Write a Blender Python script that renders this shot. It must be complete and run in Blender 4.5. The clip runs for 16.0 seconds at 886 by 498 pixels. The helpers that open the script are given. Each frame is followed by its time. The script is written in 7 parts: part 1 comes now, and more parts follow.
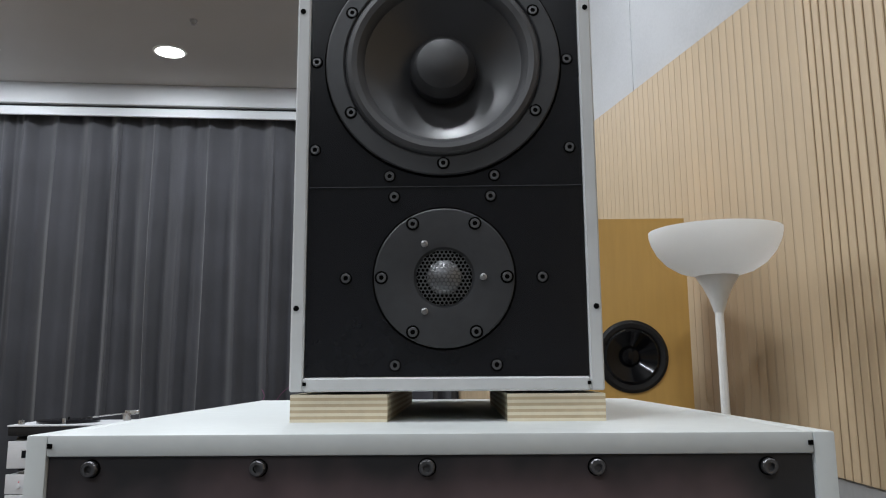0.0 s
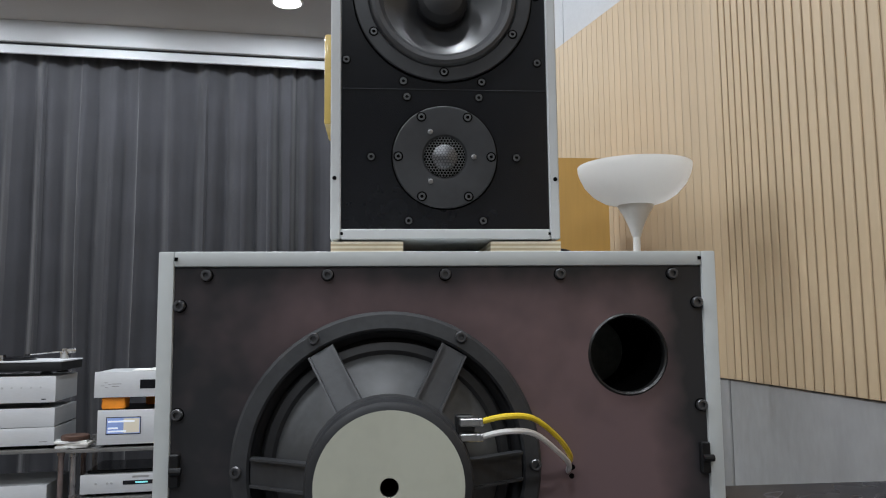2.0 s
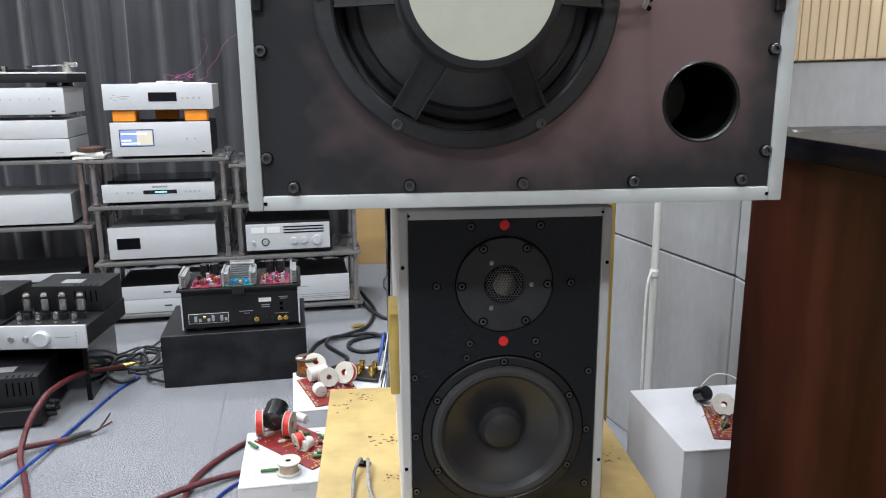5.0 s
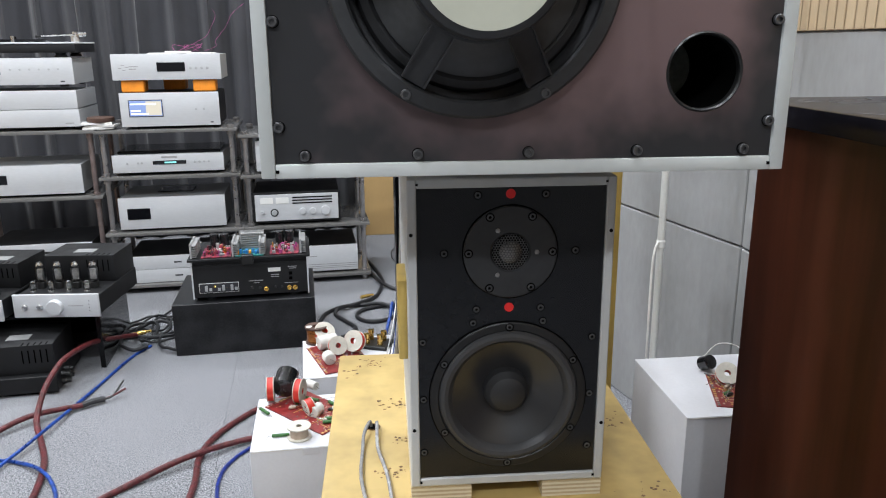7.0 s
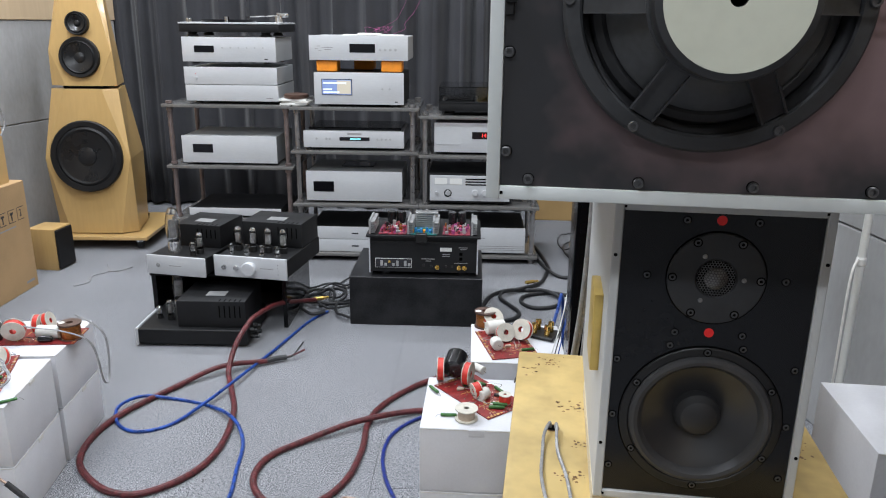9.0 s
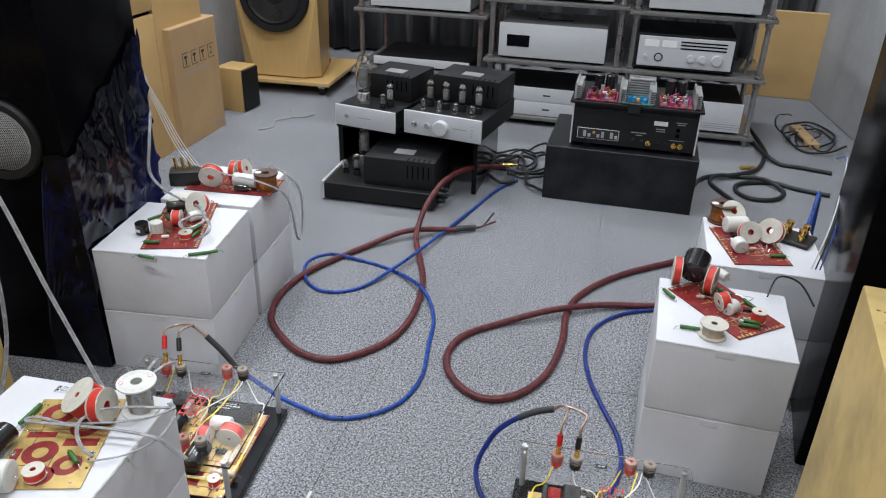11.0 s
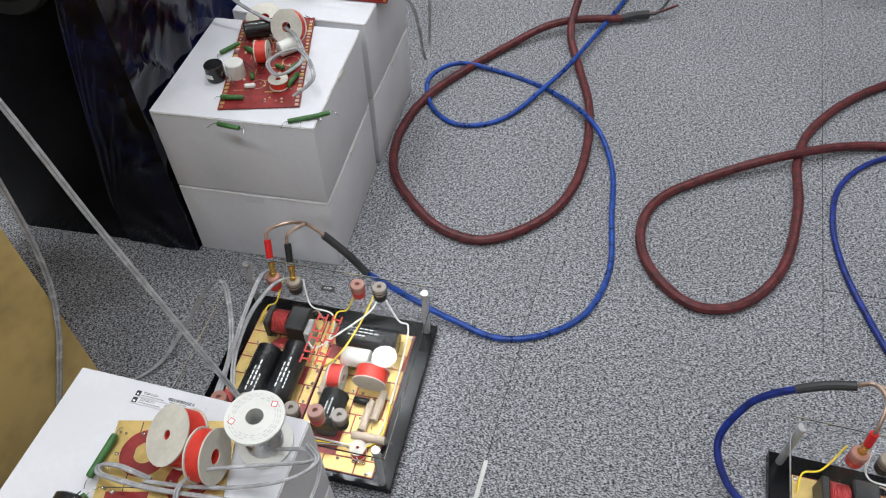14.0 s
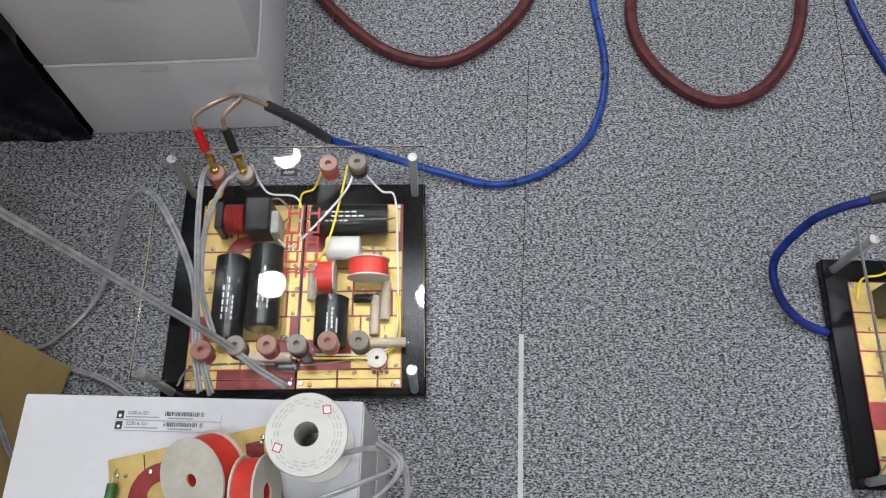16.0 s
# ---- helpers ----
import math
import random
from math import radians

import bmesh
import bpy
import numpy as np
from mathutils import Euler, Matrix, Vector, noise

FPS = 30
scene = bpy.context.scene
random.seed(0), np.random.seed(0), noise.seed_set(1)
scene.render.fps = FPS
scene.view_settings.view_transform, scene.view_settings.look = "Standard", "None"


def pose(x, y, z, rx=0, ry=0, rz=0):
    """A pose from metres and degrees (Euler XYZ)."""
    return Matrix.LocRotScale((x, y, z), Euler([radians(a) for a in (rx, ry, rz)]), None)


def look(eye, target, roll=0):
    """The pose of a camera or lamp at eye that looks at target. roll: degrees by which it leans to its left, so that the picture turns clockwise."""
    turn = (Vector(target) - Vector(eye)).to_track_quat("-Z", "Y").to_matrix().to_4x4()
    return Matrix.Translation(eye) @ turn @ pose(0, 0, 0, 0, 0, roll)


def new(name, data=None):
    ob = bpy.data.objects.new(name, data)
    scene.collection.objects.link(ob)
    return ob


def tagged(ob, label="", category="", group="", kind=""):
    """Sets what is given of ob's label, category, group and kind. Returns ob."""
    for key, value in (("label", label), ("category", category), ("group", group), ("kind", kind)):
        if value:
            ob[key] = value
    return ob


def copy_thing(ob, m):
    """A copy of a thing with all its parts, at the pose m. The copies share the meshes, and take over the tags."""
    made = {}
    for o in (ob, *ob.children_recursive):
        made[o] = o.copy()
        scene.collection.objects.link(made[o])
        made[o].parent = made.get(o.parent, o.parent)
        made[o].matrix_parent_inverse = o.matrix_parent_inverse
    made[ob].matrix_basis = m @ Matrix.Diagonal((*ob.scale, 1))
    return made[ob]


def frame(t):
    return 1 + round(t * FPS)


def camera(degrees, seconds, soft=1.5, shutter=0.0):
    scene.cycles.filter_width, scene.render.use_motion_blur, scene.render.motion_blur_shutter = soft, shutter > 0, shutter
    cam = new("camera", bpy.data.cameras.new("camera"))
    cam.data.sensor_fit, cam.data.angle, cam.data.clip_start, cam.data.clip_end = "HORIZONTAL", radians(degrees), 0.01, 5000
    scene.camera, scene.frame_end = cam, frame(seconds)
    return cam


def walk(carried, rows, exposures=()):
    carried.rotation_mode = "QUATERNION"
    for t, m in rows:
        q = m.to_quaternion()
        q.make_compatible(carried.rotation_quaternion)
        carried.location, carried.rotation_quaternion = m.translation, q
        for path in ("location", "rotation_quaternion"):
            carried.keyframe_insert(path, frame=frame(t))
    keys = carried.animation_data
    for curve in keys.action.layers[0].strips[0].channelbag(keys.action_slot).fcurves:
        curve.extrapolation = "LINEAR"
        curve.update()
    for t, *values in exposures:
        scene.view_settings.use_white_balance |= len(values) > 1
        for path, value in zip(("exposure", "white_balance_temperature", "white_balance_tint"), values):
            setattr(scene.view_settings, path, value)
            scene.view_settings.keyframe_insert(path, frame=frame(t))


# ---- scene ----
cam = camera(60.8, 16.0, 1.1)

PATH = [
    (0, (0.244, 0.151, 1.589), (0.209, 2.125, 1.909), -0.4),
    (0.5, (0.216, 0.11, 1.578), (0.234, 2.085, 1.892), -0.4),
    (1, (0.189, 0.058, 1.559), (0.27, 2.034, 1.855), -0.4),
    (1.5, (0.178, 0.003, 1.53), (0.325, 1.981, 1.786), -0.4),
    (2, (0.17, -0.03, 1.49), (0.339, 1.953, 1.695), -0.6),
    (2.5, (0.151, -0.041, 1.457), (0.328, 1.946, 1.602), -0.7),
    (3, (0.127, -0.041, 1.416), (0.301, 1.95, 1.481), -0.6),
    (3.5, (0.117, -0.038, 1.377), (0.291, 1.953, 1.305), -0.4),
    (4, (0.111, -0.034, 1.356), (0.281, 1.947, 1.136), -0.5),
    (4.5, (0.106, -0.039, 1.336), (0.264, 1.928, 1.01), -0.4),
    (5, (0.099, -0.041, 1.315), (0.269, 1.9, 0.864), -0.4),
    (5.2, (0.102, -0.041, 1.314), (0.263, 1.888, 0.811), -0.3),
    (7.5, (0.094, -0.068, 1.317), (0.231, 1.857, 0.793), -0.5),
    (8, (0.079, -0.079, 1.327), (0.107, 1.854, 0.814), 0.6),
    (8.5, (0.069, -0.094, 1.354), (-0.119, 1.826, 0.827), 0.8),
    (9, (0.048, -0.081, 1.36), (-0.221, 1.814, 0.781), 0.6),
    (9.5, (0.011, -0.062, 1.36), (-0.286, 1.808, 0.716), 1.4),
    (10, (-0.041, 0.017, 1.348), (-0.502, 1.817, 0.61), 1.4),
    (10.2, (-0.075, 0.049, 1.336), (-0.58, 1.808, 0.532), 1.6),
    (12.3, (-0.417, 0.395, 1.241), (-1.093, 1.88, 0.083), -1.0),
    (12.5, (-0.44, 0.449, 1.248), (-1.117, 1.861, 0.004), -1.8),
    (13, (-0.561, 0.564, 1.22), (-1.204, 1.937, -0.084), -1.6),
    (13.5, (-0.649, 0.664, 1.199), (-1.276, 1.969, -0.181), -1.8),
    (14, (-0.719, 0.71, 1.194), (-1.295, 1.898, -0.308), -2.4),
    (14.5, (-0.845, 0.785, 1.19), (-1.36, 1.907, -0.384), -7.1),
    (15, (-0.913, 0.852, 1.139), (-1.234, 1.85, -0.565), -6.5),
    (15.5, (-0.951, 0.904, 1.104), (-1.125, 1.758, -0.697), -1.4),
    (16, (-0.978, 0.922, 1.075), (-1.108, 1.678, -0.771), 0.6),
]
EXPOSURES = [(0.0, -1.0, 6250, 10), (1.0, -1.0, 6250, 10), (2.0, -0.85, 6200, 10), (2.5, -0.6, 6150, 10), (3.0, -0.33, 6100, 10), (3.5, -0.05, 6100, 10), (5.2, 0.0, 6200, 10), (7.5, -0.1, 6250, 10),
             (9.0, -0.3, 6150, 10), (10.0, -0.45, 6150, 10), (12.5, -0.73, 6350, 10), (14.5, -0.88, 6400, 10), (16.0, -1.1, 6400, 10)]
walk(cam, [(t, look(e, g, r)) for t, e, g, r in PATH], EXPOSURES)


# ---- light ----
world = bpy.data.worlds.new("world")
scene.world = world
world.use_nodes = True
world.node_tree.nodes["Background"].inputs[0].default_value = (0.75, 0.82, 1.0, 1)
world.node_tree.nodes["Background"].inputs[1].default_value = 0.15
scene.view_settings.exposure = 0.0

ROOM = Matrix.Rotation(radians(6), 4, "Z")      # the room stands 6 degrees off the speaker's front
CEIL = 3.58
LAMP_W = 34.0
LAMPS = [(u, v) for v in (-1.9, 0.3, 2.52, 4.73) for u in (-2.18 if v > 4 else -2.03, -1.05, 0.08, 1.2) if not (u > 1 and v > 3)] + [(-2.75, 3.24), (-2.07, 3.42)]


def at(u, v, z=0.0, yaw=0.0):
    """A pose in the room's own axes."""
    return ROOM @ pose(u, v, z, 0, 0, yaw)


# ---- materials ----
def surf(name, col, rough=0.5, metal=0.0, var=0.12, scale=6.0, fine=90.0, bump=0.05, col2=None, coat=0.0, spec=0.5,
         rvar=0.1, sheen=0.0, stretch=(1, 1, 1), edges=(0.35, 0.65), shift=(0, 0, 0), alpha=1.0, trans=0.0, ior=1.45, per=0.0):
    m = bpy.data.materials.new(name)
    m.use_nodes = True
    nt = m.node_tree
    b = nt.nodes["Principled BSDF"]
    n, l = nt.nodes.new, nt.links.new
    tc, mp = n("ShaderNodeTexCoord"), n("ShaderNodeMapping")
    mp.inputs["Scale"].default_value, mp.inputs["Location"].default_value = stretch, shift
    l(tc.outputs["Object"], mp.inputs["Vector"])
    big, small = n("ShaderNodeTexNoise"), n("ShaderNodeTexNoise")
    for t, s, d in ((big, scale, 3), (small, fine, 2)):
        t.inputs["Scale"].default_value, t.inputs["Detail"].default_value = s, d
        l(mp.outputs[0], t.inputs["Vector"])
    ramp = n("ShaderNodeValToRGB")
    ramp.color_ramp.elements[0].position, ramp.color_ramp.elements[1].position = edges
    c2 = col2 or tuple(c * (1 - 2 * var) for c in col)
    ramp.color_ramp.elements[0].color, ramp.color_ramp.elements[1].color = (*c2, 1), (*col, 1)
    add = n("ShaderNodeMath")
    add.operation = "MULTIPLY_ADD"
    l(small.outputs[0], add.inputs[0])
    add.inputs[1].default_value = 0.35
    l(big.outputs[0], add.inputs[2])
    sub = n("ShaderNodeMath")
    sub.operation = "SUBTRACT"
    l(add.outputs[0], sub.inputs[0])
    sub.inputs[1].default_value = 0.175
    last = sub.outputs[0]
    if per:
        oi, mad = n("ShaderNodeObjectInfo"), n("ShaderNodeMath")
        mad.operation = "MULTIPLY_ADD"
        l(oi.outputs["Random"], mad.inputs[0])
        mad.inputs[1].default_value = per
        l(last, mad.inputs[2])
        last = mad.outputs[0]
    l(last, ramp.inputs[0])
    l(ramp.outputs[0], b.inputs["Base Color"])
    rr = n("ShaderNodeMapRange")
    rr.inputs["To Min"].default_value, rr.inputs["To Max"].default_value = max(0, rough - rvar), min(1, rough + rvar)
    l(big.outputs[0], rr.inputs["Value"])
    l(rr.outputs[0], b.inputs["Roughness"])
    b.inputs["Metallic"].default_value = metal
    b.inputs["Coat Weight"].default_value = coat
    b.inputs["Coat Roughness"].default_value = 0.08
    b.inputs["Specular IOR Level"].default_value = spec
    b.inputs["Sheen Weight"].default_value = sheen
    b.inputs["Alpha"].default_value = alpha
    b.inputs["Transmission Weight"].default_value = trans
    b.inputs["IOR"].default_value = ior
    if bump:
        bp = n("ShaderNodeBump")
        bp.inputs["Strength"].default_value, bp.inputs["Distance"].default_value = bump, 0.002
        l(small.outputs[0], bp.inputs["Height"])
        l(bp.outputs[0], b.inputs["Normal"])
    return m


def glow(name, col, power):
    m = bpy.data.materials.new(name)
    m.use_nodes = True
    b = m.node_tree.nodes["Principled BSDF"]
    b.inputs["Base Color"].default_value = (*col, 1)
    b.inputs["Emission Color"].default_value = (*col, 1)
    b.inputs["Emission Strength"].default_value = power
    return m


def carpet_material():
    m = bpy.data.materials.new("carpet")
    m.use_nodes = True
    nt = m.node_tree
    b = nt.nodes["Principled BSDF"]
    n, l = nt.nodes.new, nt.links.new
    tc = n("ShaderNodeTexCoord")
    fleck, loop, stain = n("ShaderNodeTexNoise"), n("ShaderNodeTexVoronoi"), n("ShaderNodeTexNoise")
    fleck.inputs["Scale"].default_value, fleck.inputs["Detail"].default_value = 310, 2.0
    fleck.inputs["Roughness"].default_value = 0.75
    loop.inputs["Scale"].default_value = 520
    stain.inputs["Scale"].default_value, stain.inputs["Detail"].default_value = 2.2, 4
    for t in (loop, stain):
        l(tc.outputs["Object"], t.inputs["Vector"])
    r = n("ShaderNodeValToRGB")
    e = r.color_ramp.elements
    e[0].position, e[0].color = 0.405, (0.016, 0.016, 0.018, 1)
    e[1].position, e[1].color = 0.605, (0.46, 0.46, 0.485, 1)
    mid = e.new(0.5)
    mid.color = (0.188, 0.192, 0.206, 1)
    tuft, blend = n("ShaderNodeTexNoise"), n("ShaderNodeMix")
    tuft.inputs["Scale"].default_value, tuft.inputs["Detail"].default_value = 120, 2.0
    rows = n("ShaderNodeMapping")
    rows.inputs["Scale"].default_value, rows.inputs["Rotation"].default_value = (0.75, 1.3, 1), (0, 0, radians(-6))
    l(tc.outputs["Object"], rows.inputs["Vector"])
    l(rows.outputs[0], fleck.inputs["Vector"])
    l(tc.outputs["Object"], tuft.inputs["Vector"])
    blend.data_type = "FLOAT"
    blend.inputs[0].default_value = 0.22
    l(fleck.outputs[0], blend.inputs[2])
    l(tuft.outputs[0], blend.inputs[3])
    l(blend.outputs[0], r.inputs[0])
    mix = n("ShaderNodeMix")
    mix.data_type, mix.blend_type = "RGBA", "MULTIPLY"
    mix.inputs[0].default_value = 0.5
    l(r.outputs[0], mix.inputs[6])
    sr = n("ShaderNodeValToRGB")
    sr.color_ramp.elements[0].position, sr.color_ramp.elements[1].position = 0.3, 0.7
    sr.color_ramp.elements[0].color, sr.color_ramp.elements[1].color = (0.72, 0.72, 0.72, 1), (1, 1, 1, 1)
    l(stain.outputs[0], sr.inputs[0])
    l(sr.outputs[0], mix.inputs[7])
    l(mix.outputs[2], b.inputs["Base Color"])
    b.inputs["Roughness"].default_value = 0.95
    b.inputs["Specular IOR Level"].default_value = 0.15
    bp = n("ShaderNodeBump")
    bp.inputs["Strength"].default_value, bp.inputs["Distance"].default_value = 0.05, 0.001
    l(loop.outputs[0], bp.inputs["Height"])
    l(bp.outputs[0], b.inputs["Normal"])
    return m


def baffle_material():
    """Dark grey anodised board; the room's purple-brown reflection is painted in as broad clouds that stay off its rim
    and its far left.
    """
    m = surf("anodised_baffle_reflection", (0.190, 0.130, 0.135), 0.36, 0.3, col2=(0.037, 0.037, 0.040), scale=4.6, fine=34, bump=0.02, edges=(0.30, 0.82), shift=(0.35, 0.0, 0.15), rvar=0.06)
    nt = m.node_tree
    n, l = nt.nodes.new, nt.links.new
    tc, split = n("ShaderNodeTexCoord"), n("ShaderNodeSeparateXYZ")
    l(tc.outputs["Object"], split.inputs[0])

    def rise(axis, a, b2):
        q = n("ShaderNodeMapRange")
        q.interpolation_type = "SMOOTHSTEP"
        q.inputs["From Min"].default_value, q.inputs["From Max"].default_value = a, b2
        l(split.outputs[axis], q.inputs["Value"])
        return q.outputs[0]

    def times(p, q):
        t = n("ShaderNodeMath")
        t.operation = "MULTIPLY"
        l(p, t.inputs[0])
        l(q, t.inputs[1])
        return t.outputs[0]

    # the painted reflection fades out towards the rim and the far left
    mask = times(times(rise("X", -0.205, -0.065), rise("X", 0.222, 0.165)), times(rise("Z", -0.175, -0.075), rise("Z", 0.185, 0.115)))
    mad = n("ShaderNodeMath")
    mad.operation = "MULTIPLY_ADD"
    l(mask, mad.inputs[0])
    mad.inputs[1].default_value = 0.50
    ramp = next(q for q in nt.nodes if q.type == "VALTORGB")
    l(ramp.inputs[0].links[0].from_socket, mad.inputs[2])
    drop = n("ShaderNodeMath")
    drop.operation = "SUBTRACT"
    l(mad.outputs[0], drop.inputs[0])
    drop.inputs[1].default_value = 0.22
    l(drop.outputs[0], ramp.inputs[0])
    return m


def shade_material():
    """Opal plastic that lets light through."""
    m = surf("opal_lamp_shade", (0.86, 0.86, 0.85), 0.4, var=0.02, scale=6, fine=60, bump=0.0)
    nt = m.node_tree
    tl, mix = nt.nodes.new("ShaderNodeBsdfTranslucent"), nt.nodes.new("ShaderNodeMixShader")
    tl.inputs[0].default_value = (0.9, 0.9, 0.89, 1)
    mix.inputs[0].default_value = 0.45
    nt.links.new(nt.nodes["Principled BSDF"].outputs[0], mix.inputs[1])
    nt.links.new(tl.outputs[0], mix.inputs[2])
    nt.links.new(mix.outputs[0], nt.nodes["Material Output"].inputs[0])
    return m


M = {}
M["carpet"] = carpet_material()
M["ceiling"] = surf("ceiling_paint", (0.40, 0.385, 0.37), 0.9, var=0.03, scale=1.5, fine=160, bump=0.15)
M["white_wall"] = surf("white_wall_paint", (0.48, 0.49, 0.505), 0.85, var=0.06, scale=2, fine=120, bump=0.1)
M["felt"] = surf("grey_felt_panel", (0.345, 0.345, 0.35), 0.95, col2=(0.23, 0.228, 0.222), scale=3.2, fine=46, bump=0.06, edges=(0.22, 0.78), stretch=(1, 1, 0.45))
M["slat"] = surf("pale_oak_slat", (0.51, 0.39, 0.25), 0.55, var=0.08, scale=3, fine=60, bump=0.12, stretch=(1, 1, 0.06), per=0.12)
M["oak"] = surf("pale_oak_panel", (0.49, 0.375, 0.245), 0.5, var=0.07, scale=3, fine=60, bump=0.08, stretch=(1, 1, 0.06))
M["curtain"] = surf("grey_curtain_cloth", (0.035, 0.035, 0.041), 0.9, var=0.14, scale=4, fine=260, bump=0.25, sheen=0.18)
M["white_paint"] = surf("white_lacquered_board", (0.575, 0.60, 0.595), 0.45, var=0.05, scale=5, fine=70, bump=0.05)
M["white_side"] = surf("white_cabinet_side", (0.52, 0.53, 0.535), 0.5, var=0.05, scale=4, fine=60, bump=0.08)
# room reflections are painted into this colour
M["baffle_reflection"] = baffle_material()
M["black_baffle"] = surf("satin_black_baffle", (0.009, 0.0095, 0.0115), 0.22, var=0.15, scale=4, fine=80, bump=0.01, spec=0.42, rvar=0.03)
M["plate"] = surf("dark_grey_flange", (0.036, 0.037, 0.040), 0.45, 0.2, var=0.1, scale=15, fine=120, bump=0.02)
M["cast"] = surf("cast_black_basket", (0.042, 0.043, 0.046), 0.5, 0.1, var=0.15, scale=20, fine=160, bump=0.1)
M["cone"] = surf("black_paper_cone", (0.026, 0.026, 0.028), 0.33, var=0.05, scale=25, fine=180, bump=0.02, rvar=0.02, spec=0.8)
M["cap"] = surf("black_dust_cap", (0.026, 0.026, 0.028), 0.5, var=0.1, scale=30, fine=200, bump=0.03)
M["rubber"] = surf("black_rubber", (0.034, 0.034, 0.036), 0.55, var=0.15, scale=20, fine=150, bump=0.05)
M["roll_rubber"] = surf("satin_rubber_surround", (0.052, 0.052, 0.055), 0.42, var=0.1, scale=20, fine=150, bump=0.03)
M["gloss_cone"] = surf("glossy_black_cone", (0.014, 0.014, 0.015), 0.28, var=0.1, scale=8, fine=120, bump=0.0)
M["black_flange"] = surf("black_driver_flange", (0.014, 0.014, 0.015), 0.4, var=0.1, scale=15, fine=120, bump=0.02)
M["screw_bright"] = surf("small_steel_screw", (0.36, 0.36, 0.36), 0.35, 0.9, var=0.2, scale=60, fine=300, bump=0.03)
M["pink_wire"] = surf("magenta_wire", (0.36, 0.06, 0.22), 0.5, var=0.15, scale=60, bump=0.0)
M["amber_wood"] = surf("amber_varnished_panel", (0.60, 0.36, 0.10), 0.4, var=0.08, scale=4, fine=60, bump=0.03, coat=0.2, stretch=(1, 1, 0.1))
M["coil_dark"] = surf("dark_red_enamelled_wire", (0.26, 0.020, 0.020), 0.35, 0.2, var=0.2, scale=40, fine=200, bump=0.05)
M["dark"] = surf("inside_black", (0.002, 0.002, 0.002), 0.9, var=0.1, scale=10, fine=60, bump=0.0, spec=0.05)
M["felt_lining"] = surf("grey_green_lining", (0.30, 0.31, 0.26), 0.9, var=0.2, scale=20, fine=200, bump=0.4)
M["screw"] = surf("black_steel_screw", (0.12, 0.12, 0.125), 0.35, 0.7, var=0.2, scale=60, fine=300, bump=0.03)
M["steel"] = surf("bright_steel", (0.62, 0.62, 0.62), 0.28, 1.0, var=0.1, scale=30, fine=200, bump=0.02)
M["mesh_metal"] = surf("dome_mesh_metal", (0.13, 0.13, 0.135), 0.4, 0.8, var=0.1, scale=60, fine=300, bump=0.03)
M["spider"] = surf("grey_cone_back", (0.075, 0.077, 0.080), 0.5, var=0.15, scale=20, fine=160, bump=0.05)
M["sticker"] = surf("cream_magnet_label", (0.54, 0.55, 0.46), 0.55, var=0.05, scale=8, fine=90, bump=0.04)
M["ply"] = surf("birch_plywood", (0.76, 0.69, 0.53), 0.6, var=0.05, scale=12, fine=150, bump=0.1)
M["ply_dark"] = surf("plywood_glue_line", (0.58, 0.47, 0.31), 0.65, var=0.1, scale=12, fine=150, bump=0.1)
M["burl"] = surf("pale_burl_veneer", (0.56, 0.405, 0.155), 0.45, var=0.17, scale=7, fine=40, bump=0.02, spec=0.35, edges=(0.3, 0.6))
M["burl_knot"] = surf("burl_knot_veneer", (0.20, 0.095, 0.025), 0.4, var=0.3, scale=40, fine=120, bump=0.02)
M["yellow_ply"] = surf("yellow_varnished_wood", (0.66, 0.47, 0.13), 0.4, var=0.12, scale=10, fine=60, bump=0.04, coat=0.2)
M["gold_wood"] = surf("golden_maple_veneer", (0.53, 0.345, 0.135), 0.35, var=0.07, scale=4, fine=60, bump=0.03, coat=0.25, stretch=(1, 1, 0.1))
M["mdf"] = surf("raw_board", (0.50, 0.325, 0.135), 0.6, var=0.05, scale=6, fine=150, bump=0.06)
M["card"] = surf("brown_cardboard", (0.43, 0.28, 0.14), 0.85, var=0.07, scale=5, fine=120, bump=0.1)
M["mahogany"] = surf("red_mahogany_veneer", (0.062, 0.0165, 0.008), 0.34, col2=(0.030, 0.0085, 0.0045), scale=14, fine=90, bump=0.02, coat=0.12, spec=0.3, stretch=(1, 1, 0.06), edges=(0.3, 0.7))
M["marble"] = surf("black_marble", (0.010, 0.009, 0.014), 0.25, var=0.3, scale=6, fine=30, bump=0.0, spec=0.15)
M["marble_vein"] = surf("marble_vein", (0.20, 0.19, 0.20), 0.2, var=0.2, scale=30, fine=90, bump=0.0)
M["lamp_pole"] = surf("white_enamel", (0.74, 0.74, 0.72), 0.4, var=0.04, scale=8, fine=90, bump=0.02)
M["silver"] = surf("brushed_silver_aluminium", (0.58, 0.59, 0.61), 0.42, 0.15, var=0.05, scale=5, fine=120, bump=0.03, stretch=(0.3, 1, 1))
M["silver_top"] = surf("grey_anodised_lid", (0.44, 0.45, 0.46), 0.45, 0.2, var=0.06, scale=5, fine=120, bump=0.03)
M["black_metal"] = surf("black_powder_coat", (0.010, 0.010, 0.011), 0.5, 0.0, spec=0.35, var=0.15, scale=10, fine=220, bump=0.15)
M["black_gloss"] = surf("black_gloss", (0.004, 0.004, 0.005), 0.14, var=0.2, scale=10, fine=60, bump=0.0, spec=0.3)
M["block"] = surf("scuffed_black_granite", (0.020, 0.020, 0.022), 0.4, col2=(0.006, 0.006, 0.007), scale=9, fine=120, bump=0.05, spec=0.3)
M["display"] = surf("display_window", (0.006, 0.006, 0.008), 0.1, var=0.1, scale=20, fine=60, bump=0.0)
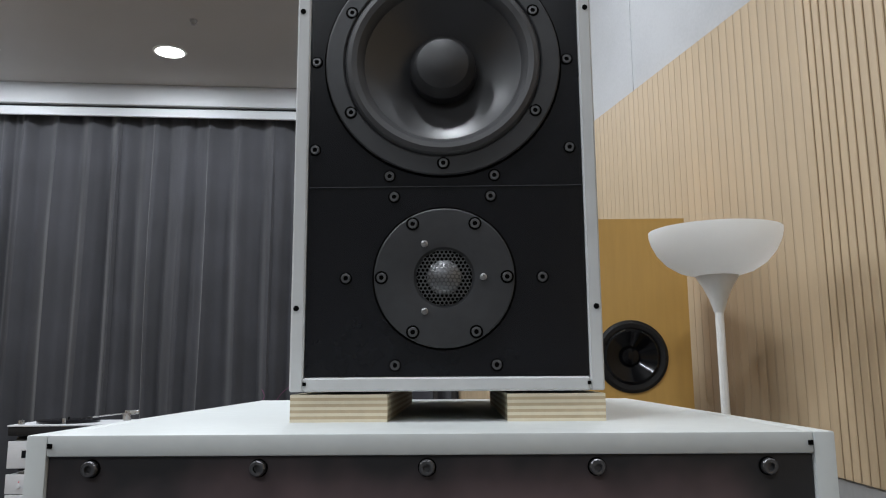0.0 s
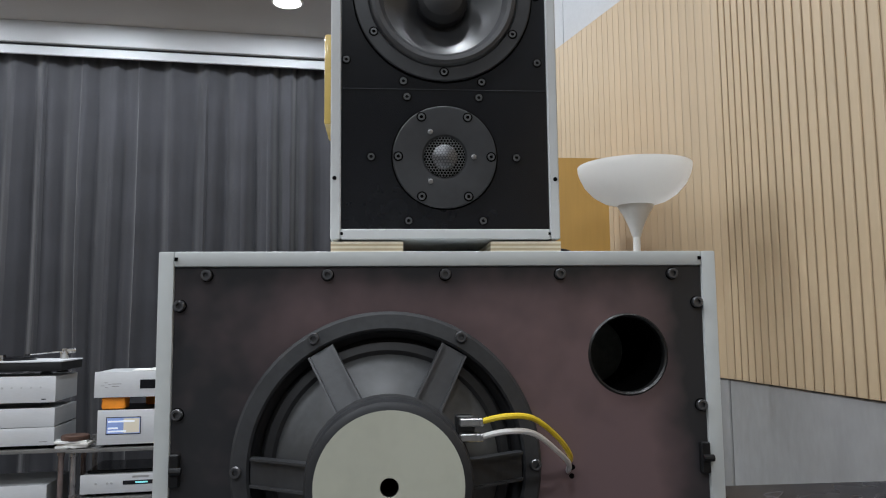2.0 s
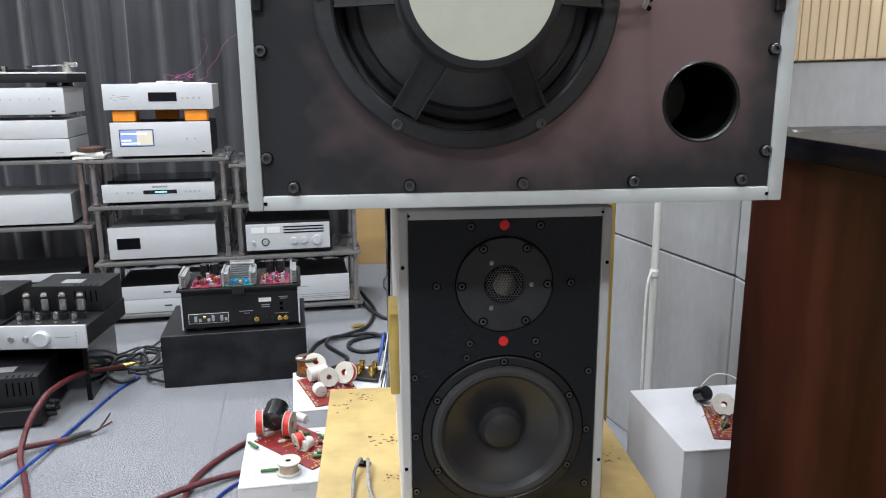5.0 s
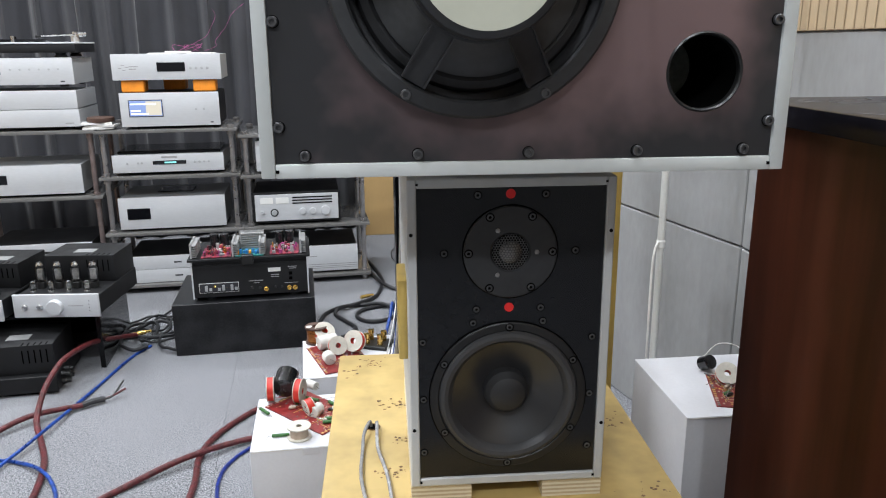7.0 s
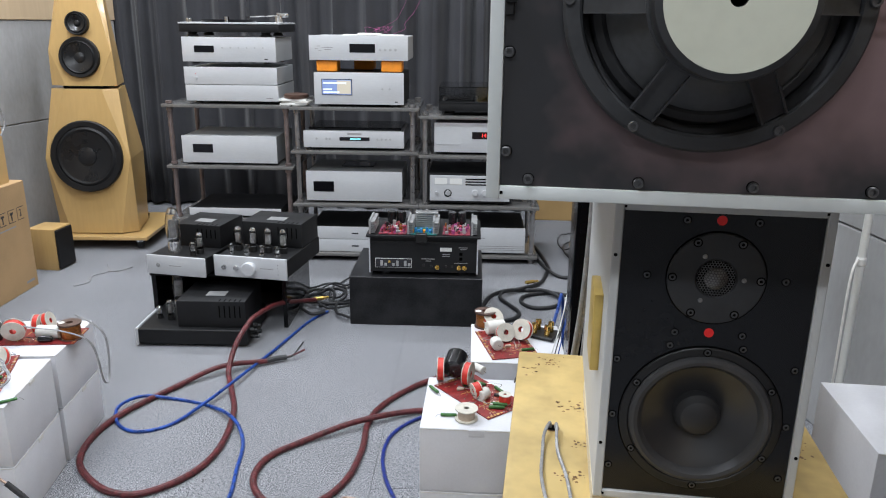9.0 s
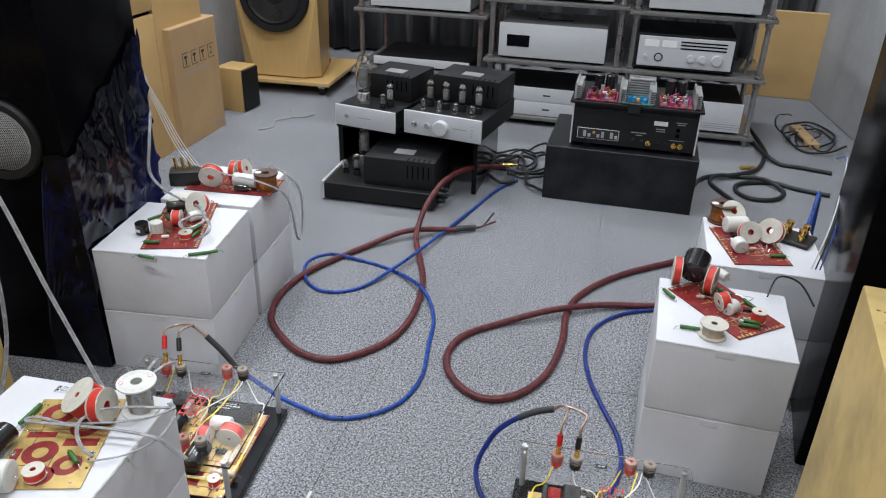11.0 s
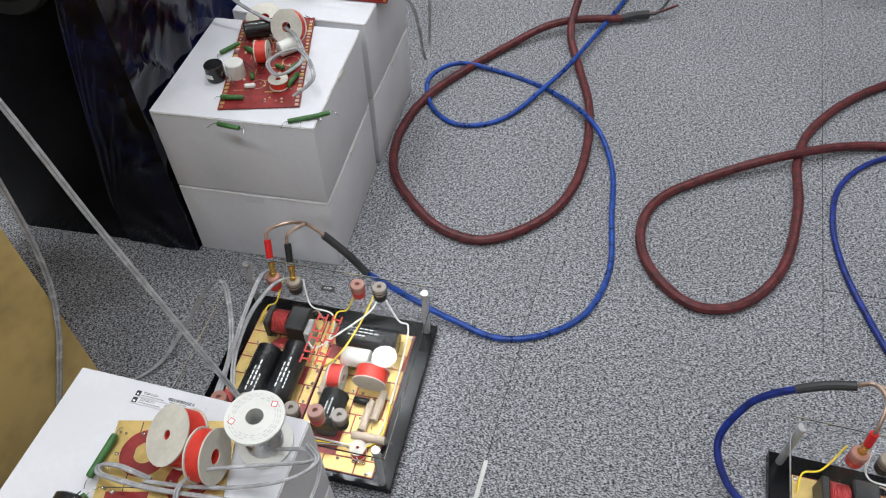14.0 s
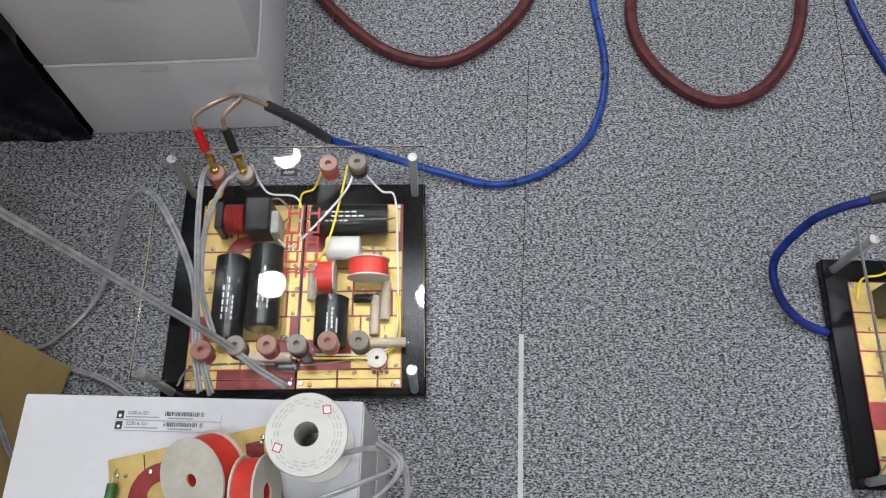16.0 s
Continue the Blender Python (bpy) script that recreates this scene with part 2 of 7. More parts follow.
M["rack_post"] = surf("worn_chrome_post", (0.46, 0.44, 0.44), 0.3, 0.85, var=0.12, scale=20, fine=120, bump=0.03)
M["rack_brown"] = surf("bronze_anodised_post", (0.30, 0.24, 0.23), 0.35, 0.7, var=0.12, scale=20, fine=120, bump=0.03)
M["dome"] = surf("grey_metal_dome", (0.26, 0.26, 0.27), 0.4, 0.7, var=0.1, scale=60, fine=300, bump=0.03)
M["smoked"] = surf("smoked_shelf", (0.16, 0.155, 0.15), 0.12, var=0.1, scale=10, fine=90, bump=0.0, coat=0.3)
M["orange"] = surf("orange_foam", (0.90, 0.30, 0.02), 0.6, var=0.08, scale=20, fine=200, bump=0.1)
M["glass_tube"] = surf("valve_glass", (0.95, 0.96, 0.97), 0.0, trans=1.0, var=0.0, bump=0.0, rvar=0.0, ior=1.45)
M["getter"] = surf("valve_getter", (0.72, 0.72, 0.73), 0.2, 0.9, var=0.1, bump=0.0)
M["anode"] = surf("valve_anode", (0.42, 0.41, 0.40), 0.4, 0.3, var=0.2, scale=40, bump=0.0)
M["white_box"] = surf("white_carton", (0.60, 0.60, 0.63), 0.75, var=0.04, scale=6, fine=140, bump=0.08)
M["box_edge"] = surf("carton_fold", (0.62, 0.60, 0.57), 0.8, var=0.1, scale=20, fine=140, bump=0.1)
M["pcb"] = surf("bare_copper_board", (0.60, 0.43, 0.155), 0.35, 0.5, var=0.14, scale=25, fine=120, bump=0.03)
M["pcb_red"] = surf("red_board_mask", (0.24, 0.022, 0.022), 0.35, var=0.2, scale=30, fine=120, bump=0.03)
M["solder"] = surf("solder", (0.60, 0.60, 0.58), 0.25, 0.9, var=0.2, scale=60, bump=0.0)
M["coil_red"] = surf("red_coil_tape", (0.62, 0.040, 0.025), 0.45, var=0.12, scale=30, fine=160, bump=0.04)
M["coil_cheek"] = surf("cream_coil_cheek", (0.58, 0.55, 0.48), 0.6, var=0.1, scale=25, fine=160, bump=0.03)
M["copper"] = surf("enamelled_copper_winding", (0.42, 0.16, 0.045), 0.3, 0.8, var=0.2, scale=40, fine=300, bump=0.25, stretch=(1, 1, 8))
M["cap_white"] = surf("white_capacitor", (0.63, 0.62, 0.58), 0.5, var=0.05, scale=20, fine=120, bump=0.03)
M["cap_black"] = surf("black_capacitor", (0.012, 0.012, 0.013), 0.2, var=0.2, scale=20, fine=100, bump=0.0, coat=0.3)
M["resistor"] = surf("green_resistor", (0.045, 0.15, 0.035), 0.5, var=0.2, scale=40, fine=160, bump=0.04)
M["resistor_tan"] = surf("cement_resistor", (0.52, 0.42, 0.33), 0.7, var=0.12, scale=30, fine=160, bump=0.06)
M["gold"] = surf("gold_plated", (0.85, 0.58, 0.17), 0.25, 1.0, var=0.08, scale=30, bump=0.0)
M["post_red"] = surf("clear_red_post", (0.55, 0.035, 0.03), 0.3, var=0.15, scale=30, bump=0.0, coat=0.4)
M["post_clear"] = surf("clear_red_post_cap", (0.42, 0.21, 0.17), 0.2, var=0.1, scale=30, bump=0.0, coat=0.4)
M["post_grey"] = surf("clear_grey_post_cap", (0.32, 0.275, 0.235), 0.2, var=0.1, scale=30, bump=0.0, coat=0.4)
M["plastic_red"] = surf("red_plastic", (0.60, 0.012, 0.012), 0.4, var=0.1, scale=30, bump=0.0)
M["plastic_black"] = surf("black_plastic", (0.012, 0.012, 0.012), 0.4, var=0.1, scale=30, bump=0.0)
M["red_dot"] = surf("red_dot_sticker", (0.80, 0.025, 0.025), 0.6, var=0.04, scale=30, bump=0.0)
M["red_cable"] = surf("dark_red_braid", (0.115, 0.017, 0.020), 0.42, var=0.3, scale=60, fine=700, bump=0.5)
M["blue_cable"] = surf("blue_braid", (0.008, 0.060, 0.34), 0.30, var=0.3, scale=60, fine=700, bump=0.5)
M["navy_cable"] = surf("navy_braid", (0.006, 0.026, 0.23), 0.34, var=0.3, scale=60, fine=700, bump=0.5)
M["black_cable"] = surf("black_cable", (0.014, 0.014, 0.016), 0.5, var=0.2, scale=60, fine=300, bump=0.1)
M["grey_cable"] = surf("grey_twin_cable", (0.34, 0.337, 0.345), 0.25, var=0.15, scale=60, fine=300, bump=0.05)
M["white_cable"] = surf("white_cable", (0.74, 0.72, 0.70), 0.5, var=0.08, scale=60, fine=300, bump=0.03)
M["yellow_cable"] = surf("yellow_cable", (0.85, 0.62, 0.03), 0.45, var=0.08, scale=60, fine=300, bump=0.03)
M["copper_wire"] = surf("copper_litz", (0.46, 0.33, 0.26), 0.35, 0.6, var=0.2, scale=60, fine=300, bump=0.1)
M["plastic_wrap"] = surf("dark_blue_plastic_film", (0.006, 0.012, 0.080), 0.14, col2=(0.001, 0.001, 0.003), scale=4, fine=60, bump=0.05, stretch=(1, 1, 0.5), edges=(0.47, 0.80), rvar=0.03, spec=0.35)
M["tower_black"] = surf("black_piano_lacquer", (0.002, 0.002, 0.003), 0.2, var=0.2, scale=6, fine=30, bump=0.0, spec=0.08)
M["acrylic"] = surf("clear_acrylic", (0.97, 0.98, 0.98), 0.0, trans=1.0, var=0.0, bump=0.0, rvar=0.0, ior=1.42)
M["acrylic_edge"] = surf("acrylic_edge", (0.55, 0.57, 0.56), 0.2, trans=0.4, var=0.05, bump=0.0)
M["lid"] = surf("smoked_clear_lid", (0.62, 0.63, 0.65), 0.0, trans=1.0, var=0.0, bump=0.0, rvar=0.0, ior=1.45)
M["print_red"] = surf("red_print", (0.62, 0.05, 0.04), 0.5, var=0.1, scale=40, bump=0.0)
M["print_dark"] = surf("dark_print", (0.03, 0.03, 0.035), 0.7, var=0.1, scale=40, bump=0.0)
M["print_grey"] = surf("grey_print", (0.30, 0.30, 0.30), 0.7, var=0.1, scale=40, bump=0.0)
M["print_pale"] = surf("pale_grey_print", (0.50, 0.50, 0.49), 0.7, var=0.1, scale=40, bump=0.0)
M["print_white"] = surf("white_print", (0.70, 0.70, 0.68), 0.6, var=0.1, scale=40, bump=0.0)
M["heatsink"] = surf("heatsink_aluminium", (0.50, 0.50, 0.50), 0.4, 0.7, var=0.08, scale=20, bump=0.02)
M["board_green"] = surf("teal_circuit_board", (0.02, 0.16, 0.15), 0.4, var=0.25, scale=60, fine=200, bump=0.05)
M["board_pink"] = surf("pink_circuit_board", (0.38, 0.05, 0.08), 0.45, col2=(0.05, 0.02, 0.03), scale=60, fine=200, bump=0.05)
M["blue_part"] = surf("blue_component", (0.03, 0.20, 0.48), 0.4, var=0.1, scale=40, bump=0.0)
M["seam"] = surf("carpet_joint", (0.012, 0.012, 0.013), 0.95, var=0.1, scale=40, bump=0.0)
M["tape"] = surf("white_tape", (0.56, 0.56, 0.53), 0.7, var=0.1, scale=30, bump=0.02)
M["paper"] = surf("white_paper", (0.74, 0.74, 0.72), 0.8, var=0.03, scale=20, bump=0.02)
M["book"] = surf("brown_box_lid", (0.10, 0.055, 0.04), 0.5, var=0.2, scale=20, bump=0.04)
M["lamp_glow"] = glow("downlight_lens", (1.0, 0.98, 0.95), 14.0)
M["shade"] = shade_material()
M["led_red"] = glow("red_digits", (1.0, 0.03, 0.03), 2.5)
M["led_cyan"] = glow("cyan_digits", (0.25, 0.75, 0.75), 0.7)
M["screen_blue"] = glow("blue_screen", (0.20, 0.27, 0.50), 0.45)
M["screen_cream"] = glow("cream_screen", (0.55, 0.50, 0.40), 0.4)
M["screen_white"] = glow("screen_text", (0.70, 0.75, 0.85), 0.8)


# ---- mesh helpers ----
def box(bm, x0, x1, y0, y1, z0, z1, bevel=0.0, seg=1):
    r = bmesh.ops.create_cube(bm, size=1.0)
    vs = r["verts"]
    for v in vs:
        v.co = Vector((x0 + (v.co.x + 0.5) * (x1 - x0), y0 + (v.co.y + 0.5) * (y1 - y0), z0 + (v.co.z + 0.5) * (z1 - z0)))
    if bevel:
        es = list({e for v in vs for e in v.link_edges})
        bmesh.ops.bevel(bm, geom=es, offset=bevel, segments=seg, profile=0.6, affect="EDGES")
    return bm


def cube(x0, x1, y0, y1, z0, z1, bevel=0.0, seg=1):
    return box(bmesh.new(), x0, x1, y0, y1, z0, z1, bevel, seg)


def turned(bm, profile, seg=32, m=None, closed=False):
    """Turns a profile of (radius, height) round the z axis, then moves it by m."""
    rings, m = [], m or Matrix.Identity(4)
    for r, z in profile:
        if r < 1e-6:
            rings.append([bm.verts.new(m @ Vector((0, 0, z)))])
        else:
            rings.append([bm.verts.new(m @ Vector((r * math.cos(2 * math.pi * k / seg), r * math.sin(2 * math.pi * k / seg), z))) for k in range(seg)])
    pairs = list(zip(rings, rings[1:])) + ([(rings[-1], rings[0])] if closed else [])
    for a, b in pairs:
        for k in range(seg):
            j = (k + 1) % seg
            if len(a) == 1 and len(b) == 1:
                continue
            if len(a) == 1:
                bm.faces.new((a[0], b[k], b[j]))
            elif len(b) == 1:
                bm.faces.new((a[k], a[j], b[0]))
            else:
                bm.faces.new((a[k], a[j], b[j], b[k]))
    return bm


def rod(bm, p, q, r, seg=12, r2=None):
    p, q = Vector(p), Vector(q)
    d = q - p
    m = Matrix.Translation(p) @ d.to_track_quat("Z", "Y").to_matrix().to_4x4()
    return turned(bm, [(0, 0), (r, 0), (r if r2 is None else r2, d.length), (0, d.length)], seg, m)


def smooth_path(pts, step=4, loop=False):
    pts = [Vector(p) for p in pts]
    out, n = [], len(pts)
    for k in range(n if loop else n - 1):
        if loop:
            a, b, c, d = (pts[(k + j) % n] for j in (-1, 0, 1, 2))
        else:
            b, c = pts[k], pts[k + 1]
            a, d = pts[max(k - 1, 0)], pts[min(k + 2, n - 1)]
        for s in range(step):
            t = s / step
            out.append(0.5 * (2 * b + (c - a) * t + (2 * a - 5 * b + 4 * c - d) * t * t + (3 * b - a - 3 * c + d) * t ** 3))
    if not loop:
        out.append(pts[-1])
    return out


def tube(bm, pts, r, seg=8, step=5, loop=False):
    """A round cable along a smooth line through pts."""
    path = smooth_path(pts, step, loop)
    n, rings, up = len(path), [], None
    for k, p in enumerate(path):
        d = (path[(k + 1) % n] - path[k - 1]) if loop else (path[min(k + 1, n - 1)] - path[max(k - 1, 0)])
        d = d.normalized() if d.length > 1e-9 else Vector((0, 0, 1))
        if up is None:
            up = d.orthogonal().normalized()
        up = (up - d * up.dot(d)).normalized()
        side = d.cross(up)
        rings.append([bm.verts.new(p + r * (math.cos(2 * math.pi * j / seg) * up + math.sin(2 * math.pi * j / seg) * side)) for j in range(seg)])
    for a, b in list(zip(rings, rings[1:])) + ([(rings[-1], rings[0])] if loop else []):
        for j in range(seg):
            bm.faces.new((a[j], a[(j + 1) % seg], b[(j + 1) % seg], b[j]))
    if not loop:
        bm.faces.new(rings[0][::-1])
        bm.faces.new(rings[-1])
    return bm


def mesh_of(name, bm, material, smooth=False):
    bmesh.ops.recalc_face_normals(bm, faces=bm.faces)
    me = bpy.data.meshes.new(name)
    bm.to_mesh(me)
    bm.free()
    me.materials.append(M[material])
    if smooth:
        me.shade_smooth()
        me.set_sharp_from_angle(angle=radians(28))
    return me


def part(name, bm, material, parent, label="", m=None, smooth=True, kind=""):
    """One mesh object under a thing or a part."""
    ob = new(name, mesh_of(name, bm, material, smooth) if isinstance(bm, bmesh.types.BMesh) else bm)
    ob.parent = parent
    if m is not None:
        ob.matrix_basis = m
    return tagged(ob, label, "", "", kind)


def thing(name, m, label, category, group="", kind=""):
    ob = new(name)
    ob.empty_display_size = 0.05
    ob.matrix_basis = m
    return tagged(ob, label, category, group, kind)


def solid(name, bm, material, m, label, category, group="", kind="", smooth=True):
    """A thing of one mesh."""
    ob = new(name, mesh_of(name, bm, material, smooth))
    ob.matrix_basis = m
    return tagged(ob, label, category, group, kind)


def words(name, text, size, material, parent, m, depth=0.0002, align="CENTER"):
    cu = bpy.data.curves.new(name, "FONT")
    cu.body, cu.size, cu.extrude, cu.align_x, cu.align_y = text, size, depth, align, "CENTER"
    tmp = bpy.data.objects.new(name, cu)
    scene.collection.objects.link(tmp)
    bpy.context.view_layer.update()
    me = bpy.data.meshes.new_from_object(tmp.evaluated_get(bpy.context.evaluated_depsgraph_get()))
    bpy.data.objects.remove(tmp)
    me.materials.clear()
    me.materials.append(M[material])
    ob = new(name, me)
    ob.parent = parent
    ob.matrix_basis = m
    return ob


FRONT = Matrix.Rotation(radians(90), 4, "X")     # lays a turned or lettered thing upright, facing -y

# ---- the room ----
solid("floor", cube(-6.5, 3.5, -4.5, 6.2, -0.08, 0.0), "carpet", ROOM, "speckled grey loop-pile carpet floor", "floor", kind="structure", smooth=False)
solid("ceiling", cube(-6.5, 3.5, -4.5, 6.2, CEIL, CEIL + 0.12), "ceiling", ROOM, "plain warm-grey painted ceiling", "ceiling", kind="structure", smooth=False)
solid("wall_north", cube(-6.5, 3.5, 5.56, 5.70, 0, CEIL), "white_wall", ROOM, "white wall behind the grey curtain", "wall", kind="structure", smooth=False)
# unseen wall, added to close the room; its grey keeps reflections neutral
solid("wall_south_unseen", cube(-6.5, 3.5, -4.5, -4.36, 0, CEIL), "felt", ROOM, "unseen grey felt wall, added to close the room", "wall", kind="structure", smooth=False)
b = cube(-4.2, 1.9, 5.30, 5.56, 3.43, CEIL, 0.004)
solid("curtain_pelmet", b, "white_wall", ROOM, "white painted pelmet beam above the curtain", "pelmet", kind="structure")
b = cube(-4.2, 1.9, 5.335, 5.352, 3.405, 3.43)
solid("curtain_track", b, "black_metal", ROOM, "dark curtain track under the pelmet", "track", kind="structure")
b = cube(-4.2, 1.9, 5.318, 5.340, 3.352, 3.412, 0.003)
solid("track_fascia", b, "white_wall", ROOM, "white strip in front of the curtain track", "fascia", kind="structure")


def curtain():
    bm = bmesh.new()
    rnd = random.Random(4)
    u, cols, phase = -2.95, [], 0.0
    while u < 1.5:
        width = rnd.uniform(0.10, 0.25)
        depth = rnd.uniform(0.025, 0.055)
        for s in range(18):
            a = s / 18 * 2 * math.pi
            cols.append((u + width * s / 18, 5.42 - depth * math.cos(a) + 0.012 * math.sin(2 * a + phase), 0.0))
        u += width
        phase += rnd.uniform(0, 2)
    grid = []
    for k, (x, y, j) in enumerate(cols):
        col = []
        for s in range(9):
            z = 0.02 + (3.40 - 0.02) * s / 8
            y2 = 5.42 + (y - 5.42) * (1.0 if s < 7 else 0.75 if s == 7 else 0.45)
            col.append(bm.verts.new((x + 0.018 * math.sin(x * 9 + z * 1.3) * (1 - s / 8), y2 + j + 0.012 * math.sin(x * 5 + z * 2.1) * (1 - s / 10), z)))
        grid.append(col)
    for a, b2 in zip(grid, grid[1:]):
        for s in range(8):
            bm.faces.new((a[s], b2[s], b2[s + 1], a[s + 1]))
    ob = solid("curtain", bm, "curtain", ROOM, "floor-length charcoal grey pleated curtain along the wall", "curtain")
    th = ob.modifiers.new("thickness", "SOLIDIFY")
    th.thickness = 0.003


curtain()


def wall_run(name, a, b2, z_low, z_high, slats):
    """A wall from a to b2 (plan): felt panels below, oak above them, white paint on top. Its room side is to the left of a-b2."""
    a, b2 = Vector((*a, 0)), Vector((*b2, 0))
    d = b2 - a
    n = d.length
    m = Matrix.Translation(a) @ Matrix.Rotation(math.atan2(d.y, d.x), 4, "Z")
    w = thing(name, m, "wall of grey felt panels under pale oak cladding", "wall", kind="structure")
    part("wall_core", cube(0, n, -0.16, -0.02, 0, CEIL), "white_wall", w, smooth=False)
    x, row = 0.0, 0
    while x < n - 0.01:
        x1 = min(x + 1.2, n)
        for z0, z1 in ((0.0, 0.735), (0.735, z_low)):
            part("felt_panel", cube(x + 0.003, x1 - 0.003, -0.02, 0.0, z0 + 0.003, z1 - 0.003, 0.003), "felt", w, smooth=False)
        x = x1
    x = 0.0
    while x < n - 0.01:
        x1 = min(x + 0.9, n)
        part("upper_panel", cube(x + 0.002, x1 - 0.002, -0.02, -0.004, z_high + 0.003, CEIL - 0.002, 0.002), "white_wall", w, smooth=False)
        x = x1
    if slats:
        part("slat_backing", cube(0, n, -0.02, 0.004, z_low, z_high), "oak", w, smooth=False)
        k = 0
        me = mesh_of("slat", cube(0, 0.0285, 0.004, 0.004 + slats, z_low, z_high, slats * 0.45), "slat")
        while k * 0.037 < n - 0.03:
            part("slat", me, "slat", w, m=Matrix.Translation((k * 0.037, 0, 0)))
            k += 1
    else:
        part("oak_panel", cube(0, n, -0.02, 0.008, z_low, z_high, 0.002), "oak", w, smooth=False)
    return w



# the right wall bends towards the room past y = 2.0; the left wall is splayed likewise
wall_run("wall_east_1", (1.13, -3.6), (1.13, 2.0), 1.34, 2.62, 0.0042)
wall_run("wall_east_2", (1.13, 2.0), (0.20, 5.73), 1.34, 2.62, 0.0012)
wall_run("wall_west_1", (-3.04, 5.08), (-3.45, 1.2), 1.34, 2.62, 0)
wall_run("wall_west_2", (-3.45, 1.2), (-3.45, -4.4), 1.34, 2.62, 0.0042)


def downlight(u, v):
    d = thing("downlight", at(u, v, CEIL), "round recessed white ceiling downlight, switched on", "ceiling light", "ceiling downlights")
    part("trim", turned(bmesh.new(), [(0.088, 0.0), (0.088, -0.006), (0.100, -0.006), (0.103, 0.0)], 32), "lamp_pole", d)
    part("lens", turned(bmesh.new(), [(0, -0.003), (0.088, -0.003)], 32), "lamp_glow", d)
    li = bpy.data.lights.new("downlight_lamp", "AREA")
    li.shape, li.size, li.energy, li.color = "DISK", 0.17, LAMP_W, (0.94, 0.975, 1.0)
    lo = new("downlight_lamp", li)
    lo.matrix_basis = at(u, v, CEIL - 0.012)


for u, v in LAMPS:
    downlight(u, v)
b = turned(bmesh.new(), [(0, -0.03), (0.012, -0.03), (0.012, -0.02), (0.022, -0.008), (0.022, 0)], 16)
solid("sprinkler", b, "print_grey", at(-0.80, 4.28, CEIL), "small grey ceiling sprinkler head", "sprinkler")


# ---- loudspeaker parts ----
def holed_plate(x0, x1, z0, z1, y0, y1, holes, seg=56):
    """An upright plate from y0 to y1 with round holes (x, z, radius) right through it."""
    bm = bmesh.new()
    edges, rims = [], []

    def rim(pts):
        vs = [bm.verts.new((x, y0, z)) for x, z in pts]
        es = [bm.edges.new((vs[k], vs[(k + 1) % len(vs)])) for k in range(len(vs))]
        edges.extend(es)

    rim([(x0, z0), (x1, z0), (x1, z1), (x0, z1)])
    for x, z, r in holes:
        rim([(x + r * math.cos(2 * math.pi * k / seg), z + r * math.sin(2 * math.pi * k / seg)) for k in range(seg)])
    bmesh.ops.triangle_fill(bm, use_beauty=True, edges=edges)
    r = bmesh.ops.extrude_face_region(bm, geom=list(bm.faces))
    for v in r["geom"]:
        if isinstance(v, bmesh.types.BMVert):
            v.co.y = y1
    return bm


def socket_screw(r=0.0036, h=0.003):
    """A socket-head screw: a rim with a hexagonal hole."""
    bm = bmesh.new()
    turned(bm, [(r, 0), (r, h * 0.8), (r * 0.85, h), (r * 0.5, h), (r * 0.5, h * 0.3), (0, h * 0.3)], 12, FRONT)
    return mesh_of("screw", bm, "screw")


SCREW, SCREW_BIG = socket_screw(), socket_screw(0.0047, 0.0040)
SMALL_SCREW = mesh_of("small_screw", turned(bmesh.new(), [(0.0026, 0), (0.0026, 0.001), (0.0013, 0.0014), (0.0012, 0.0006), (0, 0.0006)], 12, FRONT), "screw_bright")
WASHER = mesh_of("washer", turned(bmesh.new(), [(0.0054, 0.0), (0.0054, 0.0006), (0.004, 0.0008)], 16, FRONT), "dark")
SHALLOW = mesh_of("screw_shadow_gap", turned(bmesh.new(), [(0.0047, 0.0002), (0.0036, 0.0004), (0, 0.0004)], 14, FRONT), "dark")
SUNK = mesh_of("screw_recess", turned(bmesh.new(), [(0.0050, 0.0002), (0.0036, 0.0004), (0, 0.0004)], 14, FRONT), "dark")


def hex_mesh(parent, r_out, bulge):
    """The pierced dome guard of a tweeter: hexagonal holes in one thin sheet."""
    bm = bmesh.new()
    pitch = 0.0031
    for row in range(-9, 10):
        for col in range(-9, 10):
            x = (col + 0.5 * (row % 2)) * pitch
            y = row * pitch * 0.866
            if math.hypot(x, y) > r_out - 0.001:
                continue
            ring = []
            for rr in (pitch / math.sqrt(3) * 1.01, pitch / math.sqrt(3) * 0.72):
                ring.append([])
                for k in range(6):
                    a = math.pi / 6 + k * math.pi / 3
                    px, py = x + rr * math.cos(a), y + rr * math.sin(a)
                    q = min(1.0, math.hypot(px, py) / r_out)
                    h = 0.0008 + bulge * max(0.0, 1 - (q / 0.62) ** 2)
                    ring[-1].append(bm.verts.new((px, -h, py)))
            for k in range(6):
                j = (k + 1) % 6
                bm.faces.new((ring[0][k], ring[0][j], ring[1][j], ring[1][k]))
    return part("dome_mesh", bm, "mesh_metal", parent, "pierced metal dome guard", smooth=False)


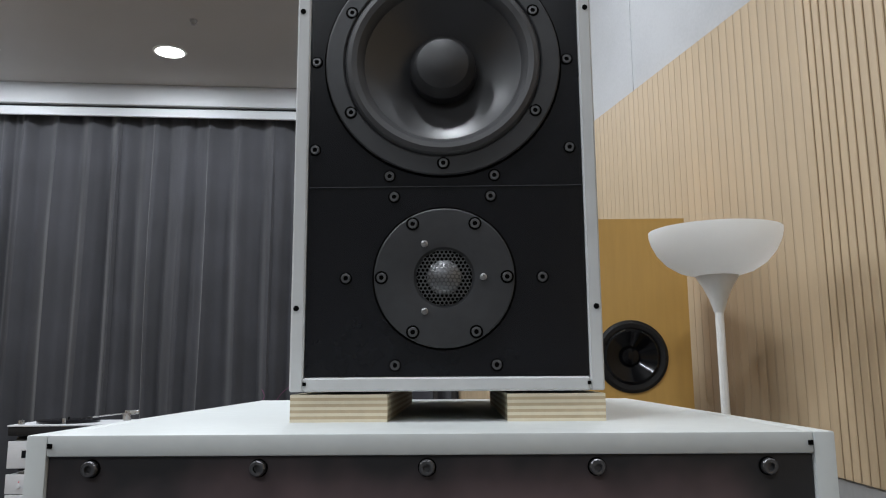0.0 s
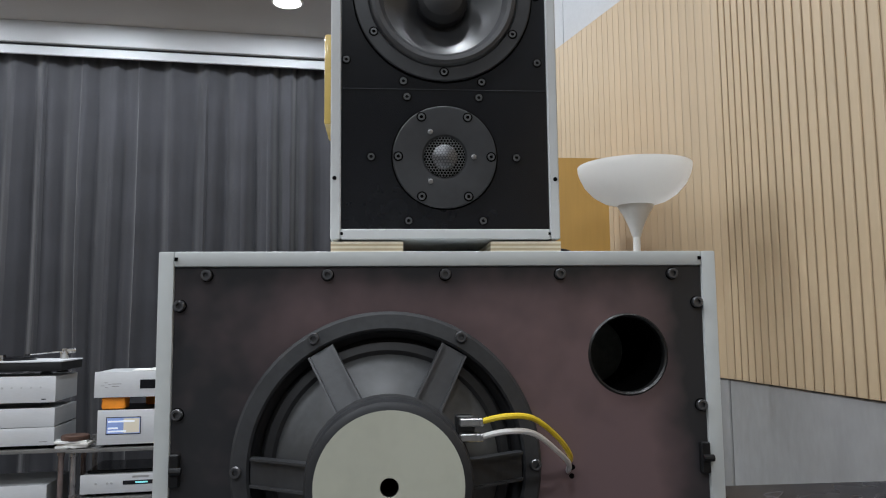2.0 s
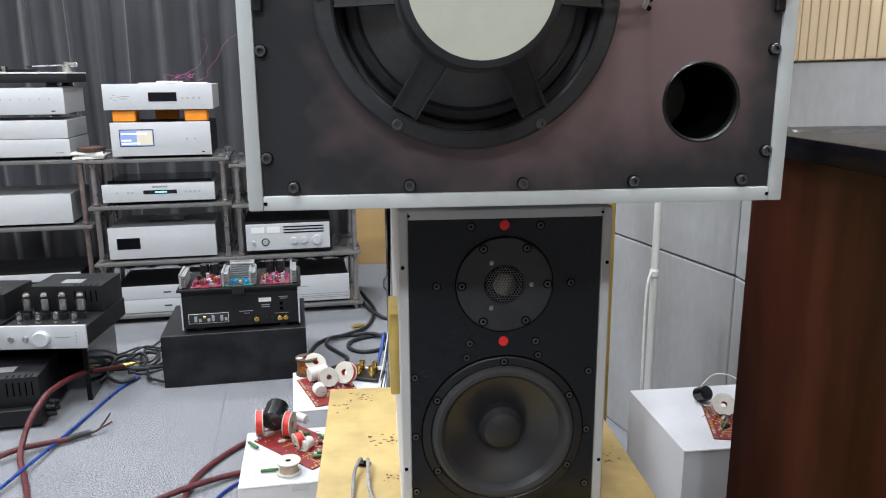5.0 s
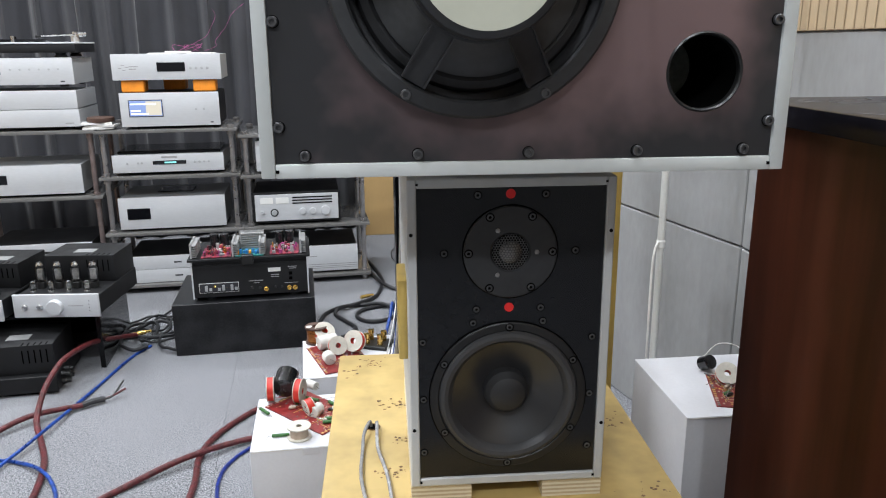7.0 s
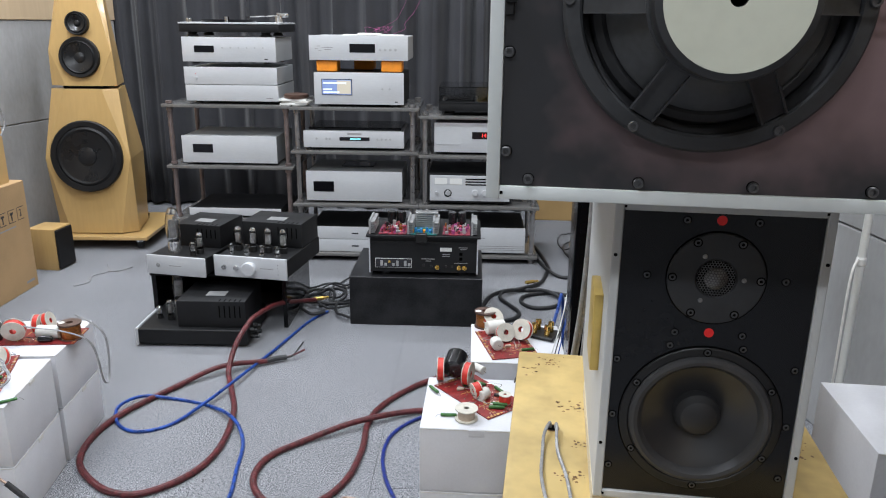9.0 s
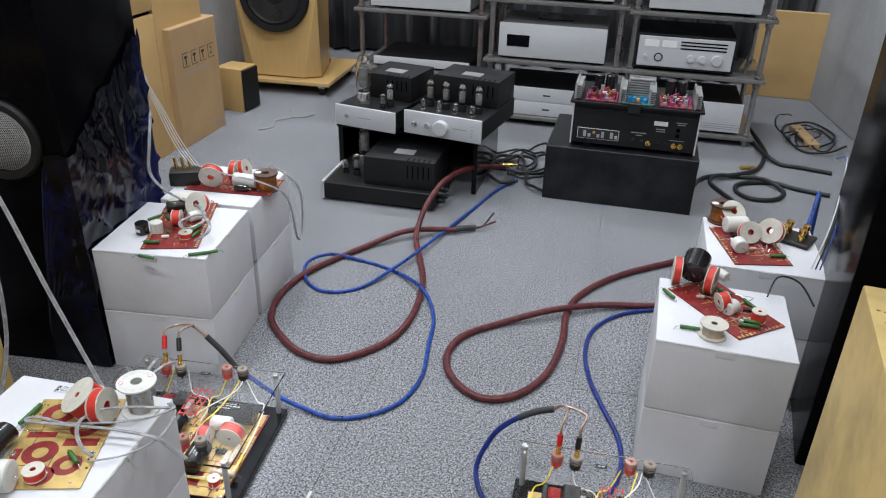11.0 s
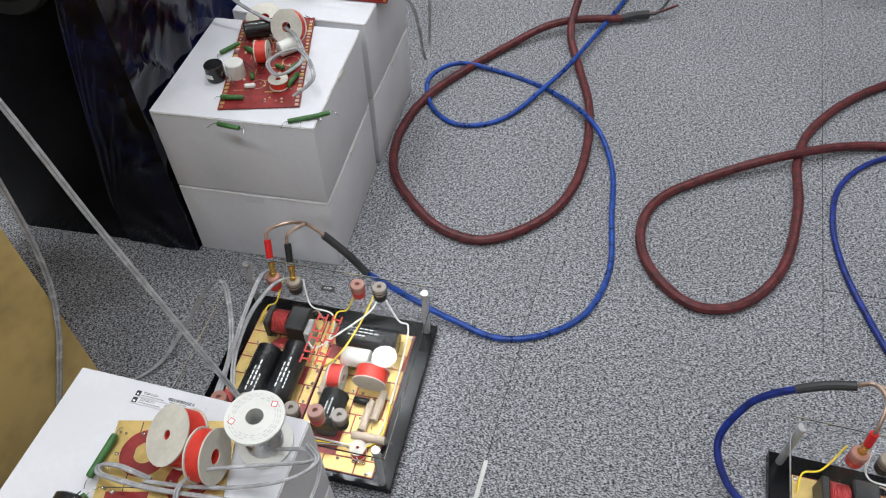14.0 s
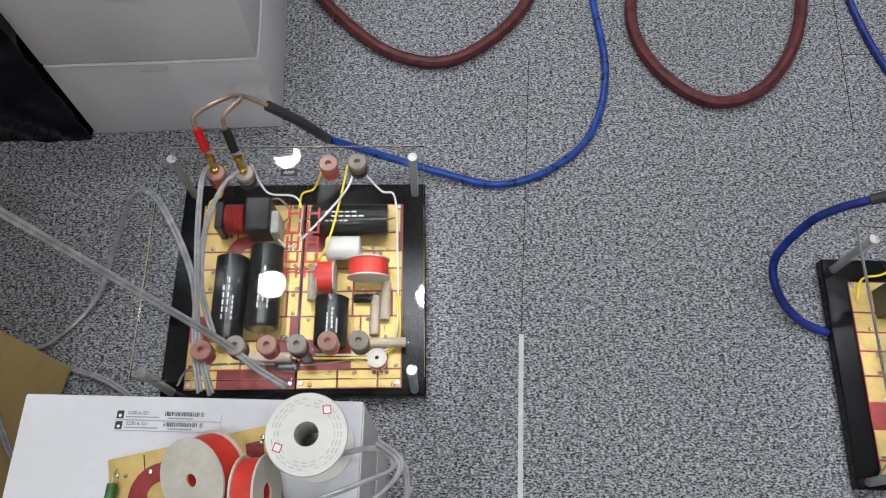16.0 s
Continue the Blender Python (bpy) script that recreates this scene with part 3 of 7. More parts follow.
def monitor(name, m, flip, label):
    """Two-way cabinet, origin at the tweeter's centre on the baffle. flip +1: the cone driver stands above the tweeter, -1: below."""
    s = flip
    sp = thing(name, m, label, "loudspeaker", "two-way cabinets of the stack")
    za, zb = (-0.072, 0.285) if s > 0 else (-0.2725, 0.072)
    zw, lift, q, rs = (0.1665, 0.0, 1.0, 0.0805) if s > 0 else (-0.1705, 0.004, 1.06, 0.0845)
    x0, x1, t = -0.112, 0.114, 0.010
    sides = [("side_panel", x0, x0 + t, za - t, zb + t), ("side_panel", x1 - t, x1, za - t, zb + t),
             ("end_panel", x0 + t, x1 - t, za - t, za), ("end_panel", x0 + t, x1 - t, zb, zb + t)]
    for nm, a, b2, c, d in sides:
        part(nm, cube(a, b2, -0.003, 0.40, c, d, 0.0012), "white_side", sp)
    part("back_panel", cube(x0 + t, x1 - t, 0.385, 0.40, za, zb), "white_side", sp)
    baf = part("baffle", holed_plate(x0 + t + 0.0005, x1 - t - 0.0005, za + 0.0005, zb - 0.0005, 0.0, 0.018, [(0, zw, 0.0757 * q)]), "black_baffle", sp, "satin black baffle", smooth=False)
    if s > 0:
        part("baffle_joint", cube(x0 + t + 0.001, x1 - t - 0.001, -0.0006, 0.0, 0.0688 * s - 0.0003, 0.0688 * s + 0.0003), "print_dark", baf, smooth=False)
    # square corner pockets and side holes in the white frame; black pieces stand for their shade
    for x in (x0 + t * 1.1, x1 - t * 1.1):
        for z in (za - t * 0.45, zb + t * 0.45):
            part("corner_pocket", cube(x - 0.0013, x + 0.0013, -0.0036, -0.001, z - 0.0013, z + 0.0013), "dark", sp, smooth=False)
    for x in (x0 + 0.004, x1 - 0.004):
        for z in (-0.022 * s, 0.209 * s):
            part("side_hole", turned(bmesh.new(), [(0, 0.0035), (0.0021, 0.0035), (0.0021, 0.001)], 12, Matrix.Translation((x, 0, z)) @ FRONT), "dark", sp)
    spots = [(-0.0405, 0.077), (0.038, 0.077), (-0.037, 0.061), (0.035, 0.061), (-0.0725, 0), (0.072, 0), (-0.036, -0.0635), (0.0375, -0.0635),
             (-0.097, 0.098), (0.095, 0.098), (-0.097, 0.168), (0.095, 0.168), (-0.097, 0.235), (0.095, 0.235)]
    for x, z in spots:
        z += lift if z > 0.05 else 0.0
        part("recess", SHALLOW, "", baf, m=Matrix.Translation((x, -0.0002, z * s)))
        part("screw", SCREW, "", baf, m=Matrix.Translation((x, 0.0012, z * s)))
    # tweeter
    tw = part("tweeter", turned(bmesh.new(), [(0.0205, 0.0), (0.0225, 0.0026), (0.027, 0.0030), (0.0505, 0.0030), (0.0515, 0.0022), (0.0515, 0.0)], 64, FRONT), "plate", sp, "dark grey tweeter faceplate")
    part("groove", turned(bmesh.new(), [(0.0516, 0.0005), (0.0530, 0.0005)], 64, FRONT), "dark", tw)
    part("well", turned(bmesh.new(), [(0.0208, 0.0001), (0.012, 0.0003), (0, 0.0004)], 40, FRONT), "dark", tw)
    part("dome", turned(bmesh.new(), [(0.0125, 0.0006), (0.011, 0.0030), (0.007, 0.0052), (0, 0.0062)], 32, FRONT), "dome", tw, "grey metal dome")
    g = hex_mesh(tw, 0.0205, 0.0068)
    g.matrix_basis = Matrix.Translation((0, -0.0012, 0))
    for k in range(6):
        a = radians(60 * k)
        part("screw", SCREW, "", tw, m=Matrix.Translation((0.0460 * math.cos(a), -0.0012, 0.0460 * math.sin(a))))
        part("recess", SUNK, "", tw, m=Matrix.Translation((0.0460 * math.cos(a), -0.0031, 0.0460 * math.sin(a))))
    for k in range(3):
        a = radians(120 * k)
        part("small_screw", SMALL_SCREW, "", tw, m=Matrix.Translation((0.0287 * math.cos(a), -0.0030, 0.0287 * math.sin(a))))
    # cone driver
    at_w = Matrix.Translation((0, 0, zw))
    dr = part("cone_driver", turned(bmesh.new(), [(0.0752 * q, -0.004), (0.0752 * q, 0.0030), (0.0765 * q, 0.0040), (0.0835, 0.0036), (0.0885, 0.0034), (0.0895, 0.0028), (0.0895, 0)], 72, FRONT), "plate" if s > 0 else "black_flange", sp, "dark driver flange", m=at_w)
    part("groove", turned(bmesh.new(), [(0.0896, 0.0005), (0.0911, 0.0005)], 72, FRONT), "dark", dr)
    part("surround", turned(bmesh.new(), [(r * q, y) for r, y in ((0.0752, -0.001), (0.0748, 0.0030), (0.0728, 0.0060), (0.0695, 0.0072), (0.0655, 0.0062), (0.0622, 0.0025), (0.0605, -0.0014))], 72, FRONT), "roll_rubber", dr, "black rubber roll surround")
    part("cone", turned(bmesh.new(), [(r * q, y) for r, y in ((0.0608, -0.0012), (0.059, -0.0020), (0.048, -0.0085), (0.036, -0.0150), (0.025, -0.0200))], 72, FRONT), "cone", dr, "black cone")
    part("dust_cap", turned(bmesh.new(), [(0.0266, -0.0198), (0.0256, -0.0085), (0.0200, -0.0010), (0.0115, 0.0030), (0, 0.0042)], 48, FRONT), "cap", dr, "black domed dust cap")
    for k in range(6):
        a = radians(30 + 60 * k)
        part("screw", SCREW, "", dr, m=Matrix.Translation((rs * math.cos(a), -0.0016, rs * math.sin(a))))
        part("recess", SUNK, "", dr, m=Matrix.Translation((rs * math.cos(a), -0.0037, rs * math.sin(a))))
    # varnished cleats on both sides
    for x in (x0 - 0.011, x1 - 0.001):
        zc = sorted((0.048 * s, 0.148 * s))
        part("side_cleat", cube(x, x + 0.012, 0.060, 0.135, zc[0], zc[1], 0.003, 2), "yellow_ply", sp, "yellow varnished wooden cleat")
    return sp


top_sp = monitor("monitor_cabinet", pose(0.235, 0.702, 1.657), 1, "white-sided two-way loudspeaker with black baffle, tweeter below cone")
low_sp = monitor("monitor_cabinet", pose(0.2315, 0.725, 1.0965), -1, "white-sided two-way loudspeaker with black baffle, tweeter above cone")
DOT = turned(bmesh.new(), [(0, 0.0009), (0.0052, 0.0009), (0.0054, 0.0)], 20, FRONT)
dot_me = mesh_of("round_sticker", DOT, "red_dot")
for z in (1.161, 1.033):
    ob = new("round_sticker", dot_me)
    ob.matrix_basis = pose(0.231, 0.7249, z)
    tagged(ob, "round red sticker on the black baffle", "sticker", "red stickers")


def spacer(m, w, d, h):
    """A stack of birch plies."""
    sp = thing("plywood_spacer", m, "short birch plywood spacer block between cabinets", "spacer", "plywood spacers")
    n = 9
    for k in range(n):
        part("ply_layer", cube(0, w, 0, d, h * k / n, h * (k + 1) / n), "ply" if k % 2 == 0 else "ply_dark", sp, smooth=False)


for x in (0.1235, 0.2795):
    spacer(pose(x, 0.702, 1.5535), 0.070, 0.30, 0.0195)
for x in (0.119, 0.275):
    spacer(pose(x, 0.726, 0.7905), 0.071, 0.30, 0.0235)
    spacer(pose(x, 0.80, 1.1800), 0.071, 0.25, 0.0225)


# ---- bass cabinet with its driver mounted magnet outwards ----
def bass_cabinet():
    m = pose(0.2258, 0.602, 1.378)
    c = thing("bass_cabinet", m, "white-framed bass cabinet with dark baffle and inverted woofer", "loudspeaker")
    W, H, t, D = 0.2355, 0.1755, 0.0125, 0.54
    for nm, a, b2, z0, z1 in (("side_panel", -W, -W + t, -H, H), ("side_panel", W - t, W, -H, H), ("top_panel", -W + t, W - t, H - t, H), ("bottom_panel", -W + t, W - t, -H, -H + t)):
        part(nm, cube(a, b2, 0, D, z0, z1, 0.0015, 2), "white_paint", c)
    part("back_panel", cube(-W + t, W - t, D - 0.015, D, -H + t, H - t), "white_paint", c)
    # black squares stand for the shade inside the frame's corner pockets
    for x in (-W + t * 1.15, W - t * 1.15):
        for z in (-H + t * 0.5, H - t * 0.5):
            part("corner_pocket", cube(x - 0.0014, x + 0.0014, -0.0008, 0.002, z - 0.0014, z + 0.0014), "dark", c, smooth=False)
    # baffle with real openings
    cx, ports, rp = -0.0488, ((0.1562, 0.087), (0.1562, -0.088)), 0.0350
    iw, ih = W - t - 0.0004, H - t - 0.0004
    bm = holed_plate(-iw, iw, -ih, ih, 0.003, 0.021, [(cx, 0.0, 0.112)] + [(x, z, rp) for x, z in ports])
    baf = part("baffle", bm, "baffle_reflection", c, "dark baffle with purple-brown room reflections painted in", smooth=False)
    for x, z in ports:
        p = part("port", turned(bmesh.new(), [(rp, -0.002), (rp, 0.0), (rp - 0.0015, 0.0018), (rp - 0.003, 0.0), (rp - 0.003, -0.008)], 48, FRONT), "plastic_black", c, "round black bass port tube", m=Matrix.Translation((x, 0.003, z)))
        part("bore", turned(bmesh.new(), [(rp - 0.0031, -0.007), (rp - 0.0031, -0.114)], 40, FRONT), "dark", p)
        part("damping_pad", turned(bmesh.new(), [(rp - 0.0035, -0.114), (0, -0.114)], 40, FRONT), "felt_lining", p, "grey-green damping pad")
    part("inner_lining", cube(-iw, iw, 0.25, 0.27, -ih, ih), "felt_lining", c, smooth=False)
    # screws round the edge
    spots = [(0.0985 * k, z) for k in (-2, -1, 0, 1, 2) for z in (0.156, -0.156)]
    spots += [(x, z) for x in (-0.218, 0.218) for z in (0.131, 0.0437, -0.0437, -0.131)]
    for x, z in spots:
        part("washer", WASHER, "", baf, m=Matrix.Translation((x, 0.003, z)))
        part("screw", SCREW_BIG, "", baf, m=Matrix.Translation((x, 0.0022, z)))
    for x in (-0.2185, 0.2185):
        bm = cube(x - 0.004, x + 0.004, -0.003, 0.003, -0.013, 0.013, 0.001)
        rod(bm, (x - 0.003, -0.004, 0), (x + 0.006, -0.004, 0), 0.003, 10)
        part("latch", bm, "black_metal", c, "small black steel latch")
    # woofer
    w = part("woofer", turned(bmesh.new(), [(0.1085, 0.006), (0.1095, 0.0120), (0.1115, 0.0138), (0.1225, 0.0120), (0.1250, 0.0085), (0.1252, 0.006)], 96, FRONT), "cast", c, "black cast woofer flange", m=Matrix.Translation((cx, 0, 0)))
    part("inner_ring", turned(bmesh.new(), [(0.1085, 0.010), (0.1065, 0.004), (0.1040, 0.000), (0.1030, -0.012)], 96, FRONT), "rubber", w)
    part("surround", turned(bmesh.new(), [(0.1045, -0.010), (0.1000, 0.000), (0.0935, 0.003), (0.0870, 0.000), (0.0850, -0.006)], 96, FRONT), "rubber", w, "wide black rubber roll")
    part("cone", turned(bmesh.new(), [(0.0860, -0.006), (0.0700, 0.012), (0.0500, 0.030), (0.0400, 0.038)], 72, FRONT), "cone", w, "black cone seen from behind")
    part("spider", turned(bmesh.new(), [(0.0900, 0.0060), (0.0880, 0.0085), (0.080, 0.012), (0.066, 0.026), (0.060, 0.031), (0.050, 0.040)], 72, FRONT), "spider", w, "grey cone back")
    for k in range(6):
        a = radians(60 * k)
        bm = bmesh.new()
        # a channel-shaped spoke rising from the flange to the magnet
        for z0, z1, lift in ((-0.0112, -0.0094, 0.005), (0.0094, 0.0112, 0.005), (-0.0098, 0.0098, 0.0)):
            r0, r1 = 0.1080, 0.0500
            pts = [(r0, 0.006), (r0, 0.013 + lift), (r1, 0.053 + lift), (r1, 0.046)]
            lo = [bm.verts.new((x, -y, z0)) for x, y in pts]
            hi = [bm.verts.new((x, -y, z1)) for x, y in pts]
            for i in range(4):
                bm.faces.new((lo[i], lo[(i + 1) % 4], hi[(i + 1) % 4], hi[i]))
            bm.faces.new(lo[::-1])
            bm.faces.new(hi)
        part("spoke", bm, "cast", w, m=Matrix.Rotation(-a, 4, "Y"), smooth=False)
        part("screw", SCREW_BIG, "", w, m=Matrix.Translation((0.1195 * math.cos(a), -0.0118, 0.1195 * math.sin(a))))
    part("top_plate", turned(bmesh.new(), [(0.048, 0.046), (0.0620, 0.050), (0.0625, 0.056), (0.056, 0.058)], 72, FRONT), "cast", w)
    mg = part("magnet", turned(bmesh.new(), [(0.0595, 0.056), (0.0605, 0.060), (0.0605, 0.0800), (0.0590, 0.0845), (0.0545, 0.0866), (0.0066, 0.0866), (0.0062, 0.083), (0.0060, 0.050)], 72, FRONT), "plate", w, "grey ring magnet")
    part("label_disc", turned(bmesh.new(), [(0.0535, 0.0866), (0.0535, 0.0871), (0.0068, 0.0871), (0.0065, 0.0860)], 72, FRONT), "sticker", mg, "cream label on the magnet")
    part("pole_hole", turned(bmesh.new(), [(0, 0.052), (0.0061, 0.052), (0.0061, 0.0855)], 24, FRONT), "dark", mg)
    # terminals and leads
    bm = cube(0.050, 0.064, -0.062, -0.050, 0.026, 0.046, 0.001)
    part("terminal_block", bm, "plastic_black", w)
    for k, (mat, z, end) in enumerate((("yellow_cable", 0.041, (0.1515, -0.0040)), ("white_cable", 0.030, (0.1505, -0.0110)))):
        bm = cube(0.052, 0.070, -0.070, -0.060, z - 0.0025, z + 0.0035, 0.001)
        part("spade_lug", bm, "steel", w)
        bm = tube(bmesh.new(), [(0.066, -0.066, z), (0.085, -0.073, z + 0.005), (0.108, -0.064, z + 0.002), (0.132, -0.040, z - 0.016), (end[0] - 0.004, -0.015, end[1] + 0.011), (end[0], 0.008, end[1])], 0.0022, 8)
        part("lead", bm, mat, w, "thin " + mat.split("_")[0] + " lead")
        part("lead_hole", turned(bmesh.new(), [(0, 0.0067), (0.0022, 0.0067)], 14, Matrix.Translation((end[0], 0, end[1])) @ FRONT), "dark", w)
    return c


bass_cabinet()


# ---- burl veneer cabinets at the bottom ----
def burl_cabinet(m, group_label):
    c = thing("burl_cabinet", m, group_label, "loudspeaker", "burl cabinets")
    part("carcass", cube(-0.2165, 0.2165, 0.0, 0.58, 0.02, 0.790, 0.004, 2), "burl", c)
    part("plinth", cube(-0.20, 0.20, 0.02, 0.56, 0.0, 0.02), "black_metal", c)
    rnd = random.Random(7)
    for cx, cy, n, sp in ((-0.165, 0.545, 22, 0.025), (-0.195, 0.515, 14, 0.018), (-0.12, 0.383, 34, 0.026), (-0.108, 0.268, 20, 0.016), (-0.126, 0.195, 26, 0.022), (0.18, 0.30, 24, 0.03), (0.17, 0.12, 16, 0.03)):
        bm = bmesh.new()
        for _ in range(n):
            x, y, r = rnd.gauss(cx, sp * 0.7), rnd.gauss(cy, sp * 0.5), rnd.uniform(0.0007, 0.0030)
            if abs(x) > 0.21 or not 0.01 < y < 0.57:
                continue
            vs = [bm.verts.new((x + r * rnd.uniform(0.6, 1.3) * math.cos(a * math.pi / 4), y + r * rnd.uniform(0.5, 1.1) * math.sin(a * math.pi / 4), 0.7903 + rnd.uniform(0, 0.0001))) for a in range(8)]
            bm.faces.new(vs)
        part("burl_figure", bm, "burl_knot", c, "cluster of dark burl eyes", kind="stuff", smooth=False)
    return c


burl_cabinet(pose(0.2265, 0.60, 0), "pale yellow burl veneer cabinet under the speaker stack")
burl_cabinet(pose(-1.753, 0.50, 0), "pale yellow burl veneer cabinet beside white cartons")

solid("wooden_board", cube(0.0, 0.185, 0.0, 0.02, 0.0, 1.16, 0.003, 2), "yellow_ply", pose(0.35, 1.29, 0), "yellow varnished wooden board standing behind the speaker stack", "board")

# speaker leads coming out of a hole in the burl top
hl = thing("cable_outlet", pose(0.071, 0.916, 0.7902), "round cable hole in burl veneer with two grey leads", "cable")
part("hole_rim", turned(bmesh.new(), [(0.0085, 0.0003), (0.0105, 0.0003), (0.0105, 0.0), (0.0085, 0.0)], 24, closed=True), "burl_knot", hl, "worn hole rim")
part("hole", turned(bmesh.new(), [(0, 0.0002), (0.0085, 0.0002)], 24), "dark", hl)
part("lead", tube(bmesh.new(), [(-0.002, 0.003, -0.03), (-0.003, 0.002, 0.004), (-0.006, -0.010, 0.011), (-0.012, -0.035, 0.008), (-0.013, -0.072, 0.004), (-0.013, -0.137, 0.004), (0.000, -0.23, 0.004), (0.001, -0.304, 0.004), (0.001, -0.313, -0.02), (0.001, -0.313, -0.12)], 0.0024, 8), "grey_cable", hl, "grey speaker lead")
part("lead", tube(bmesh.new(), [(0.004, 0.001, -0.03), (0.005, 0.0, 0.004), (0.006, -0.010, 0.010), (0.006, -0.035, 0.007), (0.008, -0.072, 0.004), (0.020, -0.137, 0.004), (0.026, -0.23, 0.004), (0.020, -0.304, 0.004), (0.018, -0.313, -0.02), (0.018, -0.313, -0.12)], 0.0024, 8), "grey_cable", hl, "grey speaker lead")


# ---- floor lamp, counter, gold panel speaker at the right ----
def floor_lamp():
    l = thing("floor_lamp", pose(0.832, 1.855, 0), "white uplighter floor lamp with an opal bowl shade", "lamp")
    part("base", turned(bmesh.new(), [(0, 0), (0.125, 0), (0.125, 0.012), (0.11, 0.022), (0.03, 0.030), (0.012, 0.05)], 40), "lamp_pole", l)
    part("pole", turned(bmesh.new(), [(0.0095, 0.04), (0.0095, 0.78), (0.0125, 0.785), (0.0125, 0.80), (0.0095, 0.805), (0.0095, 1.73)], 20), "lamp_pole", l)
    part("neck", turned(bmesh.new(), [(0.0105, 1.715), (0.013, 1.722), (0.020, 1.745), (0.032, 1.772), (0.046, 1.794), (0.047, 1.799), (0.02, 1.799)], 32), "lamp_pole", l, "white flared lamp neck")
    part("shade", turned(bmesh.new(), [(0.046, 1.797), (0.080, 1.807), (0.108, 1.825), (0.128, 1.848), (0.140, 1.872), (0.1450, 1.889), (0.1455, 1.900), (0.1425, 1.900), (0.137, 1.872), (0.125, 1.850), (0.105, 1.828), (0.078, 1.811), (0, 1.803)], 56), "shade", l, "opal white bowl shade")


floor_lamp()


def counter():
    c = thing("cabinet", pose(0, 0, 0), "dark red mahogany cabinet with a black marble top", "cabinet")
    part("body", cube(0.736, 1.105, -0.25, 1.185, 0.0, 1.188, 0.003), "mahogany", c)
    top = part("marble_top", cube(0.705, 1.112, -0.27, 1.215, 1.190, 1.223, 0.004, 2), "marble", c, "polished black marble slab")
    rnd = random.Random(12)
    for k in range(4):
        x, y = rnd.uniform(0.73, 1.05), rnd.uniform(0.5, 1.2)
        pts = [(x, y, 1.2231)]
        for _ in range(5):
            pts.append((max(0.715, min(1.10, pts[-1][0] + rnd.uniform(-0.03, 0.05))), max(0, min(1.205, pts[-1][1] + rnd.uniform(-0.05, 0.06))), 1.2231))
        part("vein", tube(bmesh.new(), pts, 0.0005, 4, 3), "marble_vein", top)


counter()


def wall_speaker():
    w = thing("panel_speaker", pose(0.745, 2.20, 1.40), "golden wooden panel speaker with a black woofer by the wall", "loudspeaker")
    part("panel", holed_plate(-0.135, 0.125, 0.0, 0.60, 0.0, 0.02, [(-0.034, 0.225, 0.076)]), "amber_wood", w, smooth=False)
    part("cabinet_body", cube(-0.135, 0.125, 0.03, 0.30, 0.0, 0.60, 0.01, 2), "amber_wood", w)
    d = part("woofer", turned(bmesh.new(), [(0.073, 0.0), (0.077, 0.008), (0.088, 0.010), (0.096, 0.006), (0.097, 0)], 48, FRONT), "black_metal", w, "black woofer", m=Matrix.Translation((-0.034, 0, 0.225)))
    part("cone", turned(bmesh.new(), [(0.075, 0.004), (0.068, 0.006), (0.060, 0.001), (0.026, -0.02), (0.022, -0.014), (0, -0.008)], 48, FRONT), "black_gloss", d)
    part("wall_bracket", cube(-0.03, 0.03, 0.27, 0.55, 0.2, 0.3), "black_metal", w)


wall_speaker()


# ---- racks and the equipment on them ----
def rack(u0, u1, v0, levels, depth, post, label):
    r = thing("equipment_rack", at(u0, v0), label, "rack", "equipment racks")
    w = u1 - u0
    for x in (0.0, w):
        for y in (0.0, depth):
            bm = bmesh.new()
            prof = [(0.016, 0.0), (0.016, 0.012)]
            for z in levels:
                prof += [(0.0135, z - 0.030), (0.019, z - 0.028), (0.019, z - 0.012), (0.0135, z - 0.010), (0.0135, z + 0.010), (0.019, z + 0.012), (0.019, z + 0.024), (0.0135, z + 0.026)]
            prof = sorted(prof, key=lambda q: q[1])
            prof = [(0, 0)] + prof + [(0.0, levels[-1] + 0.027)]
            part("post", turned(bm, prof, 14, Matrix.Translation((x, y, 0))), post, r)
    for z in levels:
        part("shelf", cube(-0.035, w + 0.035, -0.035, depth + 0.035, z - 0.009, z + 0.009, 0.004, 2), "smoked", r, "smoked acrylic shelf")
    return r


rack(-1.665, -1.005, 4.153, (0.04, 0.235, 0.545, 0.890), 0.42, "rack_brown", "four-tier rack with bronze posts and smoked shelves")
rack(-0.945, -0.292, 4.150, (0.04, 0.335, 0.640, 0.885), 0.42, "rack_post", "four-tier rack with chrome posts and smoked shelves")
rack(-0.222, 0.400, 4.153, (0.04, 0.335, 0.625, 0.845), 0.42, "rack_post", "four-tier rack with dull chrome posts and grey shelves")


def component(name, u0, u1, z0, z1, label, v=4.145, depth=0.40, case="silver_top", face="silver", feet=True, category="hi-fi component"):
    """A hi-fi box: case, front plate and feet; the origin is the front's lower left corner."""
    c = thing(name, at(u0, v, z0), label, category, "hi-fi components")
    w, h = u1 - u0, z1 - z0
    f = 0.012 if feet else 0.0
    part("case", cube(0.004, w - 0.004, 0.008, depth, f, h - 0.003, 0.002), case, c)
    part("front_plate", cube(0, w, 0, 0.010, f, h, 0.002, 2), face, c, "brushed front plate" if face == "silver" else "")
    if feet:
        for x in (0.06, w - 0.06):
            for y in (0.04, depth - 0.05):
                part("foot", turned(bmesh.new(), [(0.02, 0), (0.022, f), (0, f)], 14, Matrix.Translation((x, y, 0))), "black_metal", c)
    return c, w, h


def window(c, x0, x1, z0, z1, mat="display"):
    return part("display", cube(x0, x1, -0.002, 0.004, z0, z1, 0.0008), mat, c, "dark display window")


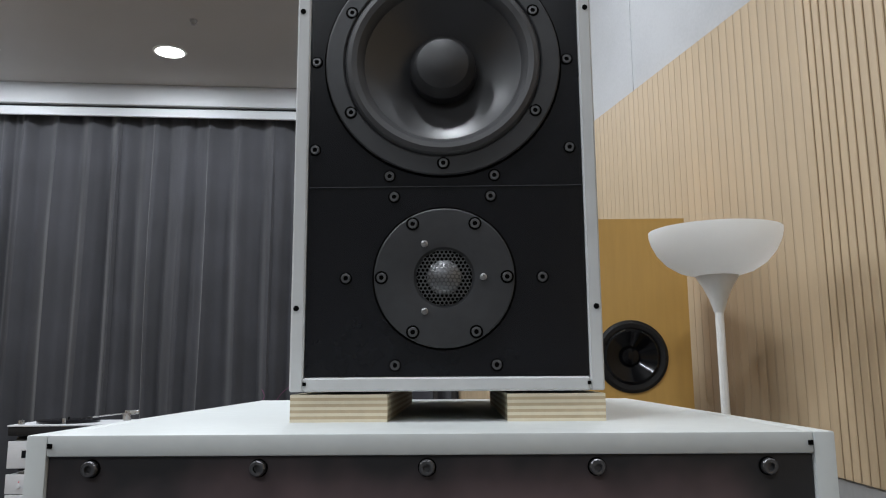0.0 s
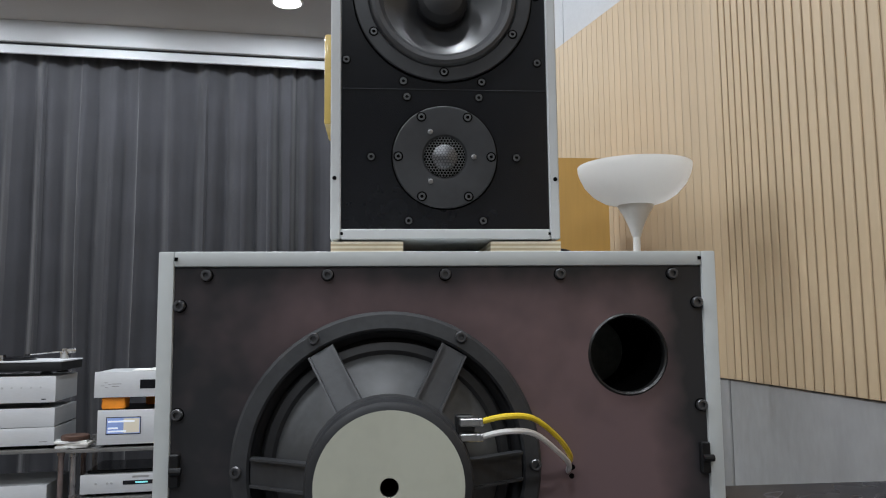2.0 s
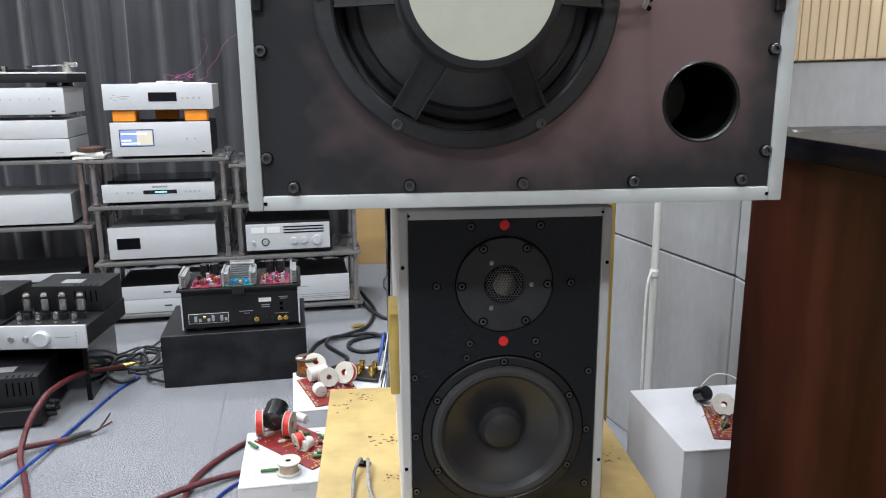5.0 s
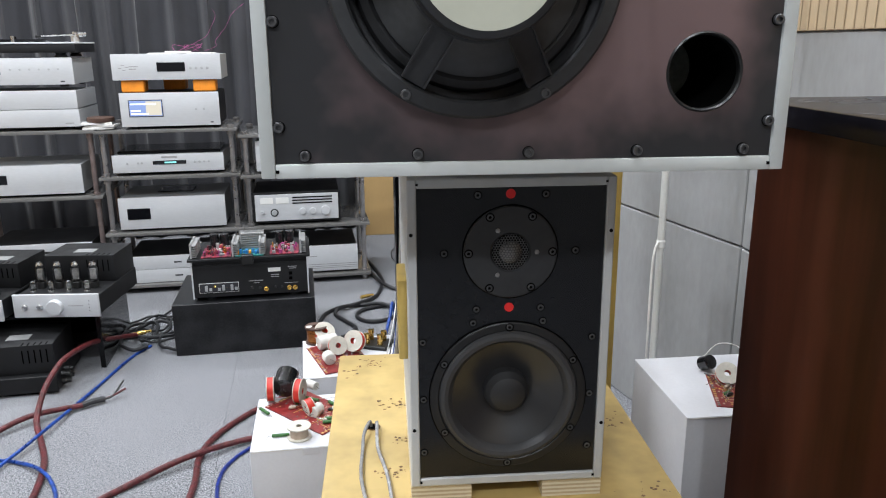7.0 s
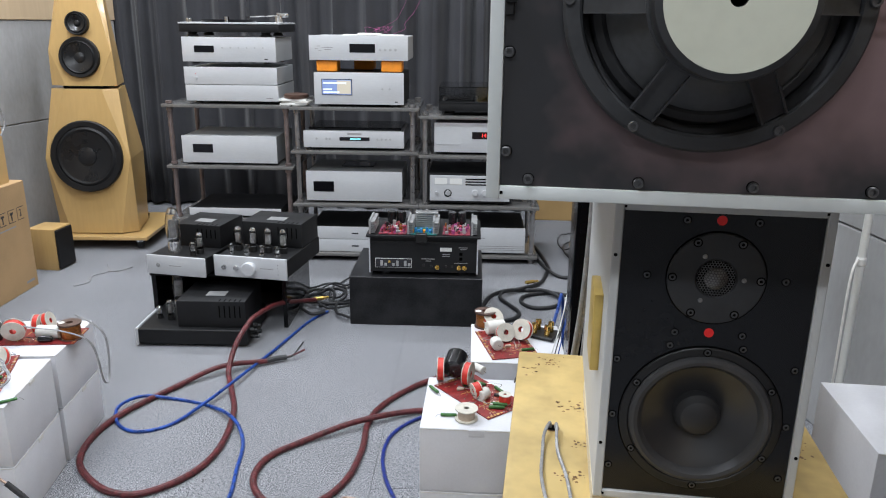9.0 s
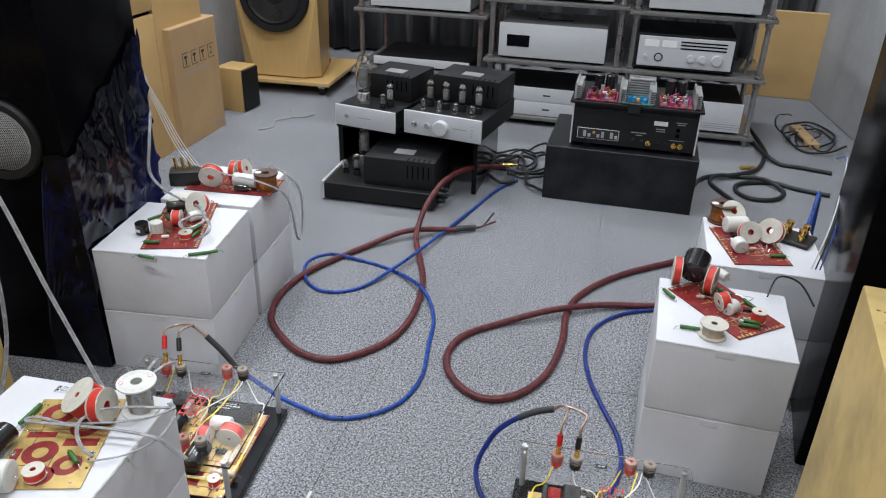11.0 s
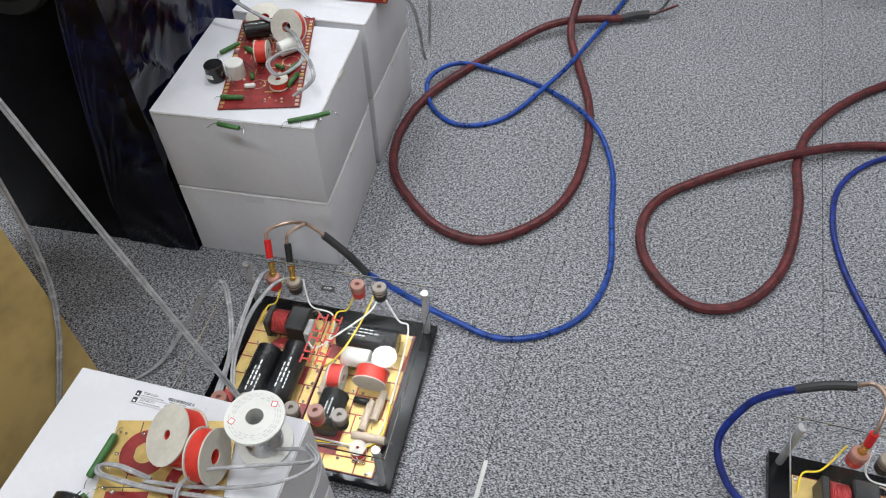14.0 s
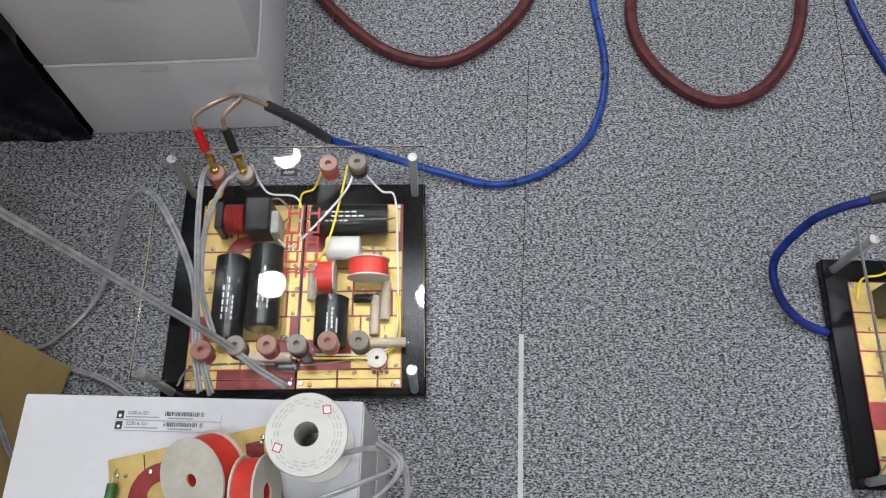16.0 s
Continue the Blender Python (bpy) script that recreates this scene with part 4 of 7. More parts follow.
def knob(c, x, z, r, mat="silver", d=0.014):
    return part("knob", turned(bmesh.new(), [(r, -0.001), (r, d * 0.85), (r * 0.9, d), (0, d)], 24, Matrix.Translation((x, 0, z)) @ FRONT), mat, c)


def bar(c, x0, x1, z, h=0.004, mat="print_grey", y=-0.0006):
    return part("lettering_bar", cube(x0, x1, y, 0.0, z - h / 2, z + h / 2), mat, c, smooth=False)


# left rack
c, w, h = component("amplifier", -1.560, -1.040, 0.905, 1.005, "silver slab amplifier at the foot of a stack")
bar(c, w - 0.07, w - 0.03, 0.03)
c, w, h = component("amplifier", -1.562, -1.042, 1.008, 1.102, "silver slab amplifier with a small round power button", feet=False)
knob(c, 0.065, 0.035, 0.009, "silver", 0.006)
part("indicator", turned(bmesh.new(), [(0, 0.0015), (0.003, 0.0015), (0.003, 0)], 10, Matrix.Translation((0.065, 0, 0.057)) @ FRONT), "plastic_red", c)
c, w, h = component("disc_player", -1.562, -1.042, 1.118, 1.262, "silver disc player with a small dark display")
window(c, 0.068, 0.178, 0.062, 0.098)
for k in range(6):
    knob(c, 0.225 + 0.045 * k, 0.088, 0.005, "silver_top", 0.002)
bar(c, w - 0.065, w - 0.045, 0.028, 0.006, "print_dark")


def turntable(u0, u1, v, z, label, lid=False):
    t = thing("turntable", at(u0, v, z), label, "turntable")
    w, d = u1 - u0, 0.38
    part("plinth", cube(0.004, w - 0.004, 0.0, d, 0.022, 0.0655, 0.006, 2), "black_metal", t)
    part("top_plate", cube(0, w, -0.004, d, 0.0655, 0.074, 0.003, 2), "black_metal" if lid else "silver", t)
    pl = part("platter", turned(bmesh.new(), [(0, 0.074), (0.15, 0.074), (0.152, 0.078), (0.152, 0.086), (0.146, 0.089), (0.01, 0.089), (0.0045, 0.090), (0.0045, 0.102), (0, 0.103)], 48, Matrix.Translation((w * 0.40, d * 0.48, 0))), "black_gloss", t, "black record platter")
    bm = rod(bmesh.new(), (w * 0.87, d * 0.75, 0.074), (w * 0.87, d * 0.75, 0.112), 0.022, 18)
    rod(bm, (w * 0.87, d * 0.75, 0.112), (w * 0.87, d * 0.75, 0.128), 0.012, 14)
    rod(bm, (w * 0.87, d * 0.80, 0.112), (w * 0.93, d * 0.92, 0.116), 0.013, 14)
    arm = part("tonearm_base", bm, "steel", t)
    part("tonearm", rod(bmesh.new(), (w * 0.87, d * 0.75, 0.113), (w * 0.66, d * 0.22, 0.104), 0.0035, 8), "steel", arm)
    part("headshell", cube(w * 0.64, w * 0.675, d * 0.15, d * 0.23, 0.094, 0.108, 0.002), "black_metal", arm)
    part("speed_button", turned(bmesh.new(), [(0.015, 0.074), (0.015, 0.092), (0.013, 0.094), (0, 0.094)], 18, Matrix.Translation((w * 0.085, 0.045, 0))), "steel", t)
    part("strobe_lamp", turned(bmesh.new(), [(0.008, 0.074), (0.008, 0.104), (0, 0.104)], 12, Matrix.Translation((w * 0.47, 0.02, 0))), "steel", t)
    for x in (0.06, w - 0.09):
        for y in (0.05, d - 0.06):
            part("foot", turned(bmesh.new(), [(0, 0), (0.030, 0), (0.030, 0.008), (0.022, 0.012), (0.027, 0.022)], 18, Matrix.Translation((x, y, 0))), "black_metal", t)
    if lid:
        bm = bmesh.new()
        box(bm, 0.006, w - 0.006, 0, 0.004, 0.074, 0.150)
        box(bm, 0.006, w - 0.006, d - 0.004, d, 0.074, 0.150)
        box(bm, 0.006, 0.010, 0.004, d - 0.004, 0.074, 0.150)
        box(bm, w - 0.010, w - 0.006, 0.004, d - 0.004, 0.074, 0.150)
        box(bm, 0.006, w - 0.006, 0, d, 0.150, 0.154)
        part("dust_cover", bm, "lid", t, "smoked clear dust cover")
    return t


turntable(-1.575, -1.015, 4.15, 1.265, "black and silver direct-drive turntable on a silver player")
c, w, h = component("amplifier", -1.610, -1.065, 0.556, 0.722, "plain silver amplifier with a small dark display")
window(c, 0.063, 0.178, 0.070, 0.118)
c, w, h = component("power_amplifier", -1.60, -1.06, 0.245, 0.300, "low black-topped component with a silver front", case="black_metal")
c, w, h = component("power_amplifier", -1.60, -1.06, 0.050, 0.150, "dark component on the rack's bottom shelf", case="black_metal", face="black_metal")
# books on the joint between the racks
bk = thing("book_stack", at(-0.955, 4.13, 0.90), "few flat booklets under a round brown lid", "books")
for k, (x, yaw) in enumerate(((0, 4), (0.006, -5), (-0.004, 9))):
    part("booklet", cube(-0.075, 0.075, 0.0, 0.11, 0, 0.011, 0.001), "paper" if k != 1 else "box_edge", bk, m=pose(x, 0, 0.0115 * k, 0, 0, yaw))
part("round_lid", turned(bmesh.new(), [(0, 0.035), (0.066, 0.035), (0.068, 0.040), (0.068, 0.056), (0.060, 0.060), (0, 0.058)], 32, Matrix.Translation((0.005, 0.06, 0))), "book", bk)

# middle rack
c, w, h = component("streamer", -0.838, -0.340, 0.896, 1.082, "silver streamer with a lit blue screen, unit under orange pads", case="black_metal")
window(c, 0.042, 0.212, 0.062, 0.150, "black_metal")
part("screen", cube(0.046, 0.208, -0.003, -0.001, 0.066, 0.146), "screen_blue", c, "lit blue screen")
part("screen_panel", cube(0.128, 0.205, -0.0034, -0.003, 0.070, 0.142), "screen_cream", c, "cream half of the lit screen")
for z, a, b2 in ((0.128, 0.052, 0.180), (0.094, 0.052, 0.100), (0.078, 0.052, 0.140)):
    bar(c, a, b2, z, 0.008, "screen_white", -0.0036)
bar(c, w - 0.05, w - 0.035, 0.028, 0.006, "print_dark")
for x in (0.38, 0.42):
    knob(c, x, 0.098, 0.006, "silver_top", 0.002)
for u in (-0.825, -0.467):
    p = solid("foam_pad", cube(0, 0.115, 0, 0.12, 0, 0.062, 0.012, 3), "orange", at(u, 4.16, 1.083), "orange foam pad between two silver units", "pad", "foam pads")
    if u < -0.6:
        copy_thing(p, at(-0.65, 4.38, 1.083))
c, w, h = component("converter", -0.858, -0.316, 1.146, 1.277, "silver converter with a dark display on orange pads", feet=False)
window(c, 0.222, 0.362, 0.042, 0.088)
for k in range(4):
    knob(c, 0.39 + 0.028 * k, 0.058, 0.007, "silver_top", 0.002)
for k, (x, z) in enumerate(((0.04, 0.06), (0.055, 0.075), (0.06, 0.05), (0.075, 0.065))):
    part("front_emblem", cube(x - 0.008, x + 0.008, -0.0006, 0, z - 0.0015, z + 0.0015), "print_grey", c, smooth=False)
bar(c, 0.085, 0.13, 0.068)
bar(c, 0.085, 0.12, 0.056)
pp = thing("paper_sheets", at(-0.60, 4.17, 1.278), "loose white papers and pink wires on top of a unit", "papers")
part("sheet", cube(-0.08, 0.26, 0.0, 0.2, 0, 0.003), "paper", pp, m=pose(0, 0, 0, 0, 0, 5), smooth=False)
part("sheet", cube(0.0, 0.11, 0.02, 0.10, 0.003, 0.012), "paper", pp, m=pose(0, 0, 0, 0, 0, -12), smooth=False)
rnd = random.Random(21)
for k in range(6):
    pts = [(0.05 + 0.03 * k, 0.05, 0.01)]
    for j in range(5):
        pts.append((pts[-1][0] + rnd.uniform(-0.03, 0.07), pts[-1][1] + rnd.uniform(-0.03, 0.04), 0.012 + rnd.uniform(0, 0.04) + (0.05 * j if k > 3 else 0)))
    part("wire", tube(bmesh.new(), pts, 0.0009, 5, 4), "pink_wire", pp, "thin pink wire")
c, w, h = component("disc_player", -0.910, -0.340, 0.654, 0.760, "slim silver disc player with a small cyan readout")
window(c, 0.205, 0.375, 0.052, 0.072)
bar(c, 0.265, 0.325, 0.062, 0.008, "led_cyan", -0.0028)
bar(c, 0.25, 0.33, 0.090, 0.010)
for k in range(4):
    knob(c, 0.42 + 0.024 * k, 0.062, 0.006, "silver_top", 0.002)
for x in (0.075, 0.13, 0.15):
    knob(c, x, 0.062, 0.006, "silver_top", 0.002)
part("top_cover", cube(0.02, w - 0.02, 0.05, 0.36, h - 0.002, h + 0.014, 0.004), "black_gloss", c, "dark raised lid")
c, w, h = component("amplifier", -0.905, -0.352, 0.346, 0.530, "large silver amplifier with a dark blue display")
window(c, 0.042, 0.160, 0.065, 0.125)
part("rack_vent", cube(0.18, 0.37, 0.16, 0.30, h - 0.002, h + 0.003, 0.001), "display", c)
for k, z in enumerate((0.052, 0.128)):
    c, w, h = component("power_amplifier", -0.900, -0.360, z, z + 0.074, "white-fronted slim unit on the bottom shelf", case="black_metal", feet=False)
    bar(c, 0.25, 0.29, 0.035, 0.008, "print_dark")

# right rack
turntable(-0.150, 0.300, 4.14, 0.858, "black turntable under a smoked dust cover", True)
c, w, h = component("disc_player", -0.170, 0.352, 0.638, 0.815, "silver disc player with red lit digits")
window(c, 0.212, 0.352, 0.088, 0.128)
words("digits", "141", 0.030, "led_red", c, Matrix.Translation((0.285, -0.0026, 0.108)) @ FRONT)
part("tray", cube(0.005, 0.150, -0.002, 0.0, 0.055, 0.155, 0.001), "silver", c)
c, w, h = component("receiver", -0.205, 0.275, 0.348, 0.530, "silver-fronted receiver with dials and three dark slots in a black case", case="black_metal", face="black_metal")
part("fascia", cube(0.012, w - 0.012, -0.004, 0.0, 0.022, h - 0.012, 0.002), "silver", c)
for z in (0.150, 0.134, 0.118):
    part("slot", cube(0.215, 0.435, -0.0055, -0.0035, z - 0.0035, z + 0.0035), "dark", c, smooth=False)
for x in (0.04, 0.125):
    part("meter", cube(x, x + 0.07, -0.0055, -0.0035, 0.118, 0.152, 0.001), "paper", c)
knob(c, 0.115, 0.068, 0.022, "black_metal", 0.006)
knob(c, 0.115, 0.068, 0.016, "silver_top", 0.010)
for x, r in ((0.05, 0.008), (0.27, 0.018), (0.325, 0.018), (0.395, 0.026)):
    knob(c, x, 0.072, r, "silver", 0.02)
c, w, h = component("power_amplifier", -0.190, 0.362, 0.050, 0.212, "plain silver power amplifier with a black lid", case="black_metal")
for z in (0.030, 0.040, 0.052):
    bar(c, 0.002, w - 0.002, z, 0.003)
bar(c, 0.27, 0.32, 0.10)


# ---- valve amplifiers ----
def valve(parent, x, y, z, r, h, kind=0):
    """A radio valve: base, glass envelope and inner anode."""
    v = part("valve", turned(bmesh.new(), [(0, 0), (r * 0.92, 0), (r * 0.92, h * 0.22), (r * 0.80, h * 0.24)], 20), "plastic_black" if kind else "getter", parent, "glass radio valve", m=Matrix.Translation((x, y, z)))
    part("envelope", turned(bmesh.new(), [(r * 0.80, h * 0.22), (r, h * 0.34), (r, h * 0.72), (r * 0.82, h * 0.84), (r * 0.74, h * 0.90), (r * 0.45, h * 0.98), (0, h), (0, h - 0.001), (r * 0.45 - 0.001, h * 0.98 - 0.001), (r * 0.74 - 0.001, h * 0.90), (r * 0.82 - 0.001, h * 0.84), (r - 0.001, h * 0.72), (r - 0.001, h * 0.34), (r * 0.80 - 0.001, h * 0.22)], 20, closed=True), "glass_tube", v, "clear glass")
    part("anode", cube(-r * 0.55, r * 0.55, -r * 0.35, r * 0.35, h * 0.32, h * 0.72, 0.002), "anode", v)
    part("getter", turned(bmesh.new(), [(r * 0.70, h * 0.85), (r * 0.64, h * 0.90), (r * 0.38, h * 0.955), (0, h * 0.97)], 18), "getter", v, "silvered valve top")
    return v


def hood(parent, x0, x1, y0, y1, z0, z1):
    hd = part("transformer_hood", cube(x0, x1, y0, y1, z0, z1, 0.004, 2), "black_metal", parent, "black transformer hood")
    cx, cy = (x0 + x1) / 2, y0 + (y1 - y0) * 0.36
    part("name_plate", cube(cx - 0.042, cx + 0.042, cy - 0.028, cy + 0.028, z1, z1 + 0.0015), "heatsink", hd, "silver name plate")
    for k in range(5):
        part("vent_slot", cube(x1 - 0.115 + 0.022 * k, x1 - 0.110 + 0.022 * k, y0 - 0.0008, y0, z0 + 0.045, z1 - 0.02), "dark", hd, smooth=False)
        part("vent_slot", cube(x1 - 0.115 + 0.022 * k, x1 - 0.110 + 0.022 * k, y0 + 0.002, y0 + 0.03, z1, z1 + 0.0008), "dark", hd, smooth=False)
    return hd


va = thing("valve_amplifier", at(-1.376, 2.864, 0, 1), "black valve amplifier on the carpet, seen from its back", "amplifier", "valve amplifiers")
part("chassis", cube(0, 0.470, 0, 0.335, 0.012, 0.080, 0.003), "black_metal", va)
part("side_plate", cube(-0.010, 0.0, -0.005, 0.34, 0.006, 0.086, 0.002), "silver", va, "silver front plate seen edge-on")
hood(va, 0.165, 0.462, 0.03, 0.30, 0.081, 0.200)
valve(va, 0.095, 0.255, 0.081, 0.030, 0.185)
valve(va, 0.105, 0.115, 0.081, 0.018, 0.095, 1)
valve(va, 0.050, 0.130, 0.081, 0.014, 0.060, 1)
for k in range(4):
    part("binding_post", turned(bmesh.new(), [(0.012, 0), (0.012, 0.018), (0.009, 0.02), (0.009, 0.032), (0, 0.032)], 14, Matrix.Translation((0.47, 0.06 + 0.05 * (k // 2), 0.032 + 0.028 * (k % 2))) @ Matrix.Rotation(radians(90), 4, "Y")), "plastic_black", va)
for x in (0.04, 0.43):
    for y in (0.04, 0.29):
        part("foot", turned(bmesh.new(), [(0, 0), (0.018, 0), (0.018, 0.012)], 14, Matrix.Translation((x, y, 0))), "rubber", va)

st = thing("amplifier_plinth", at(-1.400, 3.105, 0, 0), "low black stand carrying two valve amplifiers", "stand")
part("panel", cube(0, 0.020, 0, 0.48, 0, 0.242), "black_gloss", st)
part("panel", cube(0.596, 0.616, 0, 0.48, 0, 0.242), "black_gloss", st)
part("shelf", cube(-0.004, 0.620, -0.010, 0.49, 0.242, 0.259, 0.002), "black_gloss", st)
part("back_panel", cube(0.020, 0.596, 0.46, 0.48, 0, 0.242), "black_gloss", st)

vb = thing("valve_amplifier", at(-1.392, 3.066, 0.260, -10), "silver-fronted valve amplifier with one tall glass valve", "amplifier", "valve amplifiers")
part("chassis", cube(0, 0.275, 0.008, 0.40, 0.010, 0.088, 0.002), "black_metal", vb)
part("front_plate", cube(-0.004, 0.279, 0, 0.010, 0.004, 0.092, 0.003, 2), "silver", vb, "brushed silver front plate")
knob(vb, 0.052, 0.048, 0.010, "print_grey", 0.003)
bar(vb, 0.105, 0.165, 0.048, 0.003)
hood(vb, 0.045, 0.270, 0.17, 0.395, 0.089, 0.195)
valve(vb, 0.088, 0.085, 0.089, 0.032, 0.205)
valve(vb, 0.213, 0.085, 0.089, 0.019, 0.098, 1)
valve(vb, 0.198, 0.050, 0.089, 0.015, 0.062, 1)
for x in (0.03, 0.24):
    for y in (0.03, 0.36):
        part("foot", turned(bmesh.new(), [(0, 0), (0.015, 0), (0.015, 0.010)], 12, Matrix.Translation((x, y, 0))), "rubber", vb)

vc = thing("valve_amplifier", at(-1.086, 3.055, 0.260, -9), "silver-fronted valve amplifier with a large knob and four valves", "amplifier", "valve amplifiers")
part("chassis", cube(0, 0.333, 0.008, 0.42, 0.010, 0.090, 0.002), "black_metal", vc)
part("front_plate", cube(-0.004, 0.337, 0, 0.012, 0.004, 0.100, 0.003, 2), "silver", vc, "brushed silver front plate")
knob(vc, 0.165, 0.048, 0.032, "silver", 0.022)
for x in (0.045, 0.102):
    knob(vc, x, 0.048, 0.011, "steel", 0.010)
for k in range(4):
    part("indicator", turned(bmesh.new(), [(0, 0.0006), (0.002, 0.0006)], 8, Matrix.Translation((0.298, 0, 0.03 + 0.014 * k)) @ FRONT), "print_dark", vc)
bar(vc, 0.215, 0.275, 0.052, 0.003)
hood(vc, 0.040, 0.330, 0.205, 0.415, 0.091, 0.205)
for k in range(4):
    valve(vc, 0.058 + 0.072 * k, 0.125, 0.091, 0.020, 0.112, 1)
    valve(vc, 0.058 + 0.072 * k, 0.055, 0.091, 0.014, 0.052)
part("slot", cube(0.125, 0.255, 0.018, 0.026, 0.0905, 0.0915), "dark", vc, smooth=False)
for x in (0.03, 0.30):
    for y in (0.03, 0.38):
        part("foot", turned(bmesh.new(), [(0, 0), (0.015, 0), (0.015, 0.010)], 12, Matrix.Translation((x, y, 0))), "rubber", vc)

# ---- black block with an opened amplifier on it ----
bl = solid("granite_block", cube(0, 0.610, 0, 0.46, 0, 0.2355, 0.003), "block", at(-0.508, 3.166), "scuffed black block standing on the carpet", "plinth")


def bench_amplifier():
    b0 = thing("amplifier_chassis", at(-0.418, 3.195, 0.236), "black amplifier seen from its connector side, open boards on top", "amplifier")
    W, D, H = 0.498, 0.36, 0.180
    part("case", cube(0.004, W - 0.004, 0.008, D, 0.016, H, 0.002), "black_metal", b0)
    part("rear_plate", cube(0.006, W - 0.006, 0, 0.008, 0.018, H - 0.018, 0.001), "black_metal", b0)
    for x in (0, W - 0.006):
        part("side_cheek", cube(x, x + 0.006, -0.004, D, 0.012, H, 0.001), "silver", b0, "silver side cheek")
    for x in (0.07, W - 0.07):
        for y in (0.04, D - 0.05):
            part("foot", turned(bmesh.new(), [(0, 0), (0.022, 0), (0.025, 0.016)], 14, Matrix.Translation((x, y, 0))), "rubber", b0)
    panel = part("socket_field", cube(0.028, 0.195, -0.002, 0, 0.038, 0.082, 0.0005), "print_white", b0, "framed row of small sockets")
    part("field_ground", cube(0.030, 0.193, -0.0028, -0.002, 0.040, 0.080), "print_dark", panel, smooth=False)
    for k in range(9):
        x = 0.040 + 0.018 * k
        part("socket", cube(x - 0.006, x + 0.006, -0.0045, -0.0028, 0.046 + 0.014 * (k % 3 == 0), 0.060 + 0.012 * (k % 2), 0.001), "heatsink" if k % 3 else "gold", panel)
    for x, z in ((0.312, 0.042), (0.412, 0.042), (0.437, 0.042)):
        part("phono_socket", turned(bmesh.new(), [(0.011, 0), (0.011, 0.004), (0.0075, 0.005), (0.0075, 0.014), (0.004, 0.014), (0.004, 0.004), (0, 0.004)], 16, Matrix.Translation((x, 0, z)) @ FRONT), "gold", b0, "gold phono socket")
    for x, z, w2 in ((0.250, 0.052, 0.006), (0.285, 0.048, 0.006), (0.352, 0.048, 0.005), (0.380, 0.048, 0.005), (0.42, 0.085, 0.007), (0.42, 0.108, 0.007)):
        part("socket", cube(x - w2, x + w2, -0.003, 0, z - w2, z + w2, 0.001), "plastic_black" if z < 0.06 else "dark", b0)
    for x0, x1, z, h in ((0.325, 0.378, 0.128, 0.018), (0.335, 0.370, 0.105, 0.004), (0.335, 0.370, 0.096, 0.003), (0.240, 0.300, 0.082, 0.004), (0.26, 0.285, 0.072, 0.003), (0.41, 0.45, 0.138, 0.003), (0.415, 0.445, 0.130, 0.003), (0.39, 0.45, 0.064, 0.002)):
        bar(b0, x0, x1, z, h, "print_white" if h > 0.01 else "print_grey")
    # open boards on a tray on top
    tray = part("tray", cube(-0.012, W + 0.010, -0.01, 0.30, H, H + 0.010, 0.001), "black_metal", b0, m=pose(0, 0, 0.002, 0, 0, 0))
    rnd2 = random.Random(5)
    zt = H + 0.012
    for bx in (0.045, 0.335):
        bd = part("circuit_board", cube(bx, bx + 0.125, 0.005, 0.16, zt, zt + 0.004), "board_pink", tray, "amplifier circuit board with pink parts", smooth=False)
        for k in range(54):
            x, y, s2 = bx + rnd2.uniform(0.01, 0.115), rnd2.uniform(0.012, 0.15), rnd2.uniform(0.003, 0.008)
            hh = rnd2.uniform(0.008, 0.030)
            mt = rnd2.choice(("board_pink", "cap_white", "plastic_black", "pink_wire", "board_pink", "gold", "print_grey", "heatsink"))
            if rnd2.random() < 0.5:
                bm = turned(bmesh.new(), [(s2, zt + 0.004), (s2, zt + hh), (0, zt + hh)], 10, Matrix.Translation((x, y, 0)))
            else:
                bm = cube(x - s2, x + s2, y - s2 * 0.6, y + s2 * 0.6, zt + 0.004, zt + hh, 0.0008)
            part("component", bm, mt, bd)
        for k in range(2):
            part("capacitor", turned(bmesh.new(), [(0.020, zt + 0.004), (0.020, zt + 0.058), (0.018, zt + 0.060), (0, zt + 0.060)], 18, Matrix.Translation((bx + 0.04 + 0.045 * k, 0.20, 0))), "cap_black", tray, "black electrolytic capacitor")
        for x in (bx - 0.045, bx + 0.130):
            hs = part("heatsink", cube(x, x + 0.008, 0.01, 0.17, zt, zt + 0.062), "heatsink", tray, "finned aluminium heatsink")
            for k in range(7):
                part("fin", cube(x + 0.008, x + 0.026, 0.01, 0.17, zt + 0.004 + 0.008 * k, zt + 0.007 + 0.008 * k), "heatsink", hs, smooth=False)
    bd = part("circuit_board", cube(0.190, 0.310, 0.0, 0.12, zt, zt + 0.004), "board_green", tray, "teal supply board", smooth=False)
    for k in range(9):
        x = 0.198 + 0.013 * k
        part("component", cube(x - 0.005, x + 0.005, 0.02 + 0.01 * (k % 3), 0.05, zt + 0.004, zt + 0.016 + 0.008 * (k % 2), 0.001), "blue_part" if k % 4 else "orange", bd)
    hs = part("heatsink", cube(0.205, 0.310, 0.13, 0.134, zt, zt + 0.085), "heatsink", tray, "upright ribbed aluminium heatsink")
    for k in range(8):
        part("fin", cube(0.205, 0.310, 0.118, 0.130, zt + 0.010 * k, zt + 0.0045 + 0.010 * k), "heatsink", hs, smooth=False)
    part("mains_inlet", cube(0.215, 0.265, -0.020, 0.010, H - 0.020, zt + 0.010, 0.003), "plastic_black", tray)
    return b0


bench_amplifier()


